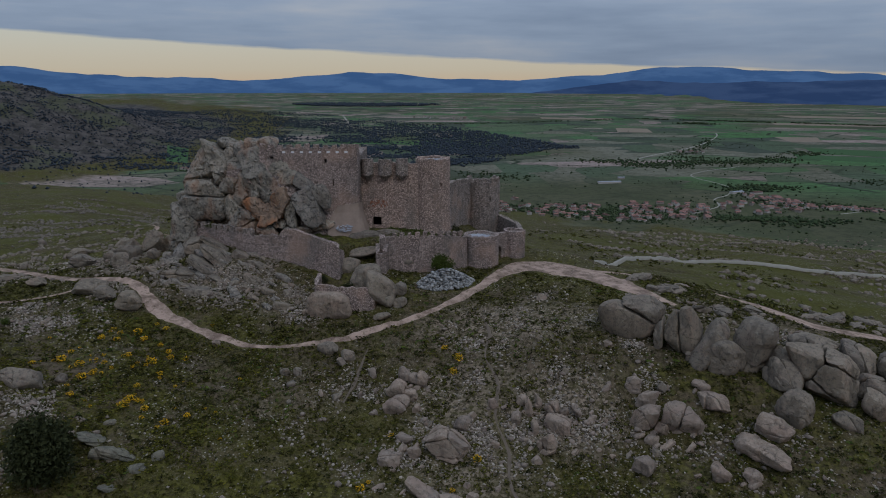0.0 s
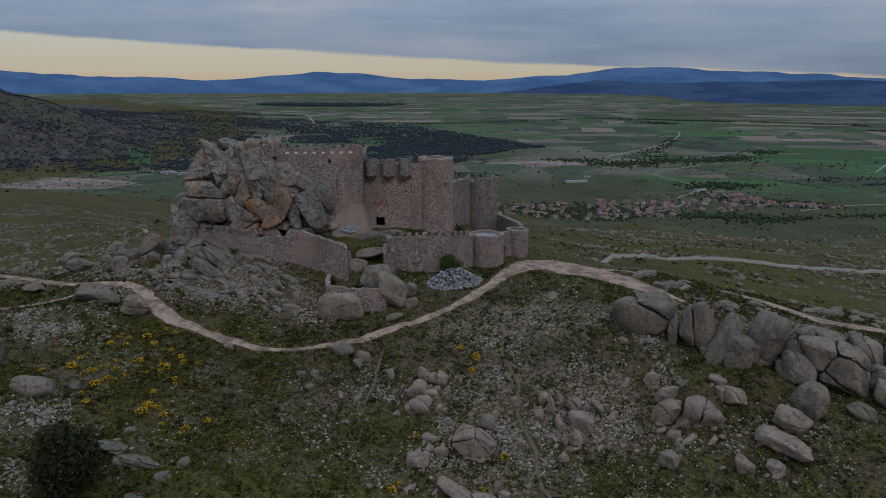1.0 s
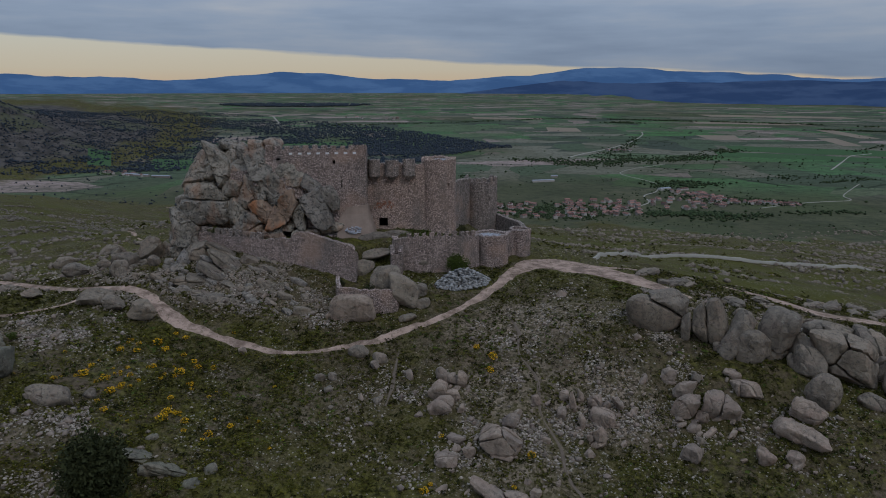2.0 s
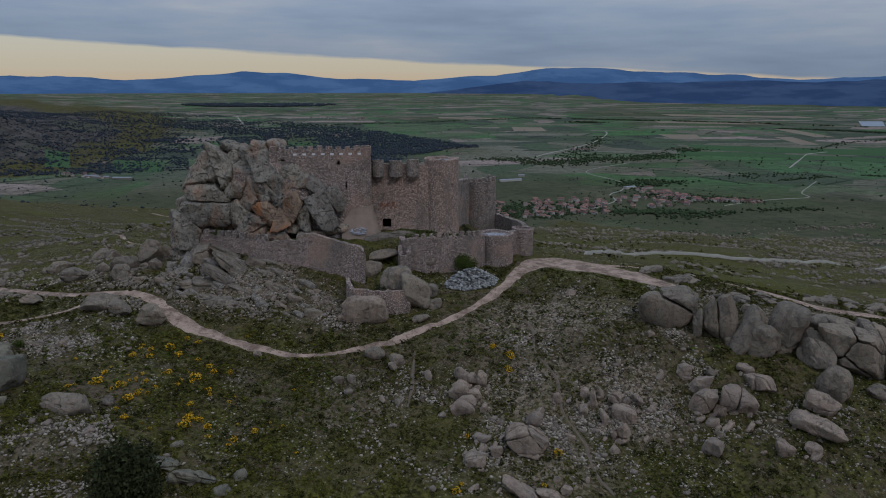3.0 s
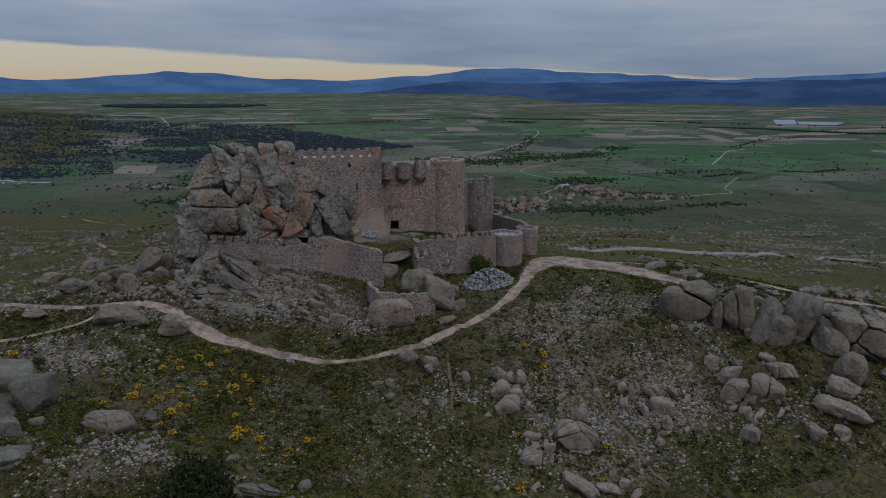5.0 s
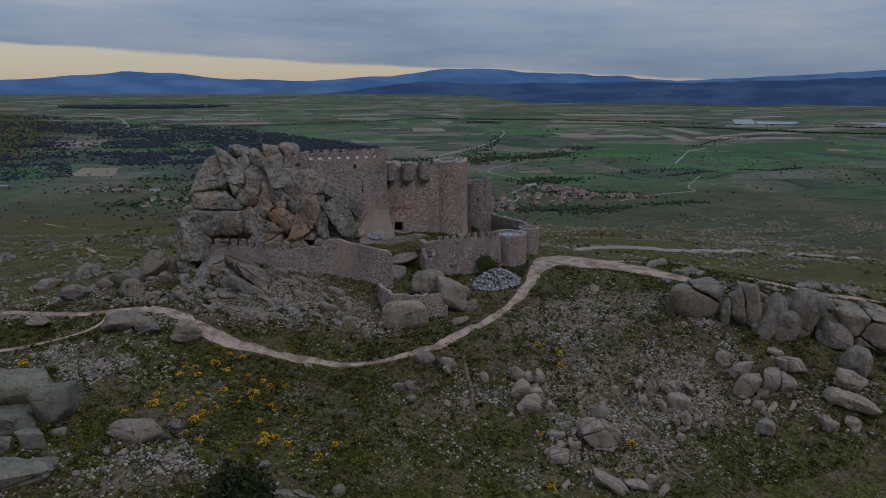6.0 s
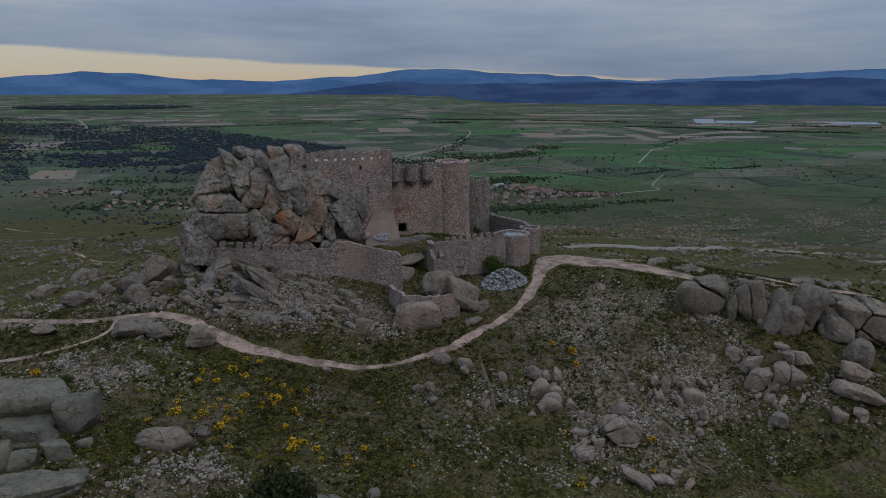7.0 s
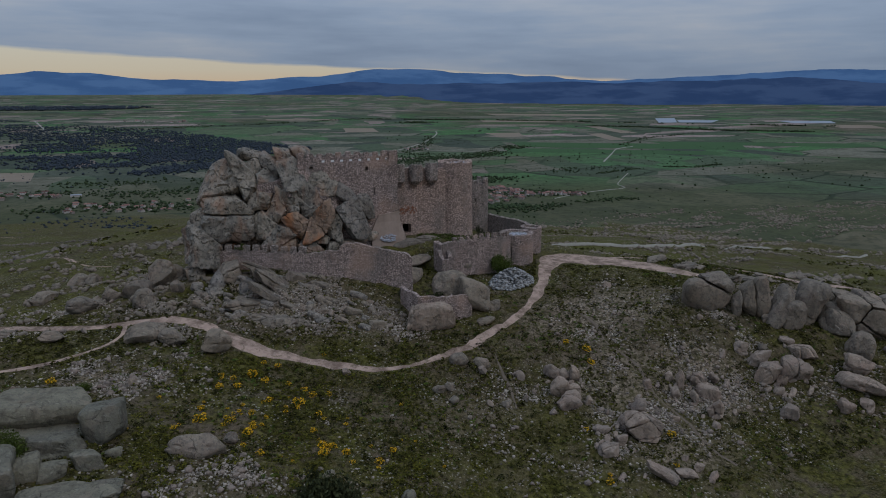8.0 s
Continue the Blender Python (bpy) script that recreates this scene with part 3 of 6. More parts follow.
def ward_gap(x, y):
    """Distance inside the castle's outer walls (positive inside)."""
    inside = np.zeros(x.shape, bool)
    near = np.full(x.shape, 1e3)
    for (ax, ay), (bx, by) in zip(WARD, WARD[1:] + WARD[:1]):
        cross = ((ay > y) != (by > y)) & (x < (bx - ax) * (y - ay) / (by - ay + 1e-9) + ax)
        inside ^= cross
        t = np.clip(((x - ax) * (bx - ax) + (y - ay) * (by - ay)) / ((bx - ax) ** 2 + (by - ay) ** 2), 0, 1)
        near = np.minimum(near, np.hypot(x - ax - t * (bx - ax), y - ay - t * (by - ay)))
    return np.where(inside, near, -near)


def ward_level(x, y):
    return -4.4 - 1.6 * step(-12, 4, x) - 3.4 * step(4, 13, x) - 2.2 * step(168, 150, y) * step(-34, -18, x) * (1 - step(-14, -10, x))


def land(x, y):
    """The finished ground, with the castle's ward and the trodden tracks."""
    x, y = np.asarray(x, float), np.asarray(y, float)
    shape = x.shape
    x, y = x.ravel(), y.ravel()
    z, plain = height(x, y), height(x, y, False)
    hot = (np.abs(x) < 130) & (y > 85) & (y < 220)
    if hot.any():
        w = step(3.5, -0.5, track_gap(x[hot], y[hot]))
        z[hot] = z[hot] * (1 - w) + (plain[hot] - 0.12) * w
        g = step(0.0, 0.9, ward_gap(x[hot], y[hot]) + 0.2)
        z[hot] = z[hot] * (1 - g) + (ward_level(x[hot], y[hot]) + 0.4 * fbm(x[hot] / 3, y[hot] / 3, 77)) * g
    return z.reshape(shape)


def spread(lo, hi, fine, limit):
    """Grid lines: even between lo and hi, ever wider apart out to the limits."""
    mid = list(np.arange(lo, hi + fine / 2, fine))
    for sign, end in ((-1, limit[0]), (1, limit[1])):
        gap, v, out = fine, (lo if sign < 0 else hi), []
        while sign * (end - v) > 0:
            gap = min(gap * 1.045, 45)
            v += sign * gap
            out.append(v)
        mid = out[::-1] + mid if sign < 0 else mid + out
    return np.array(mid)


def patches(x, y, zones):
    """How strongly a place lies in any of the zones (x, y, rx, ry, strength)."""
    out = np.zeros(len(x))
    for cx, cy, rx, ry, s in zones:
        out = np.maximum(out, s * np.exp(-(((x - cx) / rx) ** 2 + ((y - cy) / ry) ** 2) ** 1.6))
    return out


GRAVEL = [(-28, 112, 15, 11, 0.62), (-44, 124, 10, 6, 0.45), (12, 130, 24, 12, 0.9), (4, 112, 16, 14, 0.85), (20, 108, 14, 11, 1.0), (4, 96, 14, 10, 0.8), (40, 124, 20, 7, 0.7), (-50, 148, 18, 9, 0.9), (-80, 131, 13, 6, 0.9), (-72, 98, 12, 8, 0.6), (-38, 140, 12, 5, 0.7), (-22, 122, 10, 8, 0.35), (60, 128, 30, 10, 0.7), (45, 103, 16, 6, 0.35), (-98, 128, 10, 8, 0.7), (-76, 152, 12, 10, 0.5)]


def build_ground():
    gx = spread(-118, 104, 0.62, (-4700, 4700))
    gy = spread(86, 176, 0.55, (-2200, 4700))
    X, Y = np.meshgrid(gx, gy)
    Z = land(X, Y)
    r = np.hypot(X, Y)
    d = np.where(r > 2000, 2000 / np.maximum(2 - r / 2000, 0.15), r) + np.maximum(r - 3700, 0) * 44
    n, m = len(gx), len(gy)
    idx = np.arange(n * m).reshape(m, n)
    quads = np.stack((idx[:-1, :-1], idx[:-1, 1:], idx[1:, 1:], idx[1:, :-1]), -1).reshape(-1, 4)
    rc = r.ravel()[quads].max(1)
    quads = quads[rc < 4650]
    me = bpy.data.meshes.new("ground")
    me.vertices.add(n * m)
    me.vertices.foreach_set("co", np.stack((X, Y, Z), -1).astype(np.float32).ravel())
    me.loops.add(quads.size)
    me.loops.foreach_set("vertex_index", quads.astype(np.int32).ravel())
    me.polygons.add(len(quads))
    me.polygons.foreach_set("loop_start", np.arange(0, quads.size, 4, dtype=np.int32))
    me.update(calc_edges=True)
    layer = me.uv_layers.new(name="plan")
    u, v = (X * d / np.maximum(r, 1) / 1000).ravel(), (Y * d / np.maximum(r, 1) / 1000).ravel()
    layer.data.foreach_set("uv", np.stack((u, v), -1)[quads.ravel()].astype(np.float32).ravel())
    rr = np.minimum(r.ravel(), 3850)
    level = np.where(rr > 2000, PLAIN + Z.ravel() - (30 - 285 * (rr / 1000) * (1 - rr / 4000)), Z.ravel())
    low = step(-236, -256, level)
    tilled = me.attributes.new("tilled", "FLOAT", "POINT")
    tilled.data.foreach_set("value", low.astype(np.float32))
    moor = me.attributes.new("moor", "FLOAT", "POINT")
    moor.data.foreach_set("value", (step(1900, 2300, r.ravel()) * step(PLAIN + 6, PLAIN + 45, level)).astype(np.float32))
    gravel = me.attributes.new("gravel", "FLOAT", "POINT")
    gravel.data.foreach_set("value", patches(X.ravel(), Y.ravel(), GRAVEL).astype(np.float32))
    me.shade_smooth()
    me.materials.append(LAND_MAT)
    return tagged(new("ground", me), "stony olive-brown hillside falling to a plain of green fields", "ground", kind="structure")


build_ground()


def ribbon(name, line, material, label, lift=0.06, ragged=0.8, kind="structure", seed=3):
    """A trodden way laid on the ground, with uneven edges."""
    line = np.asarray(line)
    t = np.gradient(line[:, :2], axis=0)
    t /= np.maximum(np.hypot(*t.T)[:, None], 1e-6)
    nrm = np.stack((-t[:, 1], t[:, 0]), 1)
    k = np.arange(len(line))
    half = line[:, 2] / 2 * np.where(line[:, 2] < 4, 0.85, 1.0)
    left = half + ragged * (0.8 * fbm(k / 9.0, k * 0 + seed, seed) + 0.5 * fbm(k / 3.2, k * 0 + seed, seed + 9, 3))
    right = half + ragged * (0.8 * fbm(k / 9.0, k * 0 + seed + 5, seed + 3) + 0.5 * fbm(k / 3.2, k * 0 + seed, seed + 19, 3))
    cols = 7
    verts = []
    for j in range(cols):
        s = j / (cols - 1)
        off = -right * (1 - s) + left * s
        xy = line[:, :2] + nrm * off[:, None]
        edge = abs(2 * s - 1)
        z = land(xy[:, 0], xy[:, 1]) + (lift if edge < 0.9 else -0.1)
        verts.append(np.column_stack((xy, z)))
    n = len(line)
    v = np.concatenate(verts)
    f = [(j * n + i, j * n + i + 1, (j + 1) * n + i + 1, (j + 1) * n + i) for j in range(cols - 1) for i in range(n - 1)]
    ob = raw(name, v, f, material, smooth=True)
    return tagged(ob, label, "dirt track", kind=kind)


ribbon("road", track_lines[0], TRACK, "pale dirt track winding below the castle to its gate", ragged=1.0)
for line in track_lines[1:]:
    ribbon("road", line, TRACK_FAR if line[-1, 0] > 400 else TRACK if line[:, 2].max() > 1.5 else TRAIL, "narrow pale footpath worn into the stony turf", lift=0.06 if line[-1, 0] < 400 else 1.5, seed=7, ragged=0.8 if line[:, 2].max() > 1.5 else 0.35)


# ---- masonry ----
def columns_wall(name, parent, line, thick, material, label="", closed=False, holes=(), flare=0.0, ragged=0.0, gap=0.6, seed=1, course=1.4):
    """A standing wall. line: (x, y, bottom, top) along the outer face, the outside to the right of the way.
    holes: (from, to, low, high) in metres along the line. flare: how far the foot leans out."""
    pts = resample(line, gap)
    run = np.concatenate(([0], np.cumsum(np.hypot(*np.diff(pts[:, :2], axis=0).T))))
    extra = sorted({h for hole in holes for h in hole[:2]})
    if extra:
        at = np.unique(np.concatenate((run, extra)))
        pts = np.stack([np.interp(at, run, pts[:, k]) for k in range(4)], 1)
        run = at
    n = len(pts)
    if closed:
        nxt, prv = np.roll(pts[:, :2], -1, 0), np.roll(pts[:, :2], 1, 0)
    else:
        nxt, prv = np.vstack((pts[1:, :2], pts[-1:, :2])), np.vstack((pts[:1, :2], pts[:-1, :2]))
    t = nxt - prv
    t /= np.hypot(*t.T)[:, None]
    out = np.stack((t[:, 1], -t[:, 0]), 1)
    top = pts[:, 3].copy()
    if ragged:
        k = run / 1.1
        top = top + ragged * (2 * fbm(k, k * 0 + seed, seed, 3))
    bottom = pts[:, 2]
    low, high = bottom.min(), top.max()
    levels = np.unique(np.round(np.concatenate((np.arange(low, high, course), [low, high], [h for hole in holes for h in hole[2:]])), 3))
    m = len(levels)
    zs = np.clip(levels[None, :], bottom[:, None], top[:, None])
    lean = flare * np.clip((bottom[:, None] + 6.2 - zs) / 6.2, 0, 1)
    wob = 0.10 * fbm(run[:, None] / 1.3, zs / 1.3, seed + 40, 2)
    outer = np.dstack((pts[:, None, 0] + out[:, None, 0] * (lean + wob), pts[:, None, 1] + out[:, None, 1] * (lean + wob), zs))
    inner = np.dstack((pts[:, None, 0] - out[:, None, 0] * thick + 0 * zs, pts[:, None, 1] - out[:, None, 1] * thick + 0 * zs, zs))
    v = np.concatenate((outer.reshape(-1, 3), inner.reshape(-1, 3)))
    O = lambda i, k: (i % n) * m + k
    I = lambda i, k: n * m + (i % n) * m + k

    def gone(i, k):
        a, b = run[i % n], run[(i + 1) % n] if (i + 1) % n else run[-1]
        mid, z = (a + b) / 2, (levels[k] + levels[k + 1]) / 2 if k + 1 < m else 1e9
        return any(h[0] < mid < h[1] and h[2] < z < h[3] for h in holes)

    f = []
    last = n if closed else n - 1
    for i in range(last):
        j = i + 1
        for k in range(m - 1):
            if gone(i, k):
                if k and not gone(i, k - 1):
                    f.append((O(i, k), I(i, k), I(j, k), O(j, k)))
                if k + 1 < m - 1 and not gone(i, k + 1):
                    f.append((O(i, k + 1), O(j, k + 1), I(j, k + 1), I(i, k + 1)))
                if not gone(i - 1, k):
                    f.append((O(i, k), O(i, k + 1), I(i, k + 1), I(i, k)))
                if not gone(j, k):
                    f.append((O(j, k), I(j, k), I(j, k + 1), O(j, k + 1)))
                continue
            if max(zs[i, k + 1] - zs[i, k], zs[j % n, k + 1] - zs[j % n, k]) < 1e-4:
                continue
            f.append((O(i, k), O(j, k), O(j, k + 1), O(i, k + 1)))
            f.append((I(i, k), I(i, k + 1), I(j, k + 1), I(j, k)))
        f.append((O(i, m - 1), O(j, m - 1), I(j, m - 1), I(i, m - 1)))
    if not closed:
        for i in (0, n - 1):
            for k in range(m - 1):
                if zs[i, k + 1] - zs[i, k] > 1e-4:
                    f.append((O(i, k), O(i, k + 1), I(i, k + 1), I(i, k)))
    me = bpy.data.meshes.new(name)
    me.from_pydata([tuple(p) for p in v], [], f)
    me.validate()
    bm = bmesh.new()
    bm.from_mesh(me)
    bpy.data.meshes.remove(me)
    bmesh.ops.remove_doubles(bm, verts=bm.verts, dist=0.0005)
    bmesh.ops.recalc_face_normals(bm, faces=bm.faces)
    return part(name, bm, material, parent, label)


def circle(cx, cy, r, z0, z1, count=40, start=0.0, sweep=360.0):
    """A round line, run so that the outside lies to the right of the way."""
    return [(cx + r * math.cos(radians(start + sweep * k / count)), cy + r * math.sin(radians(start + sweep * k / count)), z0, z1) for k in range(count + (sweep < 360))]


def slab(name, outline, z0, z1, material, parent=None, label=""):
    bm = bmesh.new()
    face = bm.faces.new([bm.verts.new((x, y, z0)) for x, y in outline])
    up = bmesh.ops.extrude_face_region(bm, geom=[face])
    bmesh.ops.translate(bm, vec=(0, 0, z1 - z0), verts=[g for g in up["geom"] if isinstance(g, bmesh.types.BMVert)])
    bmesh.ops.recalc_face_normals(bm, faces=bm.faces)
    return part(name, bm, material, parent, label)


def block(sx, sy, sz, rng, rough=0.06, cap=0.0):
    """A worn squared stone block standing on its base; cap makes its top slope like a gable."""
    bm = bmesh.new()
    bmesh.ops.create_cube(bm, size=1.0)
    bmesh.ops.bevel(bm, geom=list(bm.edges), offset=0.09, segments=1, affect="EDGES")
    for p in bm.verts:
        p.co = Vector((p.co.x * sx, p.co.y * sy, (p.co.z + 0.5) * sz)) + Vector(rng.normal(size=3) * rough)
        if cap and p.co.z > sz * 0.7:
            p.co.z += cap * (1 - 2 * abs(p.co.y) / sy)
    return bm


MERLON_MESHES = []


def merlons(parent, line, spacing, size, material, skip=()):
    """Battlements set out along a line of (x, y, z)."""
    pts = resample(line, spacing)
    key = (size, material.name)
    known = [m for k, m in MERLON_MESHES if k == key]
    if not known:
        rng = np.random.default_rng(41)
        for k in range(4):
            bm = block(*size, rng, 0.05, cap=size[2] * 0.16)
            me = bpy.data.meshes.new("merlon")
            bm.to_mesh(me)
            bm.free()
            me.materials.append(material)
            MERLON_MESHES.append((key, me))
            known.append(me)
    for i, p in enumerate(pts):
        if i in skip:
            continue
        q = pts[min(i + 1, len(pts) - 1)] - pts[max(i - 1, 0)]
        ob = new("merlon", known[(i * 7 + int(abs(p[0]))) % 4])
        ob.parent = parent
        ob.matrix_local = Matrix.Translation((p[0], p[1], p[2] - 0.15)) @ Matrix.Rotation(math.atan2(q[1], q[0]) + 0.05 * math.sin(i * 3.7), 4, "Z") @ Matrix.Diagonal((1 + 0.12 * math.sin(i * 2.3), 1, 1 + 0.10 * math.sin(i * 5.1 + 1), 1))


castle = tagged(new("castle"), "ruined medieval granite castle with battlements among huge boulders", "castle")

# the great keep wall, grown onto the crag
K0, K1 = (-46.0, 163.6), (-20.2, 164.2)
keep_len = math.hypot(K1[0] - K0[0], K1[1] - K0[1])
loops = [(-27.6 - K0[0] - 0.28, -27.6 - K0[0] + 0.28, 12.4, 13.3), (-26.0 - K0[0] - 0.14, -26.0 - K0[0] + 0.14, 6.8, 8.6), (-40.2 - K0[0] - 0.5, -40.2 - K0[0] + 0.5, 13.4, 13.9)]
keep_wall = columns_wall("keep_wall", castle, [(*K0, 8.0, 14.4), (-42, 163.7, 7.0, 14.4), (-38.5, 163.8, 6.0, 14.4), (-34.8, 163.85, 4.0, 14.4), (-34.2, 163.87, -5, 14.4), (*K1, -5, 14.4), (-20.0, 170.0, -5, 14.4)], 2.0, WALL, "tall rubble keep wall with a battered foot", holes=loops, flare=1.5)
columns_wall("batter", keep_wall, [(-27.4, 163.55, -5, -1.6), (-25.2, 163.55, -5, 2.2), (-20.05, 163.85, -5, 2.7), (-19.75, 166.0, -5, 2.6), (-19.7, 168.6, -5, 2.4)], 0.7, PLASTER, "smooth rendered batter at the foot of the keep", flare=1.9, ragged=0.06, gap=0.45)
slots = [(x + 43.0 - 0.42, x + 43.0 + 0.42, 14.6, 15.1) for x in np.linspace(-37.4, -22.8, 8)]
parapet = columns_wall("parapet", keep_wall, [(-43.0, 163.75, 14.2, 15.7), (-20.2, 164.25, 14.2, 15.6)], 0.6, WALL, "parapet pierced by a row of small openings", holes=slots, ragged=0.06)
merlons(keep_wall, [(-42.4, 164.1, 15.65), (-23.4, 164.5, 15.6)], 2.1, (1.25, 0.6, 1.15), WALL)
columns_wall("corner_turret", keep_wall, [(-22.4, 164.1, 14.4, 16.6), (-20.2, 164.2, 14.4, 16.8), (-20.0, 166.4, 14.4, 16.5)], 0.9, WALL, ragged=0.12, gap=0.4)
columns_wall("inner_parapet", keep_wall, [(-40.5, 168.4, 13.0, 15.0), (-21.5, 168.6, 13.0, 14.95)], 0.6, PALE, "pale lime-rendered inner parapet", ragged=0.05)
slab("keep_terrace", [(-46, 165.5), (-22.0, 166.0), (-21.9, 182), (-46, 182)], 13.4, 13.9, WALL_GREY, castle)
columns_wall("keep_rear_wall", castle, [(-20.0, 168, -5, 13.5), (-20.0, 184, -5, 14.4), (-46, 184, -5, 14.4), (-52, 176, -5, 13)], 2.0, WALL_GREY, ragged=0.2)

# the curtain with the door and three hanging turrets
curtain_holes = [(20 - 17.35, 20 - 15.35 + 0.1, -3.75, -1.55)]
door_wall = columns_wall("door_wall", castle, [(-20.0, 169.6, -5.5, 12.0), (-6.0, 169.6, -5.5, 11.6)], 1.6, WALL_WARM, "curtain wall with a low square doorway", holes=curtain_holes, ragged=0.25, flare=0.35)
# passage shade is painted: floor, walls and roof are all near-black
slab("doorway_dark", [(-17.6, 171.25), (-15.0, 171.25), (-15.0, 176), (-17.6, 176)], -4.0, -3.8, DARK, door_wall, "unlit passage floor")
columns_wall("passage_wall", door_wall, [(-17.6, 171.3, -4, -1.2), (-17.6, 177, -4, -1.2), (-15.0, 177, -4, -1.2), (-15.0, 171.3, -4, -1.2)], 0.3, DARK, gap=1.0)
slab("passage_roof", [(-17.9, 171.25), (-14.7, 171.25), (-14.7, 177.3), (-17.9, 177.3)], -1.3, -1.0, DARK, door_wall)
for x, r in ((-18.35, 1.45), (-14.1, 1.65), (-10.0, 1.5)):
    t = columns_wall("bartizan", door_wall, circle(x, 168.9, r, 8.9, 12.8 + 0.15 * math.sin(x), 20), 0.5, WALL_GREY, "small round hanging turret on a corbel", closed=True, ragged=0.12, gap=0.35)
    bm = bmesh.new()
    bmesh.ops.create_cone(bm, cap_ends=True, segments=18, radius1=0.15, radius2=r * 0.97, depth=1.5, matrix=Matrix.Translation((x, 169.0, 8.17)))
    part("corbel", bm, WALL_GREY, t)
    bm = bmesh.new()
    bmesh.ops.create_cone(bm, cap_ends=True, segments=18, radius1=r * 0.9, radius2=r * 0.9, depth=0.3, matrix=Matrix.Translation((x, 168.9, 11.2)))
    part("turret_floor", bm, WALL_GREY, t)
rng = np.random.default_rng(5)
for k in range(54):
    a = rng.random() * math.pi
    d = 0.5 + 1.6 * rng.random()
    piece = part("brick", block(0.20 + 0.30 * rng.random(), 0.22, 0.10 + 0.16 * rng.random(), rng, 0.01), RED, door_wall)
    piece.location = (-16.0 + d * math.cos(a) * 1.15, 169.50, 1.0 + d * math.sin(a) * 0.95)
    piece.rotation_euler = (0, -a + math.pi / 2, 0)

# the great round tower beside the door
tower = columns_wall("round_tower", castle, circle(-2.5, 171.9, 4.25, -6.5, 12.8, 56), 1.5, WALL_WARM, "broad round tower of rubble granite", closed=True, ragged=0.30, flare=0.25, gap=0.48,
                     holes=[(4.25 * radians(298) - 0.2, 4.25 * radians(298) + 0.35, 6.1, 7.1), (4.25 * radians(228) - 0.15, 4.25 * radians(228) + 0.2, 2.6, 3.4)])
slab("tower_floor", [(-2.5 + 3.2 * math.cos(a), 171.9 + 3.2 * math.sin(a)) for a in np.linspace(0, 2 * math.pi, 24)[:-1]], 11.9, 12.35, WALL_GREY, tower)

# the inner wall and the far tower
columns_wall("inner_wall", castle, [(1.2, 173.5, -8, 6.2), (4.5, 181, -8, 6.0), (7.5, 187, -8, 5.8)], 1.6, WALL_GREY, "side curtain between the two round towers", ragged=0.25, holes=[(6.2, 6.7, 1.9, 2.7)])
far_tower = columns_wall("far_round_tower", castle, circle(11.0, 190.4, 4.6, -11, 4.6, 56), 1.4, WALL_GREY, "round tower with worn battlements", closed=True, ragged=0.08, gap=0.5,
                         holes=[(4.6 * radians(258) - 0.2, 4.6 * radians(258) + 0.2, -0.3, 0.7), (4.6 * radians(292) - 0.2, 4.6 * radians(292) + 0.2, -0.3, 0.7)])
merlons(far_tower, [(11.0 + 4.1 * math.cos(a), 190.4 + 4.1 * math.sin(a), 4.6) for a in np.linspace(radians(150), radians(395), 40)], 2.1, (1.2, 0.75, 1.35), WALL_GREY)
slab("tower_floor", [(11.0 + 3.3 * math.cos(a), 190.4 + 3.3 * math.sin(a)) for a in np.linspace(0, 2 * math.pi, 24)[:-1]], 3.0, 3.4, WALL_GREY, far_tower)
columns_wall("rear_curtain", castle, [(-46, 184, -12, 8), (-20, 192, -12, 4), (8, 194, -12, 3.5)], 1.6, WALL_GREY, ragged=0.3)

# the outer ward: barbican, gate and outer walls
barbican = columns_wall("barbican_wall", castle, [(-14.6, 156.6, -13, -3.5), (-14.3, 152.9, -13, -3.4), (-11.6, 152.7, -13, -3.2), (-6, 153.0, -13, -3.0), (1.15, 153.6, -13, -3.0), (5.6, 157.3, -13, -3.9)], 1.3, WALL, "low battlemented outer wall of rubble", ragged=0.22, flare=0.2)
merlons(barbican, [(-11.0, 153.2, -3.15), (-6, 153.5, -2.95), (0.9, 154.2, -2.95), (3.9, 156.4, -3.4)], 1.72, (0.95, 0.7, 1.05), WALL)
columns_wall("buttress", barbican, [(-15.2, 152.9, -11, -5.0), (-15.0, 150.6, -11.2, -6.0), (-12.6, 150.4, -11.4, -6.2), (-12.2, 152.7, -11, -5.0)], 0.9, WALL, "broken stub of wall", ragged=0.5, gap=0.4)
gate_tower = columns_wall("barbican_tower", castle, circle(9.0, 160.6, 4.15, -12.4, -4.0, 52), 1.2, WALL, "low round gate tower with a rubble-strewn top", closed=True, ragged=0.14, gap=0.5)
slab("tower_floor", [(9.0 + 3.3 * math.cos(a), 160.6 + 3.3 * math.sin(a)) for a in np.linspace(0, 2 * math.pi, 24)[:-1]], -5.4, -4.3, WALL_GREY, gate_tower)
second = columns_wall("gate_tower", castle, circle(17.6, 168.4, 2.75, -12.6, -4.6, 40), 0.9, WALL, "small round tower beside the outer gate", closed=True, ragged=0.12, gap=0.5)
slab("tower_floor", [(17.6 + 2.1 * math.cos(a), 168.4 + 2.1 * math.sin(a)) for a in np.linspace(0, 2 * math.pi, 20)[:-1]], -6.4, -5.1, WALL_GREY, second)
gate = columns_wall("gate_wall", castle, [(12.0, 163.0, -12, -4.6), (16.0, 166.6, -12, -4.8)], 1.1, WALL, "gate wall with an arched opening", holes=[(1.4, 3.0, -13, -8.6), (1.55, 2.85, -13, -8.2), (1.8, 2.6, -13, -7.95)], gap=0.3)
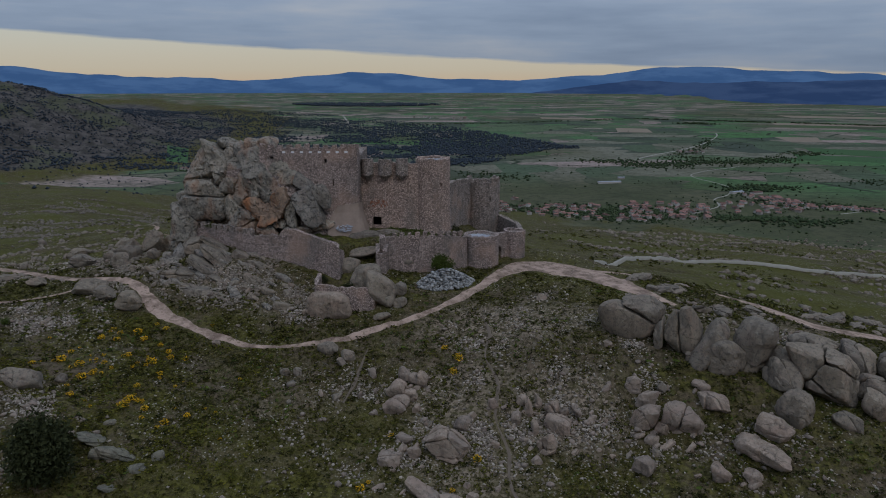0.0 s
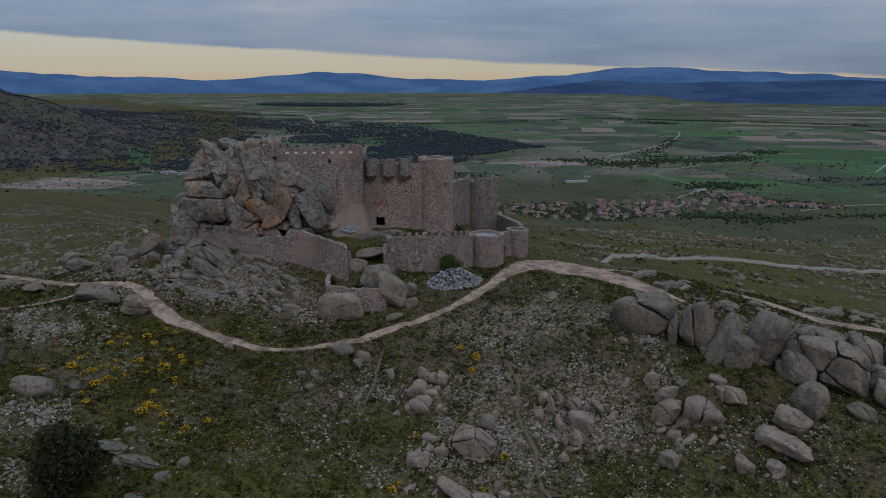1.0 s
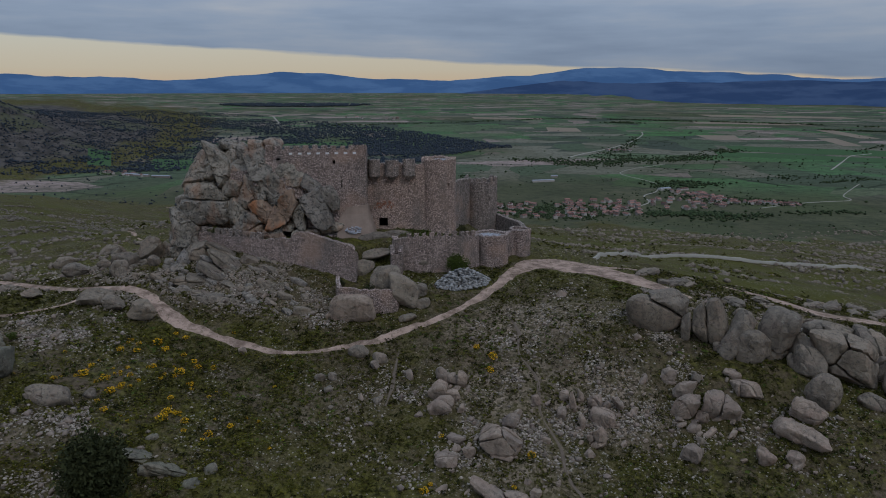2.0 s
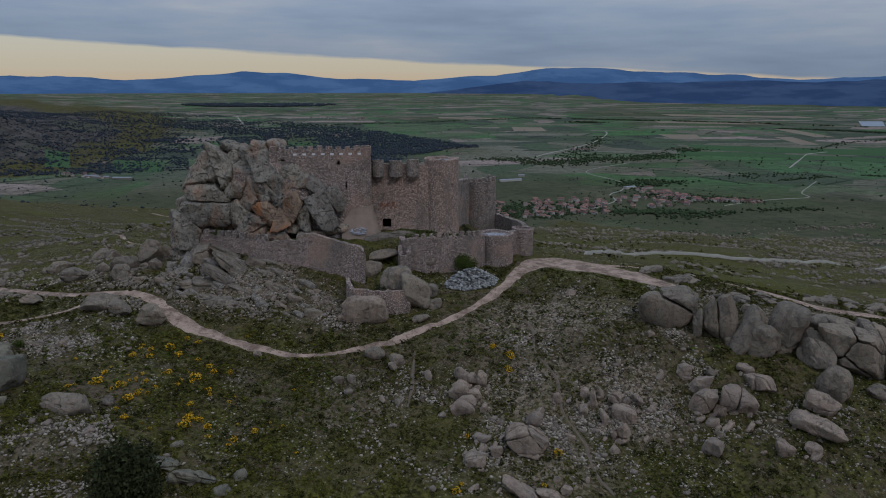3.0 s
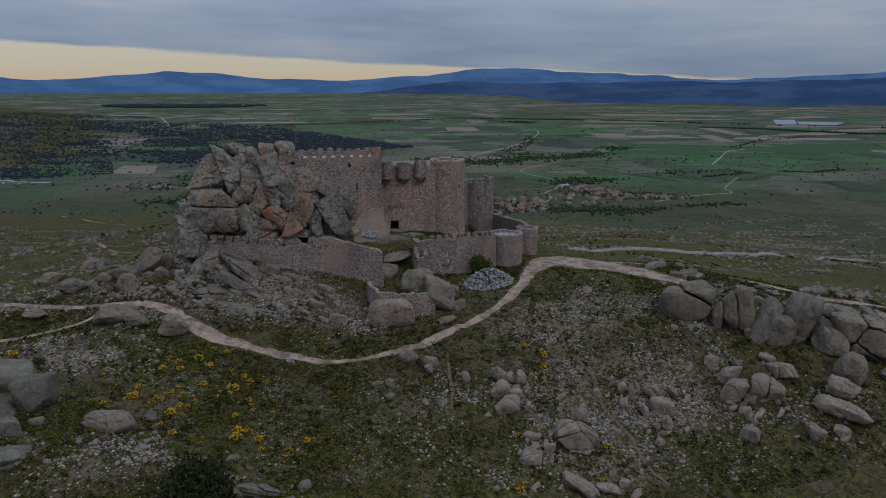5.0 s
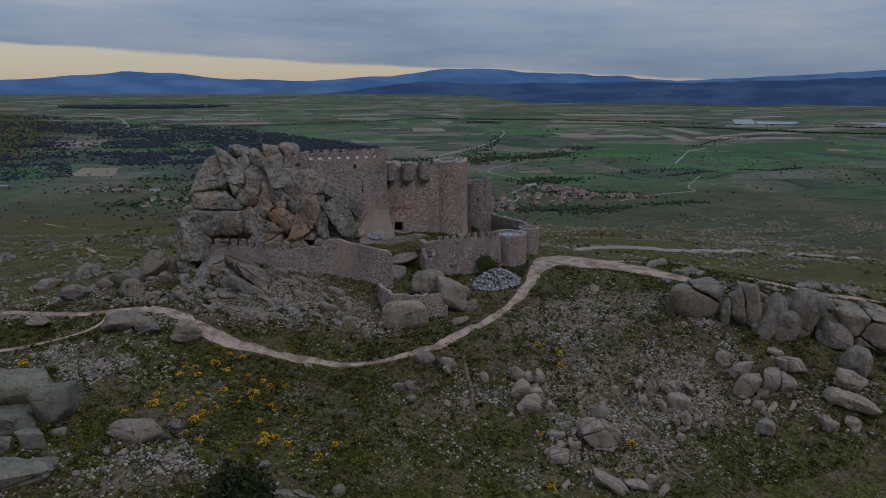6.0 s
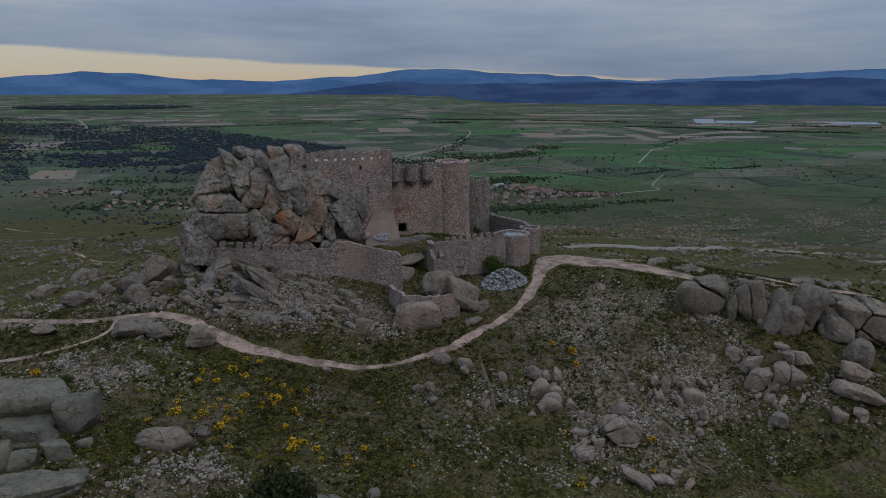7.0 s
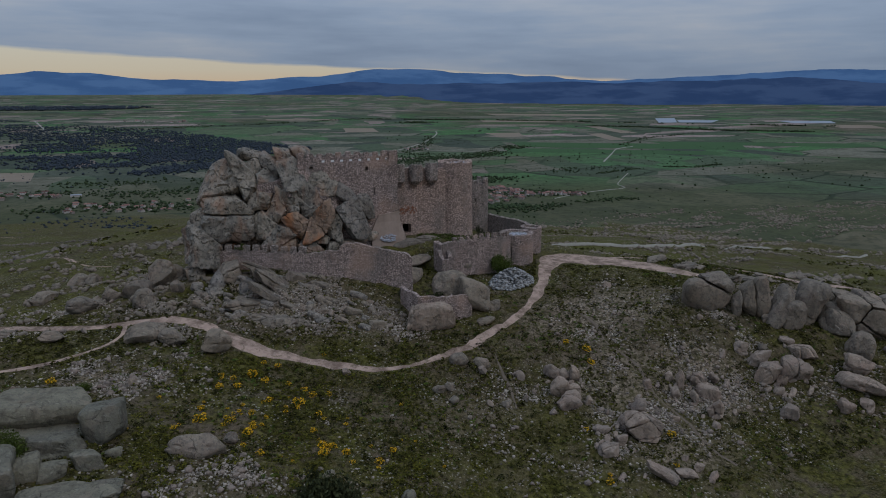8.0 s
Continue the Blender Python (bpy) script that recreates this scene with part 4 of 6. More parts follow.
columns_wall("outer_wall", castle, [(20.2, 169.5, -13, -5.0), (20.0, 178, -15, -4.8), (17, 187, -16, -4.6), (14, 193, -16, -4.4)], 1.2, WALL_GREY, "low outer curtain wall", ragged=0.2)

# the long lower curtain on the slope
lower = columns_wall("lower_curtain", castle, [(-61.6, 167.6, -8.5, -3.5), (-60.0, 166.3, -8.5, -3.4), (-43.4, 155.7, -9.5, -3.3), (-37.0, 154.2, -10.5, -3.0), (-36.6, 154.1, -10.5, -2.0), (-34.6, 153.5, -10.5, -1.2), (-33.0, 152.9, -11, -1.9), (-30.0, 151.8, -11.5, -2.3), (-24.0, 148.9, -13, -3.8), (-22.9, 148.4, -13.3, -4.6), (-22.6, 151.0, -12.5, -5.6), (-22.4, 153.2, -12, -6.4)],
                     1.25, WALL, "long lower curtain wall, broken off at its end", ragged=0.28, flare=0.2)
merlons(lower, [(-60.0, 166.85, -3.5), (-44.2, 156.75, -3.4)], 2.02, (1.4, 0.8, 1.55), WALL_GREY)

# the little walled bastion on its boulder
columns_wall("bastion_wall", castle, [(-27.0, 144.5, -13, -9.4), (-26.8, 139.5, -13.5, -9.3), (-26.2, 136.6, -14.0, -9.5), (-20, 136.3, -14.5, -10.1), (-14.2, 136.9, -16.5, -10.4), (-13.7, 139.0, -16.5, -10.7), (-13.6, 142.5, -15, -11.0)], 0.9, WALL, "low ruined parapet standing on a boulder", ragged=0.22)


# ---- granite ----
def boulder_mesh(size, seed, level=4, cuts=7, cracks=2, rough=0.10, sharp=False, deep=0.13, square=2.0):
    """A weathered granite block: a lump with worn flat sides, joints and a rough skin."""
    rng = np.random.default_rng(seed)
    bm = bmesh.new()
    bmesh.ops.create_icosphere(bm, subdivisions=level, radius=1.0)
    v = np.array([p.co[:] for p in bm.verts])
    v = v / (np.abs(v) ** square).sum(1)[:, None] ** (1 / square)
    for k in range(cuts):
        n = rng.normal(size=3)
        n[2] *= 0.6
        n /= np.linalg.norm(n)
        o = ((0.42 if sharp else 0.52) + 0.30 * rng.random()) * (1 + 0.16 * (square - 2))
        d = v @ n
        v = v - n[None] * (np.maximum(d - o, 0) * (1.0 if sharp else 0.86 + 0.14 * rng.random()))[:, None]
    dims = np.array(size)
    q = v * dims / max(dims.max(), 0.1) * 2.2
    skin = np.array([noise.fractal(Vector(p) + Vector((seed * 3.1, seed * 1.7, 0)), 0.9, 2.1, 5) for p in q])
    v = v * (1 + rough * skin)[:, None]
    for k in range(cracks):
        n = rng.normal(size=3)
        n /= np.linalg.norm(n)
        o = (rng.random() - 0.5) * 0.9
        wav = 0.10 * np.sin(3 * v @ rng.normal(size=3))
        groove = np.exp(-((v @ n - o + wav) / (0.036 if level > 3 else 0.07)) ** 2)
        v = v * (1 - deep * groove)[:, None]
    v = v * dims
    for p, co in zip(bm.verts, v):
        p.co = co
    me = bpy.data.meshes.new("boulder")
    bm.to_mesh(me)
    bm.free()
    me.shade_smooth()
    me.set_sharp_from_angle(angle=radians(38))
    return me


def boulder(x, y, z, size, material, label, turn=(0, 0, 0), seed=None, parent=None, name="boulder", group="", **look_of):
    seed = seed if seed is not None else int(abs(x * 13 + y * 7 + z * 3)) % 9973
    me = boulder_mesh(size, seed, **look_of)
    me.materials.append(material)
    ob = new(name, me)
    ob.parent = parent
    ob.location, ob.rotation_euler = (x, y, z), [radians(a) for a in turn]
    return tagged(ob, label, "" if parent else "boulder", group)


DIRECTIONS = {}


def directions(level):
    if level not in DIRECTIONS:
        bm = bmesh.new()
        bmesh.ops.create_icosphere(bm, subdivisions=level, radius=1.0)
        DIRECTIONS[level] = np.array([p.co.normalized()[:] for p in bm.verts]), [tuple(q.index for q in f.verts) for f in bm.faces]
        bm.free()
    return DIRECTIONS[level]


def weathering(p, seed):
    return (fbm(p[:, 0] + 0.37 * p[:, 2], p[:, 1] + 0.53 * p[:, 2], seed, 4) + fbm(p[:, 1] - 0.4 * p[:, 0], p[:, 2] + 0.3 * p[:, 0], seed + 11, 4) + fbm(p[:, 2] + 0.2 * p[:, 1], p[:, 0] - 0.6 * p[:, 1], seed + 23, 4)) / 1.6


def wear_stone(v, mid, size, seed, rough, ledge):
    """Weather a block: broad swells, ledges, cracks and pits, all moved along the ray from its middle."""
    ray = (v - mid) / np.maximum(np.linalg.norm(v - mid, axis=1), 0.01)[:, None]
    broad = weathering(v / size * 0.9 + 7.7, seed % 97)
    q = 3.2 * weathering(v / size * 0.8 + 2.9, seed % 79)
    crack = np.exp(-(weathering(v / size * 0.55 + 5.3, seed % 83) / 0.035) ** 2)
    pits = weathering(v * 1.9 + 3.1, seed % 89)
    move = rough * size * broad + ledge * size * (q - np.floor(q)) - (0.10 * size ** 0.6) * crack + 0.15 * min(1.0, size) * pits - 0.10 * np.maximum(pits, 0.12) * min(1.0, size)
    return v + ray * move[:, None]


def block_mesh(v, faces):
    me = bpy.data.meshes.new("block")
    me.from_pydata([tuple(p) for p in v], [], faces)
    me.shade_smooth()
    me.set_sharp_from_angle(angle=radians(28))
    return me


def bound(dirs, planes, power):
    total = np.zeros(len(dirs))
    for n, d in planes:
        total += (np.maximum(dirs @ n, 0) / max(d, 0.05)) ** power
    return total ** (1.0 / power)


def rounded_sides(r, skewed=0.17, cuts=11, nearest=0.76):
    skew = np.eye(3) + skewed * r.normal(size=(3, 3))
    sides = [(n / np.linalg.norm(n), 0.97) for n in np.concatenate((skew, -skew))]
    for k in range(cuts):
        n = r.normal(size=3)
        sides.append((n / np.linalg.norm(n), nearest + 0.36 * r.random()))
    return sides


def interlocked(rows, stones, parent):
    """Great blocks leaning on one another: each fills its own box, and beyond it up to the joints it shares with its neighbours."""
    turns = [np.array(Matrix.Rotation(radians(row[7]), 3, "Y")) for row in rows]
    mids = [np.array(row[1:4]) for row in rows]
    halves = [np.array(row[4:7]) for row in rows]
    for i, row in enumerate(rows):
        r = np.random.default_rng(4000 + i)
        dirs, faces = directions(5 if halves[i].max() > 2.9 else 4)
        reach = bound((dirs @ turns[i]) / halves[i], rounded_sides(r, 0.2, 10, 0.80), 10)
        joints, grow = [], np.zeros(len(dirs))
        for j in range(len(rows)):
            gap = np.linalg.norm(mids[j] - mids[i])
            if j != i and gap < 16:
                n = (mids[j] - mids[i]) / gap
                a, b = np.linalg.norm(halves[i] * (n @ turns[i])), np.linalg.norm(halves[j] * (n @ turns[j]))
                if 1.6 * (a + b) > gap:
                    tip = n + 0.10 * r.normal(size=3)
                    joints.append((tip / np.linalg.norm(tip), gap * a / (a + b) - 0.04))
                    grow = np.maximum(grow, np.maximum(dirs @ n, 0) ** 4)
        reach = reach / (1 + 0.6 * grow)
        if joints:
            reach = (reach ** 30 + bound(dirs, joints, 40) ** 30) ** (1 / 30)
        v = wear_stone(mids[i] + dirs / reach[:, None], mids[i], halves[i].mean(), 41 * i + 5, 0.15, 0.10)
        me = block_mesh(v, faces)
        me.materials.append(stones[row[0]])
        new("block", me).parent = parent


def joint_blocks(half, pieces, seed, level, worn, rough, ledge=0.04, cuts=11):
    """Meshes of a granite mass split by joints: each block is bounded by the joint planes to its neighbours and by the rounded outside."""
    r = np.random.default_rng(seed)
    dirs, faces = directions(level)
    half = np.array(half, float)
    seeds = [np.zeros(3)] if pieces == 1 else []
    while len(seeds) < pieces:
        q = r.random(3) * 2 - 1
        if (np.abs(q) ** 3).sum() < 0.75 and all(np.linalg.norm(q - o) > 0.95 / pieces ** 0.36 for o in seeds):
            seeds.append(q)
        elif r.random() < 0.02 and seeds:
            seeds.pop()
    sides = rounded_sides(r, 0.17, cuts)
    out = []
    for i, c in enumerate(seeds):
        reach = bound(dirs, [(n, d - c @ n) for n, d in sides], worn)
        joints = [((o - c) / np.linalg.norm(o - c), np.linalg.norm(o - c) / 2 - 0.022) for j, o in enumerate(seeds) if j != i]
        if joints:
            reach = (reach ** 14 + bound(dirs, joints, 18) ** 14) ** (1 / 14)
        v = (c + dirs / reach[:, None]) * half
        out.append(block_mesh(wear_stone(v, v.mean(0), half.mean() / pieces ** 0.33, seed + 31 * i, rough, ledge), faces))
    return out


def granite_mass(row, material, label, name="boulder", parent=None, group="", worn=9, rough=0.22, level=5, cuts=11):
    """One boulder, or a jointed mass of several blocks: x, y, z, half sizes, tilt across the slope, turn, number of blocks."""
    x, y, z, a, b, c, tilt, turn, pieces = row
    seed = int(abs(x * 131 + y * 71 + z * 37)) % 99991
    at = Matrix.Translation((x, y, z)) @ Matrix.Rotation(radians(turn), 4, "Z") @ Matrix.Rotation(radians(tilt), 4, "Y")
    big = max(a, c) / pieces ** 0.33
    meshes = joint_blocks((a, b, c), pieces, seed, min(level, 5 if big > 3.0 and pieces == 1 else 4 if big > 1.2 else 3), worn, rough, 0.04, cuts)
    for me in meshes:
        me.materials.append(material)
    if pieces == 1:
        ob = new(name if parent is None else "block", meshes[0])
        ob.parent = parent
        ob.matrix_local = at
        return ob if parent else tagged(ob, label, "boulder", group)
    base = parent
    if parent is None:
        base = tagged(new(name), label, "boulder", group)
        base.matrix_world = at
    for me in meshes:
        ob = new("block", me)
        ob.parent = base
        if parent is not None:
            ob.matrix_local = at
    return base


# the crag under and beside the keep: every great block a part of it
crag = tagged(new("rock_crag"), "towering crag of jointed granite blocks streaked with orange rust", "rock crag")
CRAG_STONE = {"c": GRANITE_CRAG, "r": GRANITE_RUST, "d": GRANITE_LICHEN}
for x, y, z, size in ((-47.0, 174.6, 2.0, (13.0, 5.2, 10.5)), (-39.5, 168.6, 1.0, (6.2, 3.0, 8.0)), (-60.0, 173.0, -4.0, (6.0, 4.0, 6.0))):
    granite_mass((x, y, z, *size, 0, 0, 1), GRANITE_CRAG, "", parent=crag)
CRAG_TOP = (
    ('c', -57.2, 170.5, 9.3, 4.9, 4, 4.9, 10, 0, 1), ('c', -53.1, 170.0, 11.2, 4.6, 4, 6.2, -14, 0, 1), ('c', -50.0, 169.5, 11.5, 2.6, 3, 4.0, -20, 0, 1), ('c', -52.0, 171.0, 16.1, 2.9, 3, 1.4, 20, 0, 1), ('c', -51.4, 169.5, 13.5, 2.3, 2.4, 1.8, 35, 0, 1), ('c', -48.0, 169.0, 14.2, 2.7, 2.4, 1.9, 32, 0, 1), ('c', -44.7, 168.5, 15.4, 3.3, 2.6, 2.1, 10, 0, 1), ('c', -41.8, 168.0, 16.8, 2.6, 2.4, 1.2, 6, 0, 1), ('c', -44.2, 164.0, 12.0, 1.6, 1.8, 3.8, -26, 0, 1), ('c', -57.3, 168.5, 6.1, 4.7, 3.4, 2.1, 10, 0, 1), ('c', -57.5, 168.0, 1.5, 5.3, 3.6, 3.1, 4, 0, 1), ('c', -63.6, 170.0, 3.2, 1.7, 1.8, 1.8, 0, 0, 1), ('r', -54.7, 170.5, -1.7, 4.8, 2.0, 3.1, 0, 0, 1), ('r', -54.6, 171.0, 4.2, 2.0, 2, 3.4, 0, 0, 1))
CRAG_FOOT = (
    ('c', -50.4, 166.0, 6.9, 2.7, 2.4, 1.9, 0, 0, 1), ('c', -47.2, 165.0, 5.1, 2.9, 2.4, 3.0, 18, 0, 2), ('c', -44.9, 164.6, 6.0, 2.2, 2, 4.6, -30, 0, 2), ('c', -49.9, 165.6, 1.2, 2.3, 2.4, 3.1, -8, 0, 1), ('c', -47.3, 164.8, -1.4, 4.6, 3, 2.6, 5, 0, 2), ('r', -43.8, 162.6, 1.8, 4.6, 1.8, 1.6, 42, 0, 1), ('c', -41.4, 164.3, 6.6, 2.2, 2.2, 6.2, -28, 0, 2), ('r', -38.2, 162.2, 2.5, 1.9, 2.2, 5.5, -10, 0, 2), ('r', -41.1, 162.0, 0.6, 2.2, 1.8, 3.2, -14, 0, 1), ('c', -35.9, 162.4, 1.2, 1.2, 1.8, 5.5, -4, 0, 1), ('c', -37.8, 164.6, 9.6, 2.6, 1.6, 3.4, -30, 0, 2), ('d', -31.0, 162.7, 3.2, 3.9, 2.6, 4.9, -16, 0, 1), ('d', -28.9, 162.8, 4.2, 2.3, 1.8, 3.2, -30, 0, 1), ('c', -63.4, 168.0, -2.7, 2.8, 3.4, 4.9, -4, 0, 2), ('c', -64.9, 167.5, -8.5, 2.0, 2.2, 2.3, 0, 0, 1), ('c', -28.1, 162.8, -2.3, 2.5, 1.4, 0.9, -8, 0, 1), ('c', -39.4, 163.0, -1.9, 3.9, 1.4, 0.8, 0, 0, 1), ('c', -41.5, 162.4, -3.6, 5.0, 2.0, 1.5, 6, 0, 3), ('c', -35.6, 162.2, -3.3, 3.2, 1.8, 1.4, -4, 0, 2), ('c', -45.6, 163.0, -3.4, 3.0, 1.8, 1.6, 0, 0, 2), ('d', -32.6, 163.6, 7.4, 2.4, 1.8, 1.4, 35, 0, 1))
interlocked(CRAG_TOP + CRAG_FOOT, CRAG_STONE, crag)
columns_wall("patch_wall", castle, [(-51.5, 165.4, 5.5, 10.8), (-47.5, 164.4, 5.5, 11.2), (-44.8, 163.9, 6.0, 12.5)], 1.0, WALL, "wall filling a gap in the crag", ragged=0.3)

TERRACE = "granite outcrop below the lower castle wall"
TERRACE_SLABS = (
    (-58.7, 160.2, -8.2, 2.4, 2.4, 3.5, -14, 8, 4), (-61.2, 158.2, -8.9, 1.5, 1.6, 2.5, -20, 9, 1), (-49.7, 154.5, -9.3, 7.3, 3.7, 1.6, 38, 5, 5), (-50.9, 159.0, -7.6, 5.6, 2.7, 0.9, 33, 5, 3), (-51.7, 151.0, -10.5, 6.1, 2.9, 0.8, 38, 5, 4), (-46.2, 155.2, -8.4, 2.3, 1.4, 1.2, 15, 3, 1), (-43.8, 152.1, -9.6, 2.4, 1.3, 0.8, 10, 2, 1), (-43.7, 155.7, -8.1, 1.5, 1.0, 0.8, 0, 2, 1), (-57.9, 149.2, -11.2, 3.4, 2.1, 1.5, 12, 8, 5))
TERRACE_BLOCKS = (
    (-53.5, 144.2, -13.0, 3.9, 2.0, 0.9, 6, 6, 4), (-46.4, 145.5, -12.4, 2.4, 1.3, 0.8, -30, 3, 1), (-43.9, 142.2, -13.9, 1.6, 1.1, 1.1, 0, 2, 2), (-62.3, 155.4, -9.6, 1.7, 1.3, 1.3, -10, 9, 1), (-49.0, 147.1, -11.7, 2.7, 1.5, 0.8, 30, 4, 1), (-59.5, 146.2, -12.0, 1.9, 1.2, 1.0, 0, 9, 1), (-56.8, 153.7, -9.4, 1.7, 1.4, 1.8, 20, 7, 1), (-42.1, 147.4, -11.6, 2.2, 1.2, 0.7, 30, 2, 1), (-65.3, 160.3, -9.2, 1.3, 1.0, 1.0, 0, 10, 1))
for row in TERRACE_SLABS + TERRACE_BLOCKS:
    granite_mass(row, GRANITE_LICHEN if row[3] < 2 else GRANITE, TERRACE, worn=14, rough=0.25)
r = np.random.default_rng(88)
for k in range(70):
    x = -67 + 34 * r.random()
    y = 140.5 + 16 * r.random() + 0.16 * (-50 - x)
    if ward_gap(np.array([x]), np.array([y]))[0] > -1.0 or track_gap(x, y)[0] < 1.5:
        continue
    size = 0.4 + 0.8 * r.random() ** 2
    granite_mass((x, y, float(land(x, y)) + 0.2 * size, size * (1.2 + 0.7 * r.random()), size * 0.8, size * (0.5 + 0.3 * r.random()), 12 + 24 * r.random(), -35 + 40 * r.random(), 1), GRANITE_LICHEN if k % 2 else GRANITE, TERRACE, worn=14, level=3)
granite_mass((-23.0, 137.2, -14.3, 5.4, 3.4, 3.5, 0, -6, 1), GRANITE_PINK, "broad pinkish boulder carrying a ruined parapet", worn=6, rough=0.12, cuts=8)
for row in (
    (-16.1, 143.6, -10.4, 3.9, 3.0, 3.5, 4, -9, 1), (-12.5, 139.3, -11.4, 2.9, 2.6, 3.3, 12, -10, 1), (-8.9, 142.0, -12.0, 1.4, 1.3, 1.7, 0, -12, 1), (-9.0, 137.6, -13.5, 1.7, 1.2, 1.2, -20, -12, 1), (-12.6, 134.4, -15.6, 2.2, 1.4, 0.8, -18, -11, 1)):
    granite_mass(row, GRANITE, "smooth granite boulder in the breach of the walls", worn=8)
boulder(-18.4, 163.6, -5.4, (6.4, 2.8, 1.7), GRANITE, "long flat granite ledge below the castle door", (0, 6, -4))
boulder(-12.0, 164.8, -5.0, (4.0, 2.0, 1.2), GRANITE, "long flat granite ledge below the castle door", (0, 10, 8))
boulder(-19.6, 157.6, -7.8, (5.4, 2.2, 1.2), GRANITE, "flat granite slab among grass inside the breach", (0, -6, 12))
boulder(-21.0, 152.6, -10.0, (3.0, 2.4, 2.2), GRANITE, "granite boulder inside the breach of the walls", (0, 0, 0))
boulder(-8.2, 155.2, -8.8, (3.0, 2.6, 1.6), GRANITE, "granite rock at the foot of the barbican", (0, 0, 0))

WEST = "weathered granite boulder beside the dirt track"
for x, y, z, size, turn in (
        (-64.4, 136.8, -13.0, (3.0, 2.5, 2.2), (0, 5, 10)), (-76.2, 143.8, -12.3, (4.3, 3.0, 2.0), (0, 0, 20)), (-71.2, 140.8, -12.8, (2.6, 2.2, 1.7), (0, 20, 0)),
        (-75.4, 158.0, -10.6, (2.5, 2.2, 2.8), (0, 20, 30)), (-72.4, 169.0, -8.9, (3.4, 3.0, 4.4), (10, 24, 0)), (-76.6, 165.0, -10.0, (3.4, 2.6, 3.0), (0, 14, 0)),
        (-86.6, 162.6, -11.2, (3.4, 2.4, 1.9), (0, 0, 10)), (-69.0, 161.6, -9.4, (1.9, 1.7, 1.7), (0, 0, 0)), (-69.2, 171.0, -9.0, (2.4, 2.0, 2.6), (0, 18, 0)),
        (-82.0, 166.6, -11.0, (2.4, 1.8, 1.5), (0, 0, 0)), (-95.0, 176.0, -12.8, (3.0, 2.4, 1.8), (0, 0, 0)), (-89.0, 190, -14.0, (3.0, 2.4, 2.6), (0, 20, 0)), (-86.5, 188.5, -13.4, (2.4, 2.0, 2.2), (0, 0, 0)),
        (-91.0, 150.0, -12.8, (2.4, 1.6, 1.0), (0, 0, 0)), (-101, 156, -13.6, (3.4, 2.0, 1.0), (0, 0, 0))):
    boulder(x, y, z, size, GRANITE, WEST, turn, cuts=10, group="boulders along the track")

PILE = "pale smooth granite block in a stacked pile"
for row in (
    (-81.4, 113.7, -14.7, 2.7, 2.3, 3.0, -6, 3, 1), (-89.7, 119.2, -13.9, 6.9, 3.8, 2.2, 8, 8, 1), (-90.3, 116.3, -15.5, 7.4, 3.4, 0.8, 8, 8, 2), (-87.1, 112.3, -15.7, 4.0, 2.3, 1.5, 6, 6, 1), (-88.7, 111.1, -16.2, 2.4, 1.4, 1.0, 0, 7, 1), (-90.3, 107.6, -16.2, 1.9, 1.6, 1.9, 0, 9, 1), (-87.3, 106.8, -16.8, 1.6, 1.2, 1.2, 0, 7, 1), (-85.6, 102.0, -18.4, 6.2, 3.2, 1.5, 4, 5, 2), (-83.6, 107.9, -16.5, 1.5, 1.1, 1.2, 0, 5, 1), (-80.4, 109.5, -16.9, 1.0, 0.7, 0.7, 0, 3, 1), (-93.4, 115.6, -15.0, 1.6, 1.2, 1.3, 0, 10, 1)) + ((-95.0, 106.0, -15.6, 4.0, 3.0, 3.0, 0, 0, 1), (-98, 112, -14.0, 4, 3, 3.0, 0, 0, 1)):
    granite_mass(row, GRANITE_DARK, PILE, group="stacked granite pile", worn=12, rough=0.12, cuts=4)
boulder(-69.6, 107.8, -17.6, (5.0, 2.8, 2.4), GRANITE, "low rounded granite boulder in scree", (0, 10, -20))
boulder(-65.2, 110.4, -18.6, (1.2, 1.0, 1.0), GRANITE, "small pale boulder in turf", (0, 0, 0))
for row in (
    (-53.1, 98.5, -23.7, 4.1, 2.0, 0.8, 30, 27, 3), (-48.5, 96.6, -25.2, 4.8, 2.4, 0.9, 28, 25, 5), (-45.9, 93.5, -26.2, 1.8, 1.3, 1.4, 0, 24, 1), (-43.5, 96.0, -25.7, 1.1, 1.1, 1.5, 0, 23, 2), (-51.8, 95.4, -24.4, 1.8, 1.1, 0.8, 30, 27, 1), (-53.2, 101.8, -22.5, 1.1, 0.7, 0.7, 0, 26, 1), (-47.5, 90.3, -26.9, 2.6, 1.4, 0.7, 20, 26, 3)):
    granite_mass(row, GRANITE_DARK, "jointed granite outcrop beside the dark oak", worn=9)

CREST = "massive rounded granite boulder on the crest"
CREST_WEST = (
    (35.4, 124.1, -12.0, 5.4, 3.9, 4.2, -4, -31, 3), (39.3, 119.6, -14.2, 0.9, 1.4, 2.6, -6, -33, 1), (43.4, 118.9, -13.1, 3.2, 3.2, 4.7, 0, -34, 2), (52.9, 125.3, -13.8, 1.2, 1.0, 1.2, 0, -36, 1), (47.3, 115.2, -14.2, 2.3, 2.8, 4.8, 18, -37, 1), (49.2, 113.2, -15.6, 2.6, 2.7, 4.0, -12, -38, 1), (54.1, 114.3, -14.4, 3.4, 3.6, 5.3, 0, -39, 2), (55.7, 111.1, -18.1, 1.0, 1.1, 1.6, 0, -40, 1), (59.1, 114.4, -16.5, 1.2, 1.3, 2.0, 0, -40, 1), (57.9, 109.4, -18.0, 2.9, 2.4, 3.0, 0, -41, 2))
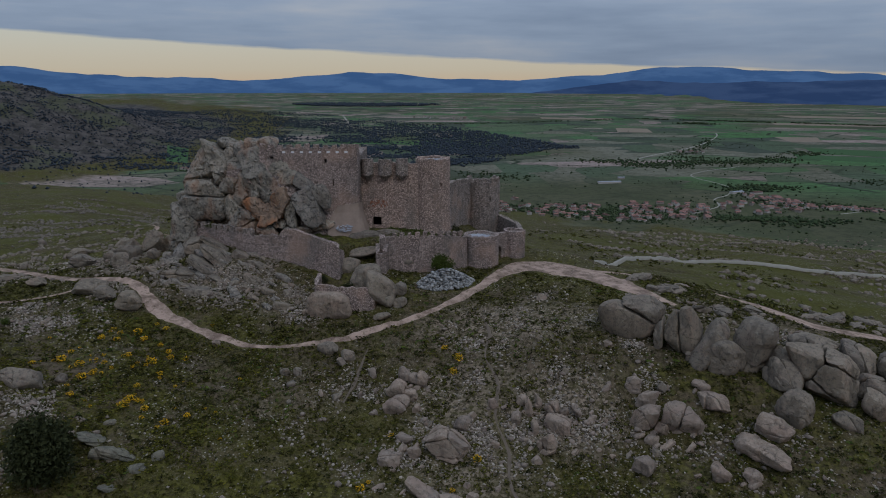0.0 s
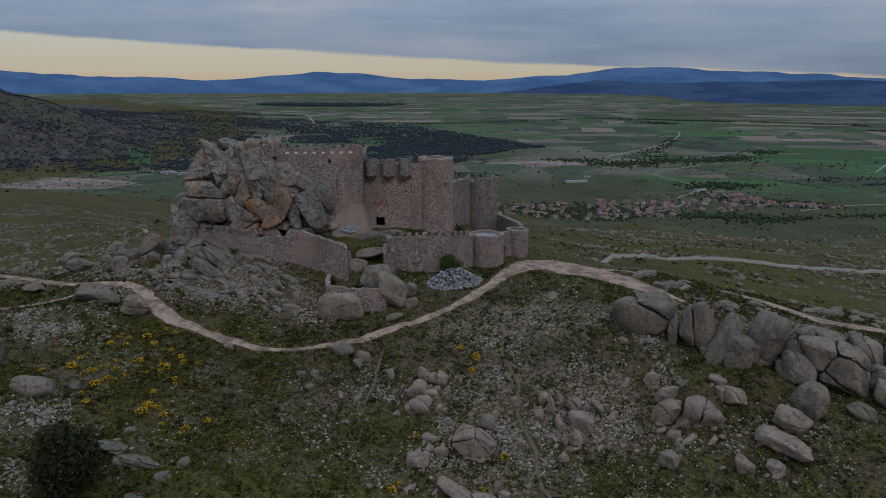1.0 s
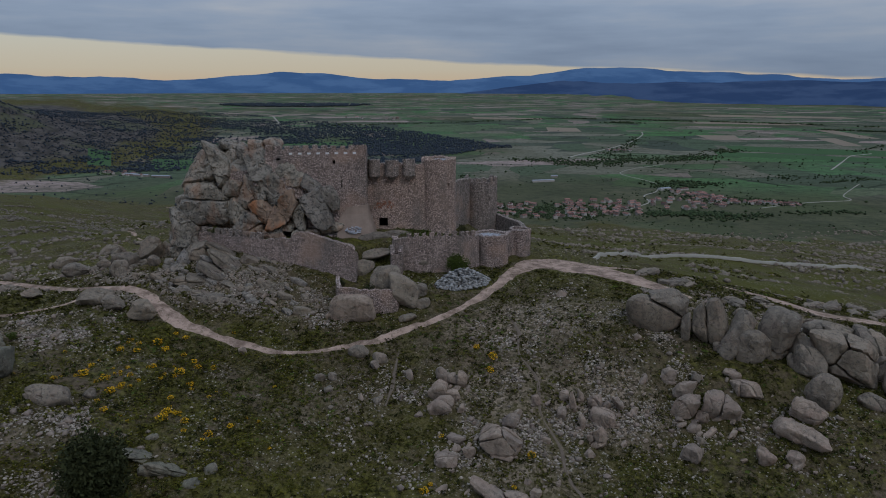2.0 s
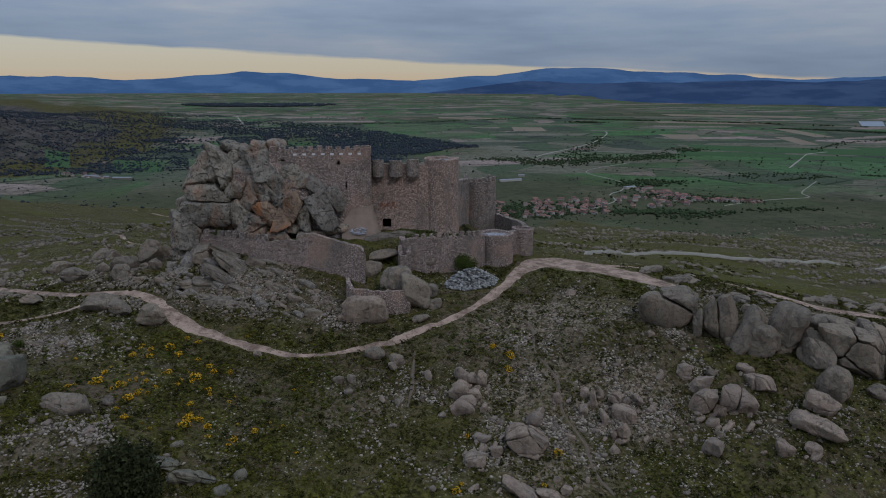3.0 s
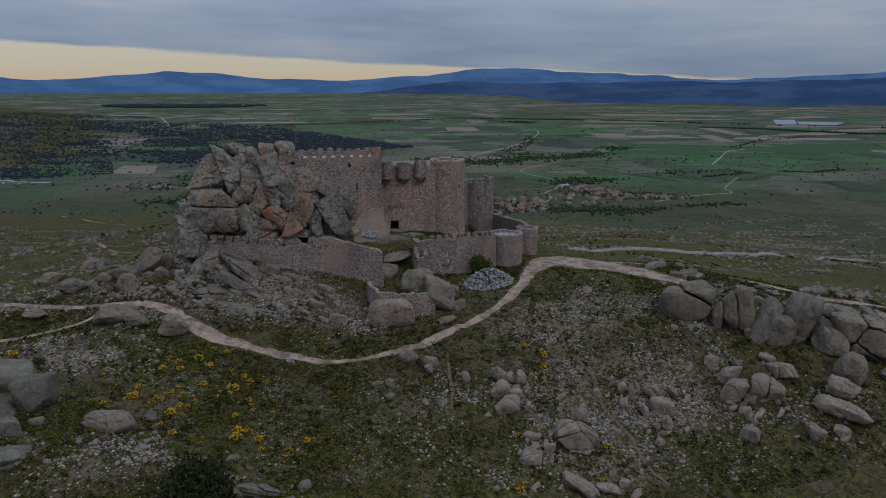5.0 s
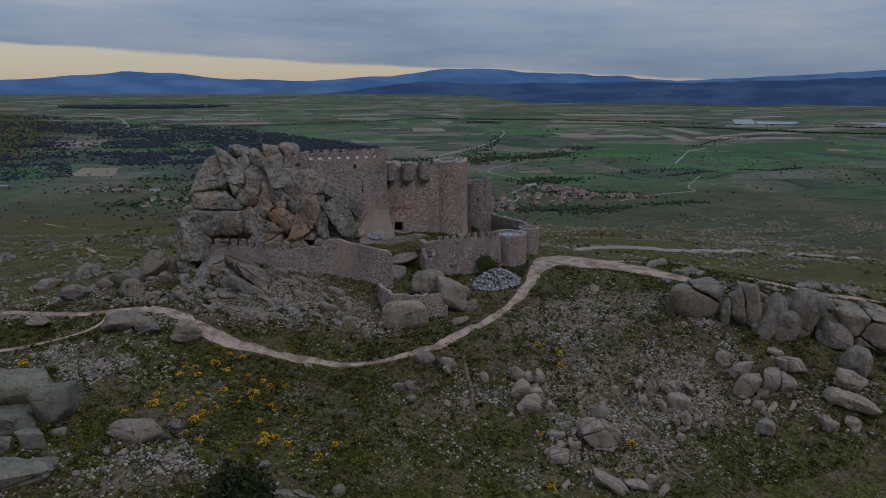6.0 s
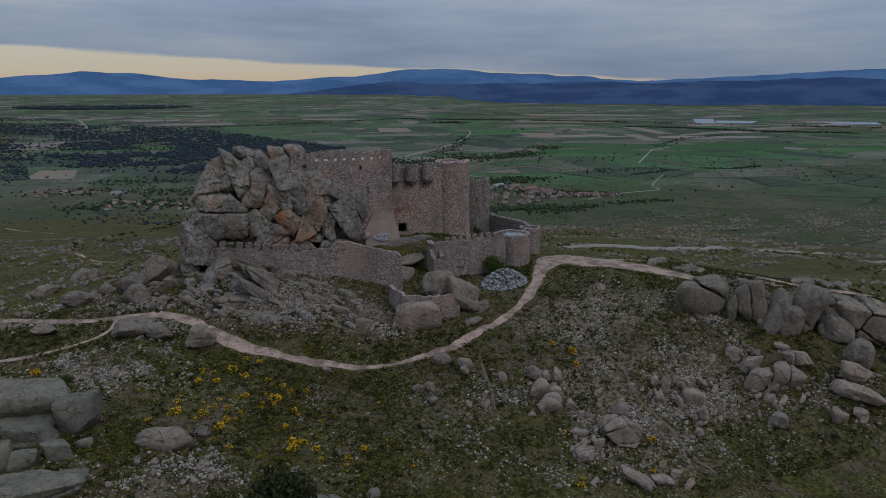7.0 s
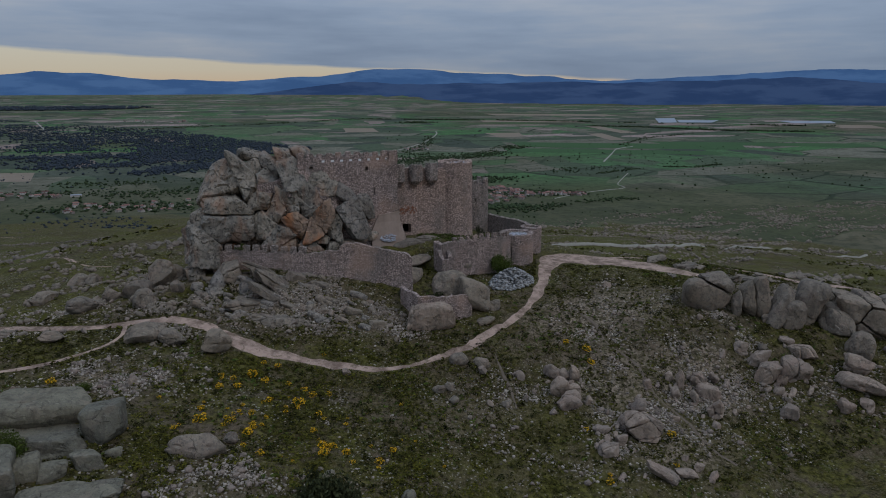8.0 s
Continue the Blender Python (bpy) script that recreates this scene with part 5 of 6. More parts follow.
CREST_MID = (
    (66.3, 117.8, -15.6, 4.1, 2.7, 2.5, 4, -42, 7), (63.9, 108.3, -17.2, 4.7, 3.9, 4.7, 0, -43, 9), (56.7, 102.9, -20.4, 3.1, 2.4, 2.8, 30, -42, 1), (43.9, 115.7, -16.8, 1.1, 0.9, 1.1, 0, -35, 1), (44.8, 114.0, -17.8, 0.9, 0.7, 0.8, 0, -36, 1))
CREST_EAST = (
    (58.1, 111.1, -17.3, 2.3, 2.2, 3.1, 0, -27, 2), (72.4, 113.4, -16.7, 3.1, 2.5, 3.1, 0, -32, 4), (70.9, 106.4, -18.8, 3.0, 2.3, 2.6, 10, -32, 4), (69.5, 102.6, -20.2, 2.0, 1.8, 2.4, 0, -33, 1), (64.0, 100.9, -21.6, 2.4, 1.5, 1.3, 20, -31, 2), (78.8, 110.9, -17.7, 4.2, 3.0, 3.1, 0, -34, 5), (74.2, 101.8, -20.1, 4.0, 2.8, 2.9, 0, -35, 4), (83.2, 105.9, -18.6, 4.7, 3.4, 3.6, 0, -37, 5))
for row in CREST_WEST + CREST_MID + CREST_EAST:
    granite_mass(row, GRANITE, CREST, group="boulders on the crest", worn=8, rough=0.20)

r = np.random.default_rng(64)
for cx, cy, rx, ry, count in ((44, 143, 9, 4, 26), (62, 134, 10, 4, 16), (40, 152, 6, 2, 10), (88, 138, 14, 7, 26), (110, 150, 16, 10, 20)):
    for k in range(count):
        x, y = cx + rx * r.normal() * 0.6, cy + ry * r.normal() * 0.6
        size = 0.5 + 1.1 * r.random() ** 2
        if track_gap(x, y)[0] < size or abs(x) > 128:
            continue
        granite_mass((x, y, float(land(x, y)) + 0.15 * size, size * 1.5, size, size * 0.6, 14 * r.normal(), 40 * r.normal(), 2 if size > 1.2 else 1), GRANITE, "weathered granite outcrop behind the crest", group="rocks behind the crest", worn=13, level=3)

LOWER = "pinkish granite rock breaking through the slope"
ROCKS_A = (
    (-6.9, 117.6, -20.8, 1.2, 1.1, 1.4, 10, -15, 1), (-5.4, 116.5, -21.3, 0.9, 0.9, 1.2, 0, -16, 1), (-3.6, 115.4, -21.0, 0.9, 1.1, 1.7, 5, -17, 1), (-8.1, 113.4, -21.9, 1.6, 1.4, 1.8, 10, -15, 1), (-5.6, 112.5, -22.6, 1.3, 1.0, 1.2, 0, -16, 1), (-7.9, 110.0, -23.2, 2.3, 1.6, 1.5, -12, -15, 2), (-4.5, 109.3, -23.7, 0.7, 0.7, 1.0, 0, -17, 1), (0.7, 101.1, -25.3, 3.6, 2.4, 2.1, 10, -21, 9), (3.2, 105.0, -24.2, 1.3, 1.1, 1.4, 30, -21, 1), (-1.1, 103.4, -25.2, 1.0, 0.9, 1.2, 0, -19, 1))
ROCKS_B = (
    (-6.5, 102.7, -25.6, 1.2, 0.8, 0.8, 20, -17, 1), (-8.4, 97.6, -26.6, 1.8, 1.3, 1.3, 10, -17, 2), (-4.6, 99.6, -26.4, 1.1, 0.9, 1.0, 0, -18, 1), (14.5, 107.6, -22.6, 0.6, 0.9, 1.8, -18, -26, 1), (12.3, 106.2, -23.8, 0.8, 0.8, 1.1, -10, -25, 1), (15.1, 104.2, -24.5, 0.6, 0.9, 1.5, -14, -27, 1), (13.6, 109.4, -22.2, 0.7, 0.7, 1.0, -10, -25, 1), (16.3, 109.2, -22.2, 0.5, 0.7, 1.2, -15, -26, 1), (19.0, 105.2, -24.0, 2.2, 1.5, 1.4, 12, -28, 2), (18.4, 107.6, -22.7, 1.4, 1.1, 1.3, -20, -27, 2))
ROCKS_C = (
    (16.8, 100.4, -25.8, 1.5, 1.3, 1.6, -28, -28, 3), (22.4, 107.4, -23.0, 0.7, 0.8, 1.3, -30, -29, 1), (-2.7, 91.1, -28.1, 3.2, 1.6, 0.7, 30, -21, 2), (1.4, 90.6, -28.8, 1.8, 1.0, 0.6, 10, -23, 1), (4.3, 91.1, -28.8, 0.9, 0.7, 0.7, 0, -24, 1), (32.8, 111.2, -20.1, 1.5, 1.2, 1.5, 0, -32, 2), (44.2, 110.3, -19.8, 1.6, 1.0, 0.9, 10, -36, 1), (45.2, 106.5, -21.2, 2.7, 1.7, 1.4, 14, -38, 4), (34.1, 108.3, -21.6, 1.8, 1.4, 1.6, 0, -33, 1), (33.2, 105.2, -23.2, 2.1, 1.7, 2.1, 0, -34, 2))
ROCKS_D = (
    (35.5, 103.2, -24.4, 1.2, 1.0, 1.3, 0, -35, 1), (39.0, 103.4, -22.7, 3.0, 2.3, 2.6, 14, -36, 3), (33.5, 102.0, -25.6, 1.1, 0.8, 0.8, 0, -34, 1), (31.3, 97.1, -27.0, 1.7, 1.3, 1.5, 10, -35, 1), (52.2, 100.3, -22.5, 2.8, 1.9, 1.9, 22, -41, 5), (48.6, 96.7, -24.5, 3.5, 2.2, 1.8, 20, -41, 1), (41.6, 94.0, -26.7, 1.6, 1.1, 1.2, 30, -39, 1), (46.3, 93.2, -26.8, 1.2, 0.9, 1.0, 0, -41, 1), (8.4, 109.4, -22.6, 0.7, 0.7, 1.0, -20, -23, 1), (8.3, 101.6, -26.1, 0.9, 0.6, 0.7, 0, -24, 1))
for row in ROCKS_A + ROCKS_B + ROCKS_C + ROCKS_D:
    granite_mass(row, GRANITE_PINK, LOWER, worn=12, rough=0.25)
r = np.random.default_rng(71)
for x, y, z, a, b, c, *rest in ROCKS_A + ROCKS_B + ROCKS_C + ROCKS_D:
    for k in range(3 if a > 1.1 else 2):
        px, py = x + (a + 0.6) * 1.5 * r.normal(), y + (b + 0.6) * 1.3 * r.normal()
        size = 0.28 + 0.5 * r.random() ** 2
        granite_mass((px, py, float(land(px, py)) + 0.15 * size, size * (1.0 + 0.8 * r.random()), size * 0.8, size * (0.5 + 0.5 * r.random()), -35 + 30 * r.random(), 60 * r.random(), 1), GRANITE_PINK, "angular pinkish fragment broken from the outcrop", name="rock", group="fragments below the outcrops", worn=16, level=3)
for x, y, size in ((-22.4, 126.0, 1.5), (-18.0, 124.4, 1.4), (-29.2, 119.6, 1.0), (-26.8, 119.8, 0.9), (-27.4, 116.4, 0.8)):
    granite_mass((x, y, float(land(x, y)) + 0.2 * size, 1.2 * size, size, 0.8 * size, 8, x * 9, 1), GRANITE, LOWER, level=3)


# ---- distance ----
def mountain_range(name, radius, bumps, base, material, label, seed, depth=260.0, rough=0.28, taper=False):
    """A far range: ridges of the given (azimuth, width, height) against the sky."""
    az = np.arange(-75, 100.01, 0.2)
    crest = base + sum(h * np.exp(-((az - a) / w) ** 2) for a, w, h in bumps)
    crest = crest + rough * (70 * fbm(az / 7, az * 0 + seed, seed, 3) + 34 * fbm(az / 1.8, az * 0 + seed, seed + 7, 4))
    if taper:
        depth = depth * (0.2 + 0.8 * step(-2, 26, az))
    rows = 9
    verts = []
    for k in range(rows):
        u = k / (rows - 1)
        r = radius - depth * (1 - u) * (1 + 0.05 * fbm(az / 5, az * 0, seed + 6, 3)) + 30 * u * fbm(az / 2.5, az * 0 + u * 3, seed + 5, 4)
        z = -75 + (crest + 75) * (u ** 0.75) + 10 * u * (1 - u) * 4 * fbm(az / 2, az * 0 + u * 4, seed + 2, 4)
        verts.append(np.column_stack((r * np.sin(np.radians(az)), r * np.cos(np.radians(az)), z)))
    n = len(az)
    f = [(k * n + i, k * n + i + 1, (k + 1) * n + i + 1, (k + 1) * n + i) for k in range(rows - 1) for i in range(n - 1)]
    ob = raw(name, np.concatenate(verts), f, material, smooth=True)
    return tagged(ob, label, "mountain range", kind="structure")


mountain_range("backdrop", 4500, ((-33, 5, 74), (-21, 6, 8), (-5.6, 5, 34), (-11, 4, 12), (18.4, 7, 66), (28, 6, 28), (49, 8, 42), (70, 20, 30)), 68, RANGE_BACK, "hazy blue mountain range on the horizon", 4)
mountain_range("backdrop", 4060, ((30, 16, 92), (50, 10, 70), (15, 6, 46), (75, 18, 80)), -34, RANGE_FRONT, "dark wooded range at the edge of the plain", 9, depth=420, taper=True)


# ---- the plain: roads, ponds, bare fields ----
def far_xy(x, y):
    """The plain beyond two kilometres is drawn together towards the ranges."""
    x, y = np.asarray(x, float), np.asarray(y, float)
    d = np.maximum(np.hypot(x, y), 1)
    k = np.where(d > 2000, (4000 - 4e6 / d) / d, 1.0)
    return x * k, y * k, k


def far_road(points, width, label):
    line = smooth_line([(*p, width * 0.5) for p in points], 18)
    x, y, k = far_xy(line[:, 0], line[:, 1])
    return ribbon("road", np.column_stack((x, y, line[:, 2] * k)), TRACK_FAR, label, lift=0.7, ragged=1.0)


LANE = "pale country road crossing the green plain"
for pts, w in (([(560, 1560), (618, 1614), (674, 1675), (701, 1778), (766, 1853), (823, 1986), (822, 2089), (803, 2199), (819, 2288), (910, 2395), (976, 2445), (1073, 2521)], 8),
               ([(780, 2800), (914, 2984), (1113, 3230), (1357, 3618), (1589, 4081), (1680, 4328)], 16),
               ([(1574, 2281), (1780, 2520), (1975, 2749)], 13), ([(1975, 2749), (2129, 2825)], 20),
               ([(900, 1560), (1032, 1617), (1116, 1637), (1201, 1653), (1229, 1723), (1327, 1831), (1428, 1935)], 7),
               ([(-973, 6882), (-820, 6000), (-682, 5195)], 30)):
    far_road(pts, w, LANE)


def far_sheet(name, corners, material, label, category, lift=0.5):
    (ax, ay), (bx, by), (cx, cy), (dx, dy) = corners
    n = 9
    u, v = np.meshgrid(np.linspace(0, 1, n), np.linspace(0, 1, n))
    X = (ax * (1 - u) + bx * u) * (1 - v) + (dx * (1 - u) + cx * u) * v
    Y = (ay * (1 - u) + by * u) * (1 - v) + (dy * (1 - u) + cy * u) * v
    x, y, _ = far_xy(X, Y)
    z = land(x, y) + lift
    f = [(j * n + i, j * n + i + 1, (j + 1) * n + i + 1, (j + 1) * n + i) for j in range(n - 1) for i in range(n - 1)]
    return tagged(raw(name, np.stack((x, y, z), -1).reshape(-1, 3), f, material), label, category, kind="structure")


for c in ([(4257, 5303), (4450, 5266), (3919, 4605), (3757, 4636)], [(4207, 4949), (4500, 4762), (4175, 4483), (3935, 4602)], [(4900, 4500), (5300, 4300), (5000, 4000), (4700, 4150)]):
    far_sheet("water", c, POND, "pale sheet of shallow water on the plain", "pond", 0.9)
for c in ([(2458, 3721), (2559, 3701), (2353, 3183), (2265, 3201)], [(1892, 4022), (2118, 3978), (1980, 3660), (1822, 3669)], [(1200, 4899), (1394, 4810), (1311, 4399), (1100, 4430)],
          [(2900, 4400), (3010, 4380), (2790, 3640), (2690, 3680)], [(-548, 2764), (-428, 2740), (-408, 2491), (-551, 2520)], [(2600, 5600), (3300, 5200), (3200, 4950), (2500, 5300)], [(3300, 7000), (4400, 6300), (4300, 5900), (3200, 6500)],
          [(900, 6600), (1500, 6300), (1450, 6050), (880, 6300)], [(4700, 3900), (5000, 3700), (4700, 3350), (4450, 3500)]):
    far_sheet("bare_field", c, simple("fallow_earth", (0.17, 0.135, 0.105), (0.24, 0.195, 0.150), 0.01), "bare tan fallow field among green crops", "field")
for c in ([(-1168, 2969), (-1071, 2950), (-931, 2539), (-1015, 2555)], [(-867, 2808), (-680, 2771), (-609, 2451), (-780, 2480)], [(1700, 3300), (2700, 2700), (2500, 2450), (1600, 3000)], [(1500, 3000), (2300, 2450), (2200, 2300), (1430, 2800)], [(2400, 3050), (3300, 2500), (3200, 2300), (2350, 2850)]):
    far_sheet("green_field", c, simple("young_crop", (0.042, 0.084, 0.036), (0.054, 0.100, 0.044), 0.01), "bright green field of young crop", "field")

# ---- far trees ----
rng = np.random.default_rng(11)
TREE_SHAPES = [far_tree_shape(rng) for k in range(12)]


def tree_places(x, y, low, high, rng):
    px, py, k = far_xy(x, y)
    s = (low + (high - low) * rng.random(len(px)) ** 1.5) * k
    z = land(px, py)
    return np.column_stack((px, py, z + s * 0.35, s * (0.8 + 0.5 * rng.random(len(px))), s * (0.8 + 0.5 * rng.random(len(px))), s * (0.75 + 0.4 * rng.random(len(px))), rng.random(len(px)) * 6.28))


def polar_pick(count, d0, d1, a0, a1, keep, rng):
    d = 1 / (1 / d0 + (1 / d1 - 1 / d0) * rng.random(count))
    a = np.radians(a0 + (a1 - a0) * rng.random(count))
    x, y = d * np.sin(a), d * np.cos(a)
    ok = rng.random(count) < keep(x, y, d, np.degrees(a))
    return x[ok], y[ok]


def oak_cover(x, y, d, a):
    top = np.interp(a, (-34, -20, -12.8, -8.4, -3.8, 0.7, 5.3, 10), (8500, 8700, 7900, 7000, 5850, 5020, 4170, 3450))
    foot = np.interp(a, (-34, -19, -12, -8, -1, 3.4, 8, 10), (3900, 3600, 3100, 2750, 2480, 2600, 3150, 3300))
    u = (1000 / d - 1000 / top) / (1000 / foot - 1000 / top)
    edge = step(-0.02, 0.06, u) * (1 - step(0.85, 1.05, u))
    open_ground = 1.1 * fbm(a / 3.5, 1000 / d * 46, 61, 4) - 0.42 * step(0.45, 0.95, u) - 0.45 * step(-6, -18, a)
    return edge * (0.06 + 0.80 * step(-0.52, -0.15, open_ground))


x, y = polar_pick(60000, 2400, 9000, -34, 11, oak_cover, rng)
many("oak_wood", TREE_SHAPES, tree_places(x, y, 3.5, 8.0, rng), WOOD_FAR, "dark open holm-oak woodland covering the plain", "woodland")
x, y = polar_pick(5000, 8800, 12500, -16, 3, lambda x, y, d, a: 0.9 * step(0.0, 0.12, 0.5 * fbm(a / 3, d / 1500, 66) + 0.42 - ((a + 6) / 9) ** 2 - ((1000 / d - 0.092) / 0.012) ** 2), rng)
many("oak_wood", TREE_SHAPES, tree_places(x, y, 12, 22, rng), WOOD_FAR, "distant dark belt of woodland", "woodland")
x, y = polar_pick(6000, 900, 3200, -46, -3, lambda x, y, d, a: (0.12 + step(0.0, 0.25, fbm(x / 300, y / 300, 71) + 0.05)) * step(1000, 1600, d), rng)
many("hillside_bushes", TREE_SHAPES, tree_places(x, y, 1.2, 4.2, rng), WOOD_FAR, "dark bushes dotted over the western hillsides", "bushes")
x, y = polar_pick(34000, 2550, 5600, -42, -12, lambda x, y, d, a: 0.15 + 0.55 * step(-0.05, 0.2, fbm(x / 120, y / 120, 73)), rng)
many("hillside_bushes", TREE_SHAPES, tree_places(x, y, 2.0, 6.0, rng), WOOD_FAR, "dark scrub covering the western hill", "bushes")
x, y = polar_pick(7000, 1300, 2800, 2, 60, lambda x, y, d, a: step(0.12, 0.32, fbm(x / 130, y / 130, 78)) * 0.9 * step(46, 26, a) + 0.015, rng)
many("field_bushes", TREE_SHAPES, tree_places(x, y, 0.9, 3.2, rng), GROVE, "bushes and hedges round the village meadows", "bushes")
x, y = polar_pick(2200, 2000, 9000, 2, 62, lambda x, y, d, a: 0.1 + 0.75 * step(0.1, 0.3, fbm(x / 500, y / 500, 75)), rng)
many("field_trees", TREE_SHAPES, tree_places(x, y, 2.0, 5.0, rng), GROVE, "single trees scattered among the fields", "trees")


def tree_line(points, gap, width, low, high, seed):
    line = resample([(*p,) for p in points], gap * 0.45)
    r = np.random.default_rng(seed)
    x = line[:, 0] + r.normal(size=len(line)) * width
    y = line[:, 1] + r.normal(size=len(line)) * width
    ok = fbm(line[:, 0] / 180, line[:, 1] / 180, seed) > -0.28
    return tree_places(x[ok], y[ok], low * 0.75, high * 0.8, r)


for pts, gap, width, lo, hi in (
        ([(1661, 6316), (2271, 5879), (2827, 5480), (3287, 5041), (3647, 4584), (4012, 4239), (4600, 3700)], 13, 18, 8, 14),
        ([(2977, 4439), (3287, 4132), (3470, 3666), (3900, 3300)], 8, 22, 7, 12), ([(1885, 5479), (2120, 5348)], 4, 45, 8, 14),
        ([(560, 2750), (685, 2679), (765, 2515), (973, 2675), (1143, 2641), (1398, 2824), (1600, 3050)], 2.2, 48, 4, 8), ([(1022, 2837), (1188, 2744), (1330, 2880)], 3.2, 35, 4, 8),
        ([(780, 1930), (880, 1975), (985, 1975)], 1.5, 36, 4, 8), ([(600, 1505), (706, 1500), (790, 1468)], 1.1, 17, 4, 7.5), ([(690, 1440), (800, 1440), (870, 1490)], 2.6, 20, 3, 6),
        ([(1333, 1967), (1640, 2062), (1769, 1984), (1924, 2029)], 7, 9, 3, 6), ([(943, 1489), (1037, 1490), (1100, 1470)], 4, 14, 3, 6), ([(330, 1520), (430, 1600), (520, 1560), (640, 1640), (720, 1690)], 3, 50, 3, 6), ([(780, 1800), (900, 1660), (1000, 1600)], 4, 40, 3, 6),
        ([(860, 1690), (950, 1650), (1020, 1610)], 4, 22, 3, 6), ([(-520, 2120), (-420, 2200), (-280, 2140)], 2.5, 45, 3, 7), ([(-300, 1900), (-160, 1850), (-40, 1830), (60, 1790)], 2.2, 50, 3, 7), ([(-200, 2120), (-60, 2060), (120, 2080)], 3, 40, 3, 7), ([(-450, 2420), (-200, 2330), (100, 2300), (250, 2200)], 4, 40, 3, 7), ([(-960, 2430), (-700, 2270)], 6, 30, 3, 6), ([(820, 2560), (980, 2930), (1200, 3300), (1500, 3900)], 14, 30, 4, 8),
        ([(150, 1600), (300, 1620), (450, 1600), (600, 1640)], 1.6, 45, 3, 6.5), ([(200, 1520), (350, 1500), (520, 1520)], 1.8, 25, 3, 6), ([(800, 1725), (900, 1685), (1000, 1640)], 2, 30, 3, 6),
        ([(1240, 2060), (1400, 2150), (1500, 2080)], 6, 30, 3, 6), ([(2100, 2900), (2600, 3300), (3100, 3500)], 26, 20, 4, 8), ([(-400, 5200), (600, 5600), (1700, 6300)], 30, 40, 7, 12)):
    many("tree_belt", TREE_SHAPES, tree_line(pts, gap, width, lo, hi, int(pts[0][1])), GROVE, "belt of green trees on the plain", "tree belt")

# ---- villages ----
def house(width, depth, tall, roof_rise, chimney):
    base = tagged(new("house"), "", "house", "village houses")
    bm = bmesh.new()
    w, d = width / 2, depth / 2
    v = [bm.verts.new(p) for p in ((-w, -d, -4), (w, -d, -4), (w, d, -4), (-w, d, -4), (-w, -d, tall), (w, -d, tall), (w, d, tall), (-w, d, tall), (-w, 0, tall + roof_rise), (w, 0, tall + roof_rise))]
    for f in ((0, 1, 5, 4), (2, 3, 7, 6), (1, 2, 6, 9, 5), (3, 0, 4, 8, 7), (3, 2, 1, 0), (4, 5, 9, 8), (6, 7, 8, 9)):
        bm.faces.new([v[i] for i in f])
    wall = part("wall", bm, HOUSE_WALL, base)
    bm = bmesh.new()
    o = 0.5
    s = roof_rise / d
    v = [bm.verts.new(p) for z in (0.05, 0.4) for p in ((-w - o, -d - o, tall - o * s + z), (w + o, -d - o, tall - o * s + z), (w + o, 0, tall + roof_rise + z), (-w - o, 0, tall + roof_rise + z), (w + o, d + o, tall - o * s + z), (-w - o, d + o, tall - o * s + z))]
    for f in ((6, 7, 8, 9), (9, 8, 10, 11), (0, 3, 2, 1), (3, 5, 4, 2), (0, 1, 7, 6), (4, 5, 11, 10), (0, 6, 9, 3), (3, 9, 11, 5), (1, 2, 8, 7), (2, 4, 10, 8)):
        bm.faces.new([v[i] for i in f])
    bmesh.ops.recalc_face_normals(bm, faces=bm.faces)
    part("roof", bm, ROOF, base, "terracotta tiled roof")
    if chimney:
        bm = block(0.8, 0.8, 2.2, np.random.default_rng(3), 0.0)
        part("chimney", bm, HOUSE_WALL, base).location = (w * 0.5, d * 0.3, tall + roof_rise * 0.4)
    for wx in (-w * 0.5, w * 0.4):
        bm = block(1.1, 0.12, 1.4, np.random.default_rng(3), 0.0)
        part("window", bm, DARK, base).location = (wx, -d - 0.03, tall - 2.2)
    return base


HOUSES = [house(13, 9, 5.5, 2.2, True), house(10, 8, 4.2, 1.8, False), house(17, 9, 5.0, 2.2, True), house(9, 9, 6.5, 1.9, True), house(12, 7, 3.2, 1.4, False)]
rng = np.random.default_rng(23)
taken = []


def village(corners, count, label):
    (ax, ay), (bx, by), (cx, cy), (dx, dy) = corners
    made = tries = 0
    while made < count and tries < count * 30:
        tries += 1
        u, v = rng.random(2)
        x = (ax * (1 - u) + bx * u) * (1 - v) + (dx * (1 - u) + cx * u) * v
        y = (ay * (1 - u) + by * u) * (1 - v) + (dy * (1 - u) + cy * u) * v
        fx, fy, k = far_xy(x, y)
        if any((fx - p) ** 2 + (fy - q) ** 2 < 10.5 ** 2 for p, q in taken):
            continue
        taken.append((fx, fy))
        spin = 25 + 90 * rng.integers(0, 4) + rng.normal() * 14
        ob = copy_thing(HOUSES[made % 5], Matrix.Translation((fx, fy, float(land(fx, fy)))) @ Matrix.Rotation(radians(spin), 4, "Z"))
        tagged(ob, label)
        made += 1


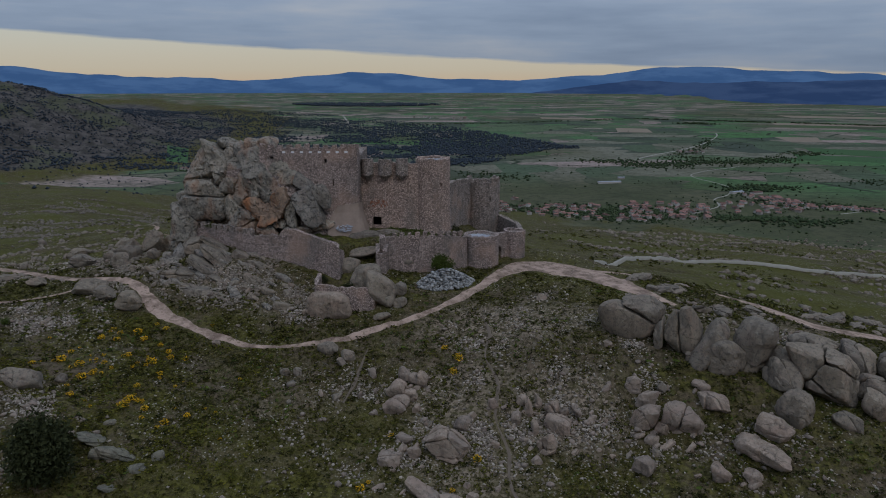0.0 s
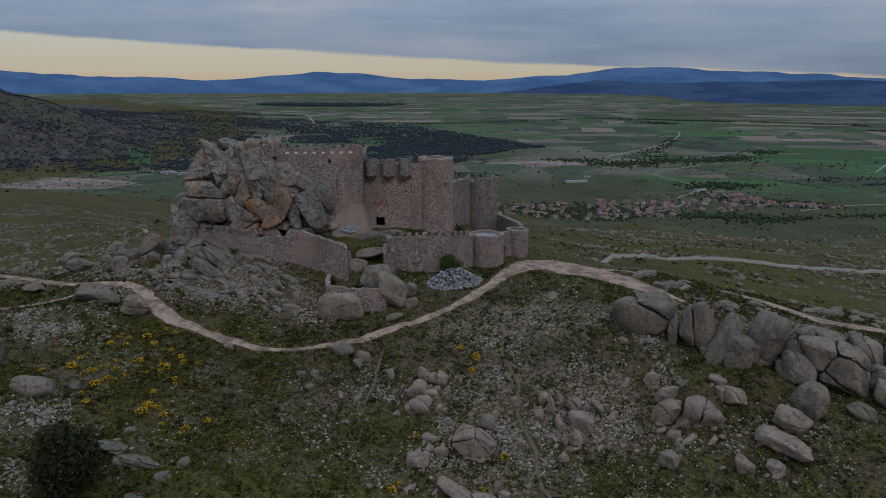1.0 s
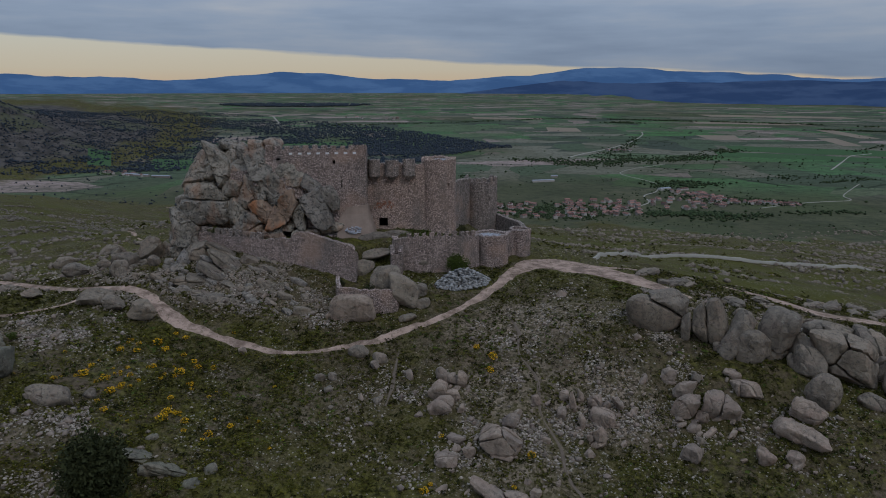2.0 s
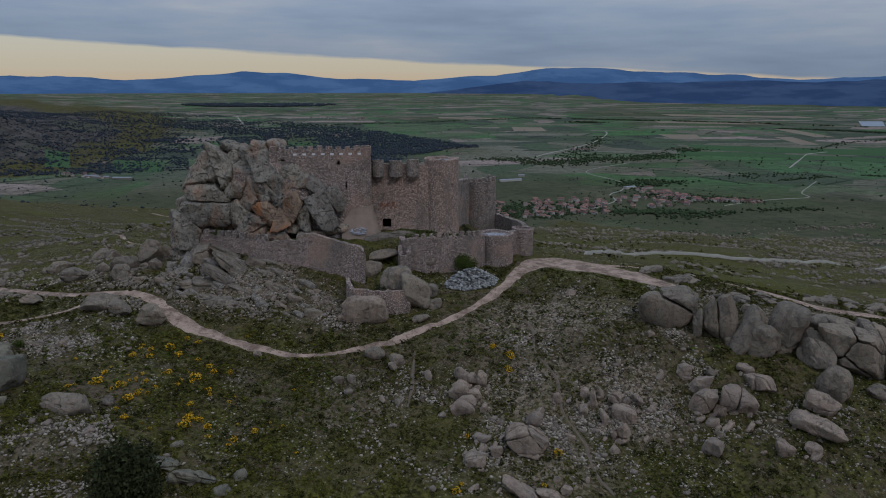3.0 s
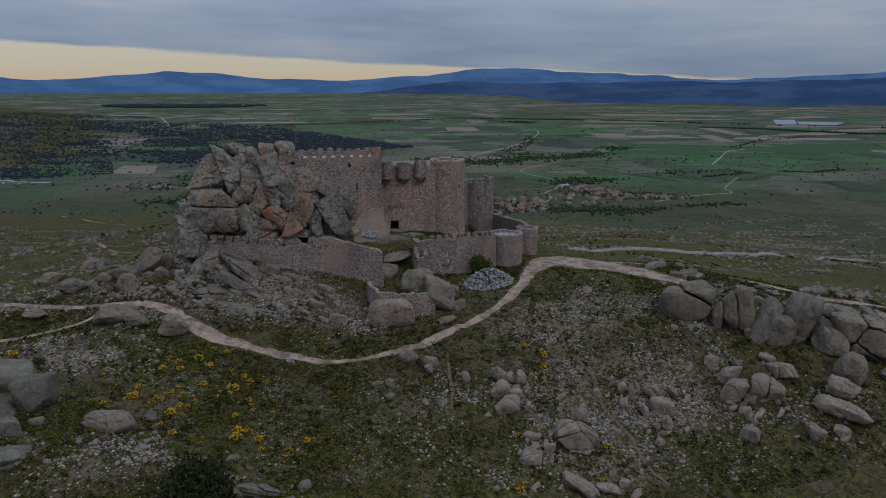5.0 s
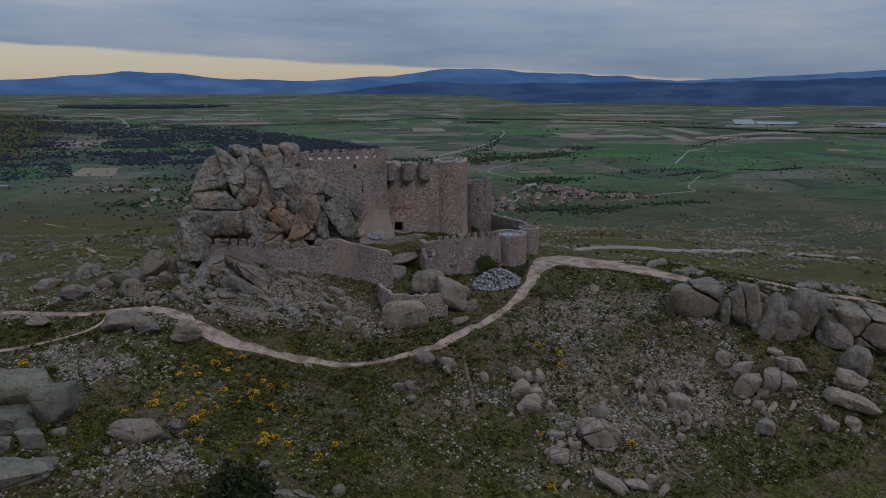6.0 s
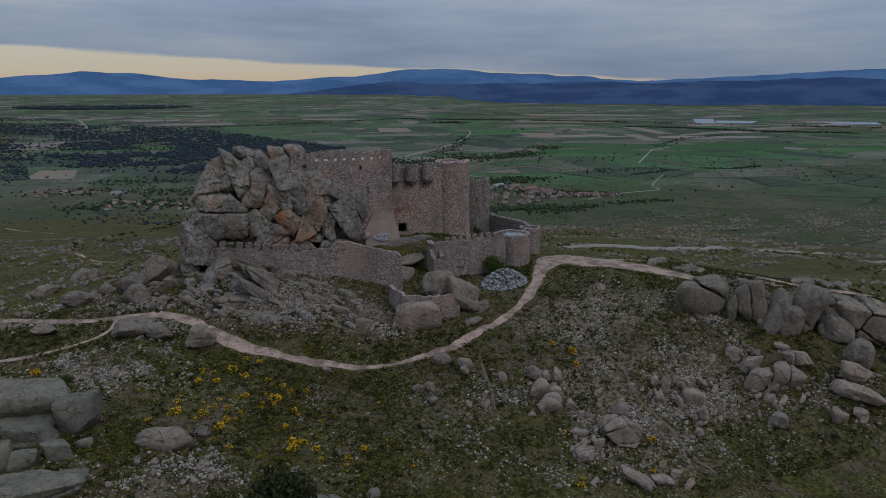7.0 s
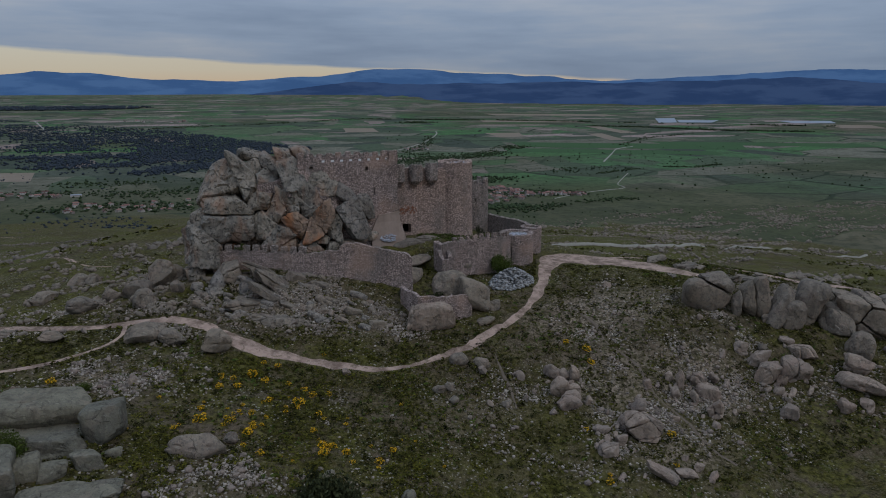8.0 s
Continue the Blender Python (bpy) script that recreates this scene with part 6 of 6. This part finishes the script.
VILLAGE = "pale rendered village house with terracotta roof"
village([(360, 1450), (440, 1690), (650, 1680), (585, 1500)], 76, VILLAGE)
village([(640, 1560), (690, 1740), (800, 1700), (790, 1560)], 22, VILLAGE)
village([(780, 1850), (880, 1800), (905, 1650), (820, 1570)], 44, VILLAGE)
village([(868, 1700), (1030, 1610), (1015, 1575), (860, 1640)], 24, VILLAGE)
village([(240, 1480), (280, 1700), (400, 1680), (360, 1450)], 30, VILLAGE)
village([(110, 1480), (150, 1780), (290, 1740), (250, 1470)], 30, VILLAGE)
village([(-470, 2090), (-470, 2240), (-290, 2180), (-290, 2080)], 18, "small farmhouse with a terracotta roof below the hillside")
village([(-260, 1780), (-240, 1960), (40, 1900), (40, 1720)], 26, "small farmhouse with a terracotta roof below the hillside")
village([(-930, 2400), (-900, 2440), (-720, 2330), (-740, 2290)], 10, "small farmhouse with a terracotta roof below the hillside")
village([(1010, 3050), (1050, 3180), (1220, 3100), (1200, 3000)], 6, "farm building far out on the plain")
village([(-330, 6300), (-300, 6700), (300, 6500), (250, 6100)], 6, "farm building far out on the plain")
for k, ob in enumerate(HOUSES):
    ob.matrix_world = Matrix.Translation((470 + 34 * k, 1705, float(land(470 + 34 * k, 1705))))
    tagged(ob, VILLAGE)


def barn(x, y, w, d, tall, spin, roof):
    fx, fy, _ = far_xy(x, y)
    base = tagged(new("barn"), "long farm shed with a plain low roof", "barn", "farm sheds")
    bm = bmesh.new()
    bmesh.ops.create_cube(bm, size=1.0, matrix=Matrix.Diagonal((w, d, tall + 4, 1)))
    part("wall", bm, HOUSE_WALL, base).location = (0, 0, tall / 2 - 2)
    bm = bmesh.new()
    v = [bm.verts.new(p) for z in (0.1, 0.5) for p in ((-w / 2 - 0.5, -d / 2 - 0.5, tall + z), (w / 2 + 0.5, -d / 2 - 0.5, tall + z), (w / 2 + 0.5, 0, tall + 1.6 + z), (-w / 2 - 0.5, 0, tall + 1.6 + z), (w / 2 + 0.5, d / 2 + 0.5, tall + z), (-w / 2 - 0.5, d / 2 + 0.5, tall + z))]
    for f in ((6, 7, 8, 9), (9, 8, 10, 11), (0, 3, 2, 1), (3, 5, 4, 2), (0, 1, 7, 6), (4, 5, 11, 10), (0, 6, 9, 3), (3, 9, 11, 5), (1, 2, 8, 7), (2, 4, 10, 8)):
        bm.faces.new([v[i] for i in f])
    part("roof", bm, roof, base)
    base.matrix_world = Matrix.Translation((fx, fy, float(land(fx, fy)))) @ Matrix.Rotation(radians(spin), 4, "Z")


for x, y, w, d, spin, roof in ((800, 1880, 36, 16, 20, SHED_ROOF), (850, 1870, 30, 15, 20, ROOF), (500, 2080, 70, 12, 10, SHED_ROOF), (560, 2180, 20, 10, 0, SHED_ROOF), (-690, 2290, 60, 12, -15, SHED_ROOF), (-760, 2320, 50, 12, -15, SHED_ROOF), (-250, 2090, 26, 12, 0, SHED_ROOF), (-800, 2345, 40, 14, -15, SHED_ROOF)):
    barn(x, y, w, d, 5.0, spin, roof)


# ---- plants and stones on the hill ----
SCREE = [(-84, 135, 10, 4, 1.0), (-74, 133, 9, 5, 1.0), (-66, 137, 5, 3, 0.8), (-68, 101, 8, 5, 1.0), (30, 131, 8, 5, 1.0), (34, 121, 8, 4, 1.0), (38, 112, 6, 3, 0.8), (-72, 100, 11, 7, 1.0), (-64, 94, 9, 5, 0.8), (-80, 131, 13, 6, 1.0), (-95, 124, 8, 6, 0.8), (-93, 137, 10, 5, 0.6), (-52, 147, 12, 7, 0.9), (-38, 144, 11, 6, 0.8), (-58, 142, 10, 5, 0.6), (-30, 137, 7, 4, 0.7), (-70, 152, 9, 8, 0.5),
         (14, 127, 12, 6, 0.85), (26, 117, 11, 6, 0.7), (6, 104, 11, 8, 0.85), (20, 106, 10, 6, 0.9), (-6, 97, 9, 7, 0.85), (38, 100, 14, 7, 0.4), (56, 97, 12, 6, 0.25), (-14, 117, 8, 8, 0.45), (0, 116, 9, 6, 0.55), (28, 95, 12, 6, 0.6), (48, 130, 12, 8, 0.4), (66, 122, 12, 6, 0.6), (20, 141, 8, 5, 0.3), (-20, 100, 12, 8, 0.3), (-92, 165, 12, 9, 0.5), (-108, 160, 10, 14, 0.5), (70, 96, 10, 8, 0.3)]
rng = np.random.default_rng(7)
STONE_SHAPES = [lump_shape(rng, 0, 0.3, 0.38) for k in range(14)]


RIBS = [(240, 800, 80, 40, 1.0), (340, 835, 90, 40, 1.0), (440, 875, 90, 40, 0.9), (600, 757, 120, 40, 1.0), (650, 672, 70, 30, 1.0), (500, 822, 60, 30, 0.9), (1240, 975, 170, 40, 0.9), (700, 575, 60, 30, 0.9), (1600, 1175, 220, 40, 0.9), (1000, 1130, 260, 110, 1.0), (1250, 1120, 200, 100, 1.0), (850, 1000, 120, 80, 0.8), (420, 850, 130, 45, 0.9), (480, 1240, 260, 50, 0.9), (250, 760, 60, 40, 0.8), (330, 470, 70, 40, 0.7), (1050, 1240, 160, 70, 0.9)]


def hill_points(count, box, rng):
    return box[0] + (box[1] - box[0]) * rng.random(count), box[2] + (box[3] - box[2]) * rng.random(count)


def free(x, y, track=0.3):
    return (track_gap(x, y) > track) & (ward_gap(x, y) < -0.6)


def stones(count, box, keep, low, high, name, label, power=2.6, material=None, lift=0.15):
    x, y = hill_points(count, box, rng)
    ok = rng.random(count) < keep(x, y)
    x, y = x[ok], y[ok]
    ok = free(x, y)
    x, y = x[ok], y[ok]
    s = low + (high - low) * rng.random(len(x)) ** power
    z = land(x, y)
    return many(name, STONE_SHAPES, np.column_stack((x, y, z + s * lift, s * (0.7 + 0.8 * rng.random(len(x))), s * (0.7 + 0.6 * rng.random(len(x))), s * (0.55 + 0.5 * rng.random(len(x))), rng.random(len(x)) * 6.28)), material or STONE, label, "stones")


clump = lambda x, y: step(-0.12, 0.22, fbm(x / 5, y / 5, 91))
stones(330000, (-120, 105, 86, 172), lambda x, y: patches(x, y, SCREE) ** 1.3 * (0.08 + 0.92 * clump(x, y) ** 1.8), 0.08, 0.28, "scree", "pale broken granite scree on the slope", 1.8)
stones(26000, (-120, 110, 86, 185), lambda x, y: 0.04 + 0.6 * clump(x, y) ** 3, 0.05, 0.22, "loose_stones", "loose pale stones scattered in the turf")
stones(15000, (-120, 105, 86, 172), lambda x, y: patches(x, y, SCREE) * clump(x, y) ** 1.5, 0.18, 0.6, "rock_debris", "broken granite rocks in the scree", 1.6, GRANITE_PINK)
stones(11000, (-75, -25, 134, 163), lambda x, y: 0.75 * clump(x, y) * step(134, 146, y), 0.1, 0.48, "rock_debris", "fallen granite rocks below the castle wall", 1.8, GRANITE)
stones(2500, (-125, -62, 150, 240), lambda x, y: 0.7 * clump(x, y) ** 1.5, 0.3, 1.0, "rock_debris", "granite rocks on the western shoulder", 2.2, GRANITE)
stones(40000, (60, 520, 150, 720), lambda x, y: step(0.06, 0.26, fbm(x / 45, y / 18, 95)) * 0.9, 0.25, 1.5, "rock_debris", "rocky ribs on the far slope", 2.4, GRANITE)
stones(46000, (-420, -60, 180, 800), lambda x, y: step(0.04, 0.24, fbm(x / 45, y / 18, 97)) * 0.9, 0.25, 1.6, "rock_debris", "rocky ribs on the western slope", 2.4, GRANITE)
stones(90000, (150, 1850, 450, 1400), lambda x, y: patches(x, y, RIBS) * step(-0.05, 0.2, fbm(x / 60, y / 20, 95)) * 0.9, 0.7, 3.4, "rock_debris", "rocky ridge above the village", 2.4, GRANITE)

# single rocks that stand out of the scree
ROCKS = []
for k in range(16):
    r = np.random.default_rng(300 + k)
    me = boulder_mesh((1.0, 0.6 + 0.3 * r.random(), 0.5 + 0.5 * r.random()), 700 + k, level=3, cuts=14, cracks=0, rough=0.08, sharp=True)
    me.materials.append(GRANITE_PINK if k % 3 else GRANITE)
    ROCKS.append(me)
x, y = hill_points(2700, (-112, 92, 88, 166), rng)
ok = (rng.random(len(x)) < (patches(x, y, SCREE) ** 1.2 * clump(x, y) + 0.02) * 0.75) & free(x, y)
for k, (px, py, pz) in enumerate(zip(x[ok], y[ok], land(x[ok], y[ok]))):
    s = 0.4 + 1.2 * rng.random() ** 3
    ob = new("rock", ROCKS[k % 16])
    ob.location = (px, py, pz + 0.12 * s)
    ob.rotation_euler = (0.35 * rng.normal(), 0.35 * rng.normal(), 6.28 * rng.random())
    ob.scale = (s, s, s)
    tagged(ob, "broken angular granite rock lying in the scree", "rock", "rocks in the scree")


# the heap of cut stone by the barbican
def rubble_heap():
    r = np.random.default_rng(19)
    n = 1500
    a, d = r.random(n) * 6.28, r.random(n) ** 0.6
    x, y = 0.6 + 6.2 * d * np.cos(a), 147.4 + 3.6 * d * np.sin(a) + 0.25 * 6.2 * d * np.cos(a)
    s = 0.15 + 0.26 * r.random(n)
    z = land(x, y) + 3.0 * (1 - d ** 1.6) * r.random(n) + 0.15
    many("rubble_heap", STONE_SHAPES, np.column_stack((x, y, z, s * 1.2, s, s * 0.85, r.random(n) * 6.28)), simple("blue_grey_rubble", (0.12, 0.118, 0.116), (0.36, 0.355, 0.35), 1.0, 0.95, "island", 0), "heap of pale blue-grey rubble by the barbican", "rubble heap")


rubble_heap()


def pale_spill(cx, cy, cz, rx, ry, n, seed, tilt=0.0):
    r = np.random.default_rng(seed)
    a, d = r.random(n) * 6.28, r.random(n) ** 0.5
    x, y = cx + rx * d * np.cos(a), cy + ry * d * np.sin(a)
    s = 0.10 + 0.16 * r.random(n)
    many("pale_rubble", STONE_SHAPES, np.column_stack((x, y, cz + tilt * ry * d * np.sin(a) + 0 * x, s * 1.2, s, s * 0.7, r.random(n) * 6.28)), PALE_RUBBLE, "spill of whitish lime rubble on the masonry", "rubble")


pale_spill(8.4, 159.6, -4.2, 2.6, 1.8, 190, 2)
pale_spill(-23.4, 162.2, -3.0, 2.1, 0.5, 110, 3, 1.6)
pale_spill(-1.8, 170.8, 12.45, 2.4, 1.8, 80, 4)

# low heath and tufts
CLUMPS = [leafy_shape(np.random.default_rng(80 + k), 24, 0.30, 0.4) for k in range(6)]
TUFTS = [leafy_shape(np.random.default_rng(50 + k), 8, 0.62, 0.35) for k in range(6)]


def tufts(count, box, keep, low, high, material, name, label, shapes=TUFTS):
    x, y = hill_points(count, box, rng)
    ok = rng.random(count) < keep(x, y)
    x, y = x[ok], y[ok]
    ok = free(x, y, 0.1)
    x, y = x[ok], y[ok]
    s = low + (high - low) * rng.random(len(x)) ** 2
    z = land(x, y)
    many(name, shapes, np.column_stack((x, y, z + s * 0.2, s, s, s * 0.6, rng.random(len(x)) * 6.28)), material, label, "heath")


green = lambda x, y: step(-0.1, 0.2, fbm(x / 7, y / 7, 101)) * (1 - 0.55 * patches(x, y, SCREE))
tufts(72000, (-118, 100, 86, 160), lambda x, y: 0.22 + 0.78 * green(x, y), 0.13, 0.5, SHRUB, "heath_tufts", "low olive heath and grass tufts on the hill")
tufts(7000, (-118, 100, 86, 150), lambda x, y: step(0.05, 0.25, fbm(x / 10 + 4, y / 10, 111)), 0.2, 0.55, LEAF_GREEN, "grass_tufts", "fresh green tufts in the turf")
tufts(14000, (-360, 460, 160, 760), lambda x, y: step(0.0, 0.25, fbm(x / 40, y / 40, 115)), 0.5, 1.8, SHRUB, "heath_bushes", "heath bushes on the far slopes")
tufts(3600, (-84, -30, 92, 134), lambda x, y: step(-0.05, 0.25, fbm(x / 5 + 4, y / 5, 121)), 0.3, 0.85, simple("yellow_green_broom", (0.034, 0.040, 0.008), (0.135, 0.120, 0.018), 1.0, 0.9, "island", 0), "young_broom", "yellow-green young broom in the turf", CLUMPS)


tufts(11500, (-118, 100, 86, 160), lambda x, y: (0.10 + 0.90 * step(-0.05, 0.2, fbm(x / 4 + 9, y / 4, 141))) * (1 - 0.55 * patches(x, y, GRAVEL)), 0.3, 0.85, simple("dark_heather", (0.006, 0.007, 0.002), (0.034, 0.036, 0.009), 1.0, 0.9, "island", 0), "heather_clumps", "dark heather clumps in the turf", CLUMPS)


def ward_grass(count):
    x, y = hill_points(count, (-58, 12, 148, 170), rng)
    g = ward_gap(x, y)
    ok = (g > 0.9) & (fbm(x / 4, y / 4, 131) > -0.12)
    x, y = x[ok], y[ok]
    s = 0.15 + 0.4 * rng.random(len(x)) ** 2
    many("ward_grass", TUFTS, np.column_stack((x, y, land(x, y) + s * 0.2, s, s, s * 0.6, rng.random(len(x)) * 6.28)), LEAF_GREEN, "green grass growing inside the castle walls", "grass")


ward_grass(5000)


def verge(count, low, high):
    """Dark tufts along the trodden edges of the tracks."""
    k = rng.integers(0, len(track_pts), count)
    a = rng.random(count) * 6.28
    d = track_pts[k, 2] / 2 + 0.2 + 0.9 * rng.random(count)
    x, y = track_pts[k, 0] + d * np.cos(a), track_pts[k, 1] + d * np.sin(a)
    ok = (track_gap(x, y) > -0.1) & (np.abs(x) < 120) & (y < 200)
    x, y = x[ok], y[ok]
    s = low + (high - low) * rng.random(len(x)) ** 2
    many("verge_tufts", TUFTS, np.column_stack((x, y, land(x, y) + s * 0.25, s, s, s * 0.7, rng.random(len(x)) * 6.28)), SHRUB, "dark grass tufts along the edge of the track", "grass")


verge(2600, 0.2, 0.65)


def broom_bush(seed):
    r = np.random.default_rng(seed)
    base = tagged(new("broom_bush"), "low broom bush in full yellow blossom", "bush", "yellow broom bushes")
    v, f = leafy_shape(r, 110, 0.22, 0.3)
    raw("foliage", v * np.array((0.85, 0.8, 0.5)) + np.array((0, 0, 0.35)), [tuple(t) for t in f], LEAF_GREEN, base)
    v, f = leafy_shape(r, 150, 0.19, 0.85)
    v = v * np.array((0.88, 0.82, 0.55)) + np.array((0, 0, 0.42))
    raw("blossom", v, [tuple(t) for t in f], BLOOM, base)
    return base


BROOM = [broom_bush(k) for k in range(4)]
spots = [(-62.6, 127.8), (-59.6, 128.6), (-65.1, 125.4), (-68.7, 117.3), (-65.8, 114.9), (-64.8, 116.0), (-61.7, 113.8), (-62.6, 112.3), (-63.7, 109.4), (-61.7, 106.6), (-53.0, 112.0), (-52.6, 107.9), (-51.4, 108.2), (-52.8, 105.9), (-49.5, 106.2), (-45.2, 103.5),
         (-57.0, 131.7), (-57.6, 126.7), (-49.1, 103.9), (-53.7, 119.5), (-55.8, 118.8), (-89.5, 131.6), (0.3, 124.3), (2.9, 121.1), (-8.6, 103.7), (5.3, 98.8), (-11.2, 93.4), (-12.2, 92.1), (-3.1, 91.2), (-1.9, 90.6), (1.4, 92.8), (1.9, 118.0)]
r = np.random.default_rng(33)
for k in range(48):
    spots.append((-57 + 11 * r.normal(), 115 + 9 * r.normal()))
for k, (x, y) in enumerate(spots):
    s = (0.62 + 0.45 * r.random()) * (1.0 if k < 32 else 0.65)
    m = Matrix.Translation((x, y, float(land(x, y)) - 0.05)) @ Matrix.Rotation(r.random() * 6.28, 4, "Z") @ Matrix.Diagonal((s, s, s, 1))
    if k < 4:
        BROOM[k].matrix_world = m
    else:
        copy_thing(BROOM[k % 4], m)


def bush(x, y, z, size, leaves, material, label, leaf=0.06, seed=1, name="bush", trunk=True):
    """A shrub or small tree: forked stems and a loose crown of leaf sprays with gaps."""
    r = np.random.default_rng(seed)
    base = tagged(new(name), label, "tree" if size[2] > 3 else "bush")
    base.location = (x, y, z)
    bm = bmesh.new()
    for k in range(5):
        a = k * 1.256 + r.random()
        tip = Vector((math.cos(a) * size[0] * 0.5, math.sin(a) * size[1] * 0.5, size[2] * 1.1))
        turn = tip.to_track_quat("Z", "Y").to_matrix().to_4x4()
        bmesh.ops.create_cone(bm, cap_ends=True, segments=7, radius1=0.045 * size[2], radius2=0.012 * size[2], depth=tip.length, matrix=turn @ Matrix.Translation((0, 0, tip.length / 2)))
    part("trunk", bm, BARK, base)
    vs, fs, n = [], [], 0
    for k in range(max(8, leaves // 110)):
        d = r.normal(size=3)
        d /= np.linalg.norm(d)
        c = d * np.array(size) * (0.35 + 0.33 * r.random()) + np.array((0, 0, size[2] * 0.95))
        c[2] = max(c[2], size[2] * 0.35)
        v, f = leafy_shape(r, 160, leaf * 3.2, 0.5)
        vs.append(v * np.array(size) * (0.30 + 0.16 * r.random()) + c)
        fs += [tuple(int(i) + n for i in t) for t in f]
        n += len(v)
    raw("crown", np.concatenate(vs), fs, material, base)
    return base


bush(-56.6, 89.0, -25.2, (5.0, 4.6, 5.6), 9000, LEAF, "dense dark holm oak among boulders", 0.042, 3, "holm_oak")
bush(-0.2, 151.4, -11.4, (3.2, 2.6, 2.5), 3400, LEAF_GREEN, "dense green shrub at the foot of the barbican", 0.04, 4)
bush(-84.4, 127.6, -15.1, (1.6, 1.4, 1.0), 1400, LEAF_GREEN, "round green shrub in the scree", 0.04, 5)
bush(-92.0, 109.4, -16.2, (2.8, 2.2, 2.8), 3200, LEAF_GREEN, "green shrub behind the granite pile", 0.035, 6)
bush(3.4, 169.6, -7.2, (1.5, 1.4, 2.0), 1200, LEAF, "dark shrub between the castle towers", 0.045, 7)
bush(-26.0, 146.6, -12.4, (1.4, 1.2, 1.3), 900, LEAF, "dark shrub under the end of the broken wall", 0.05, 8)
bush(-20.0, 141.0, -13.0, (1.7, 1.3, 1.5), 1100, LEAF, "dark shrub in the walled hollow", 0.05, 9)
bush(-56.0, 164.2, -3.8, (1.4, 1.0, 1.0), 800, LEAF_GREEN, "green shrub in the shade of the crag", 0.05, 10)
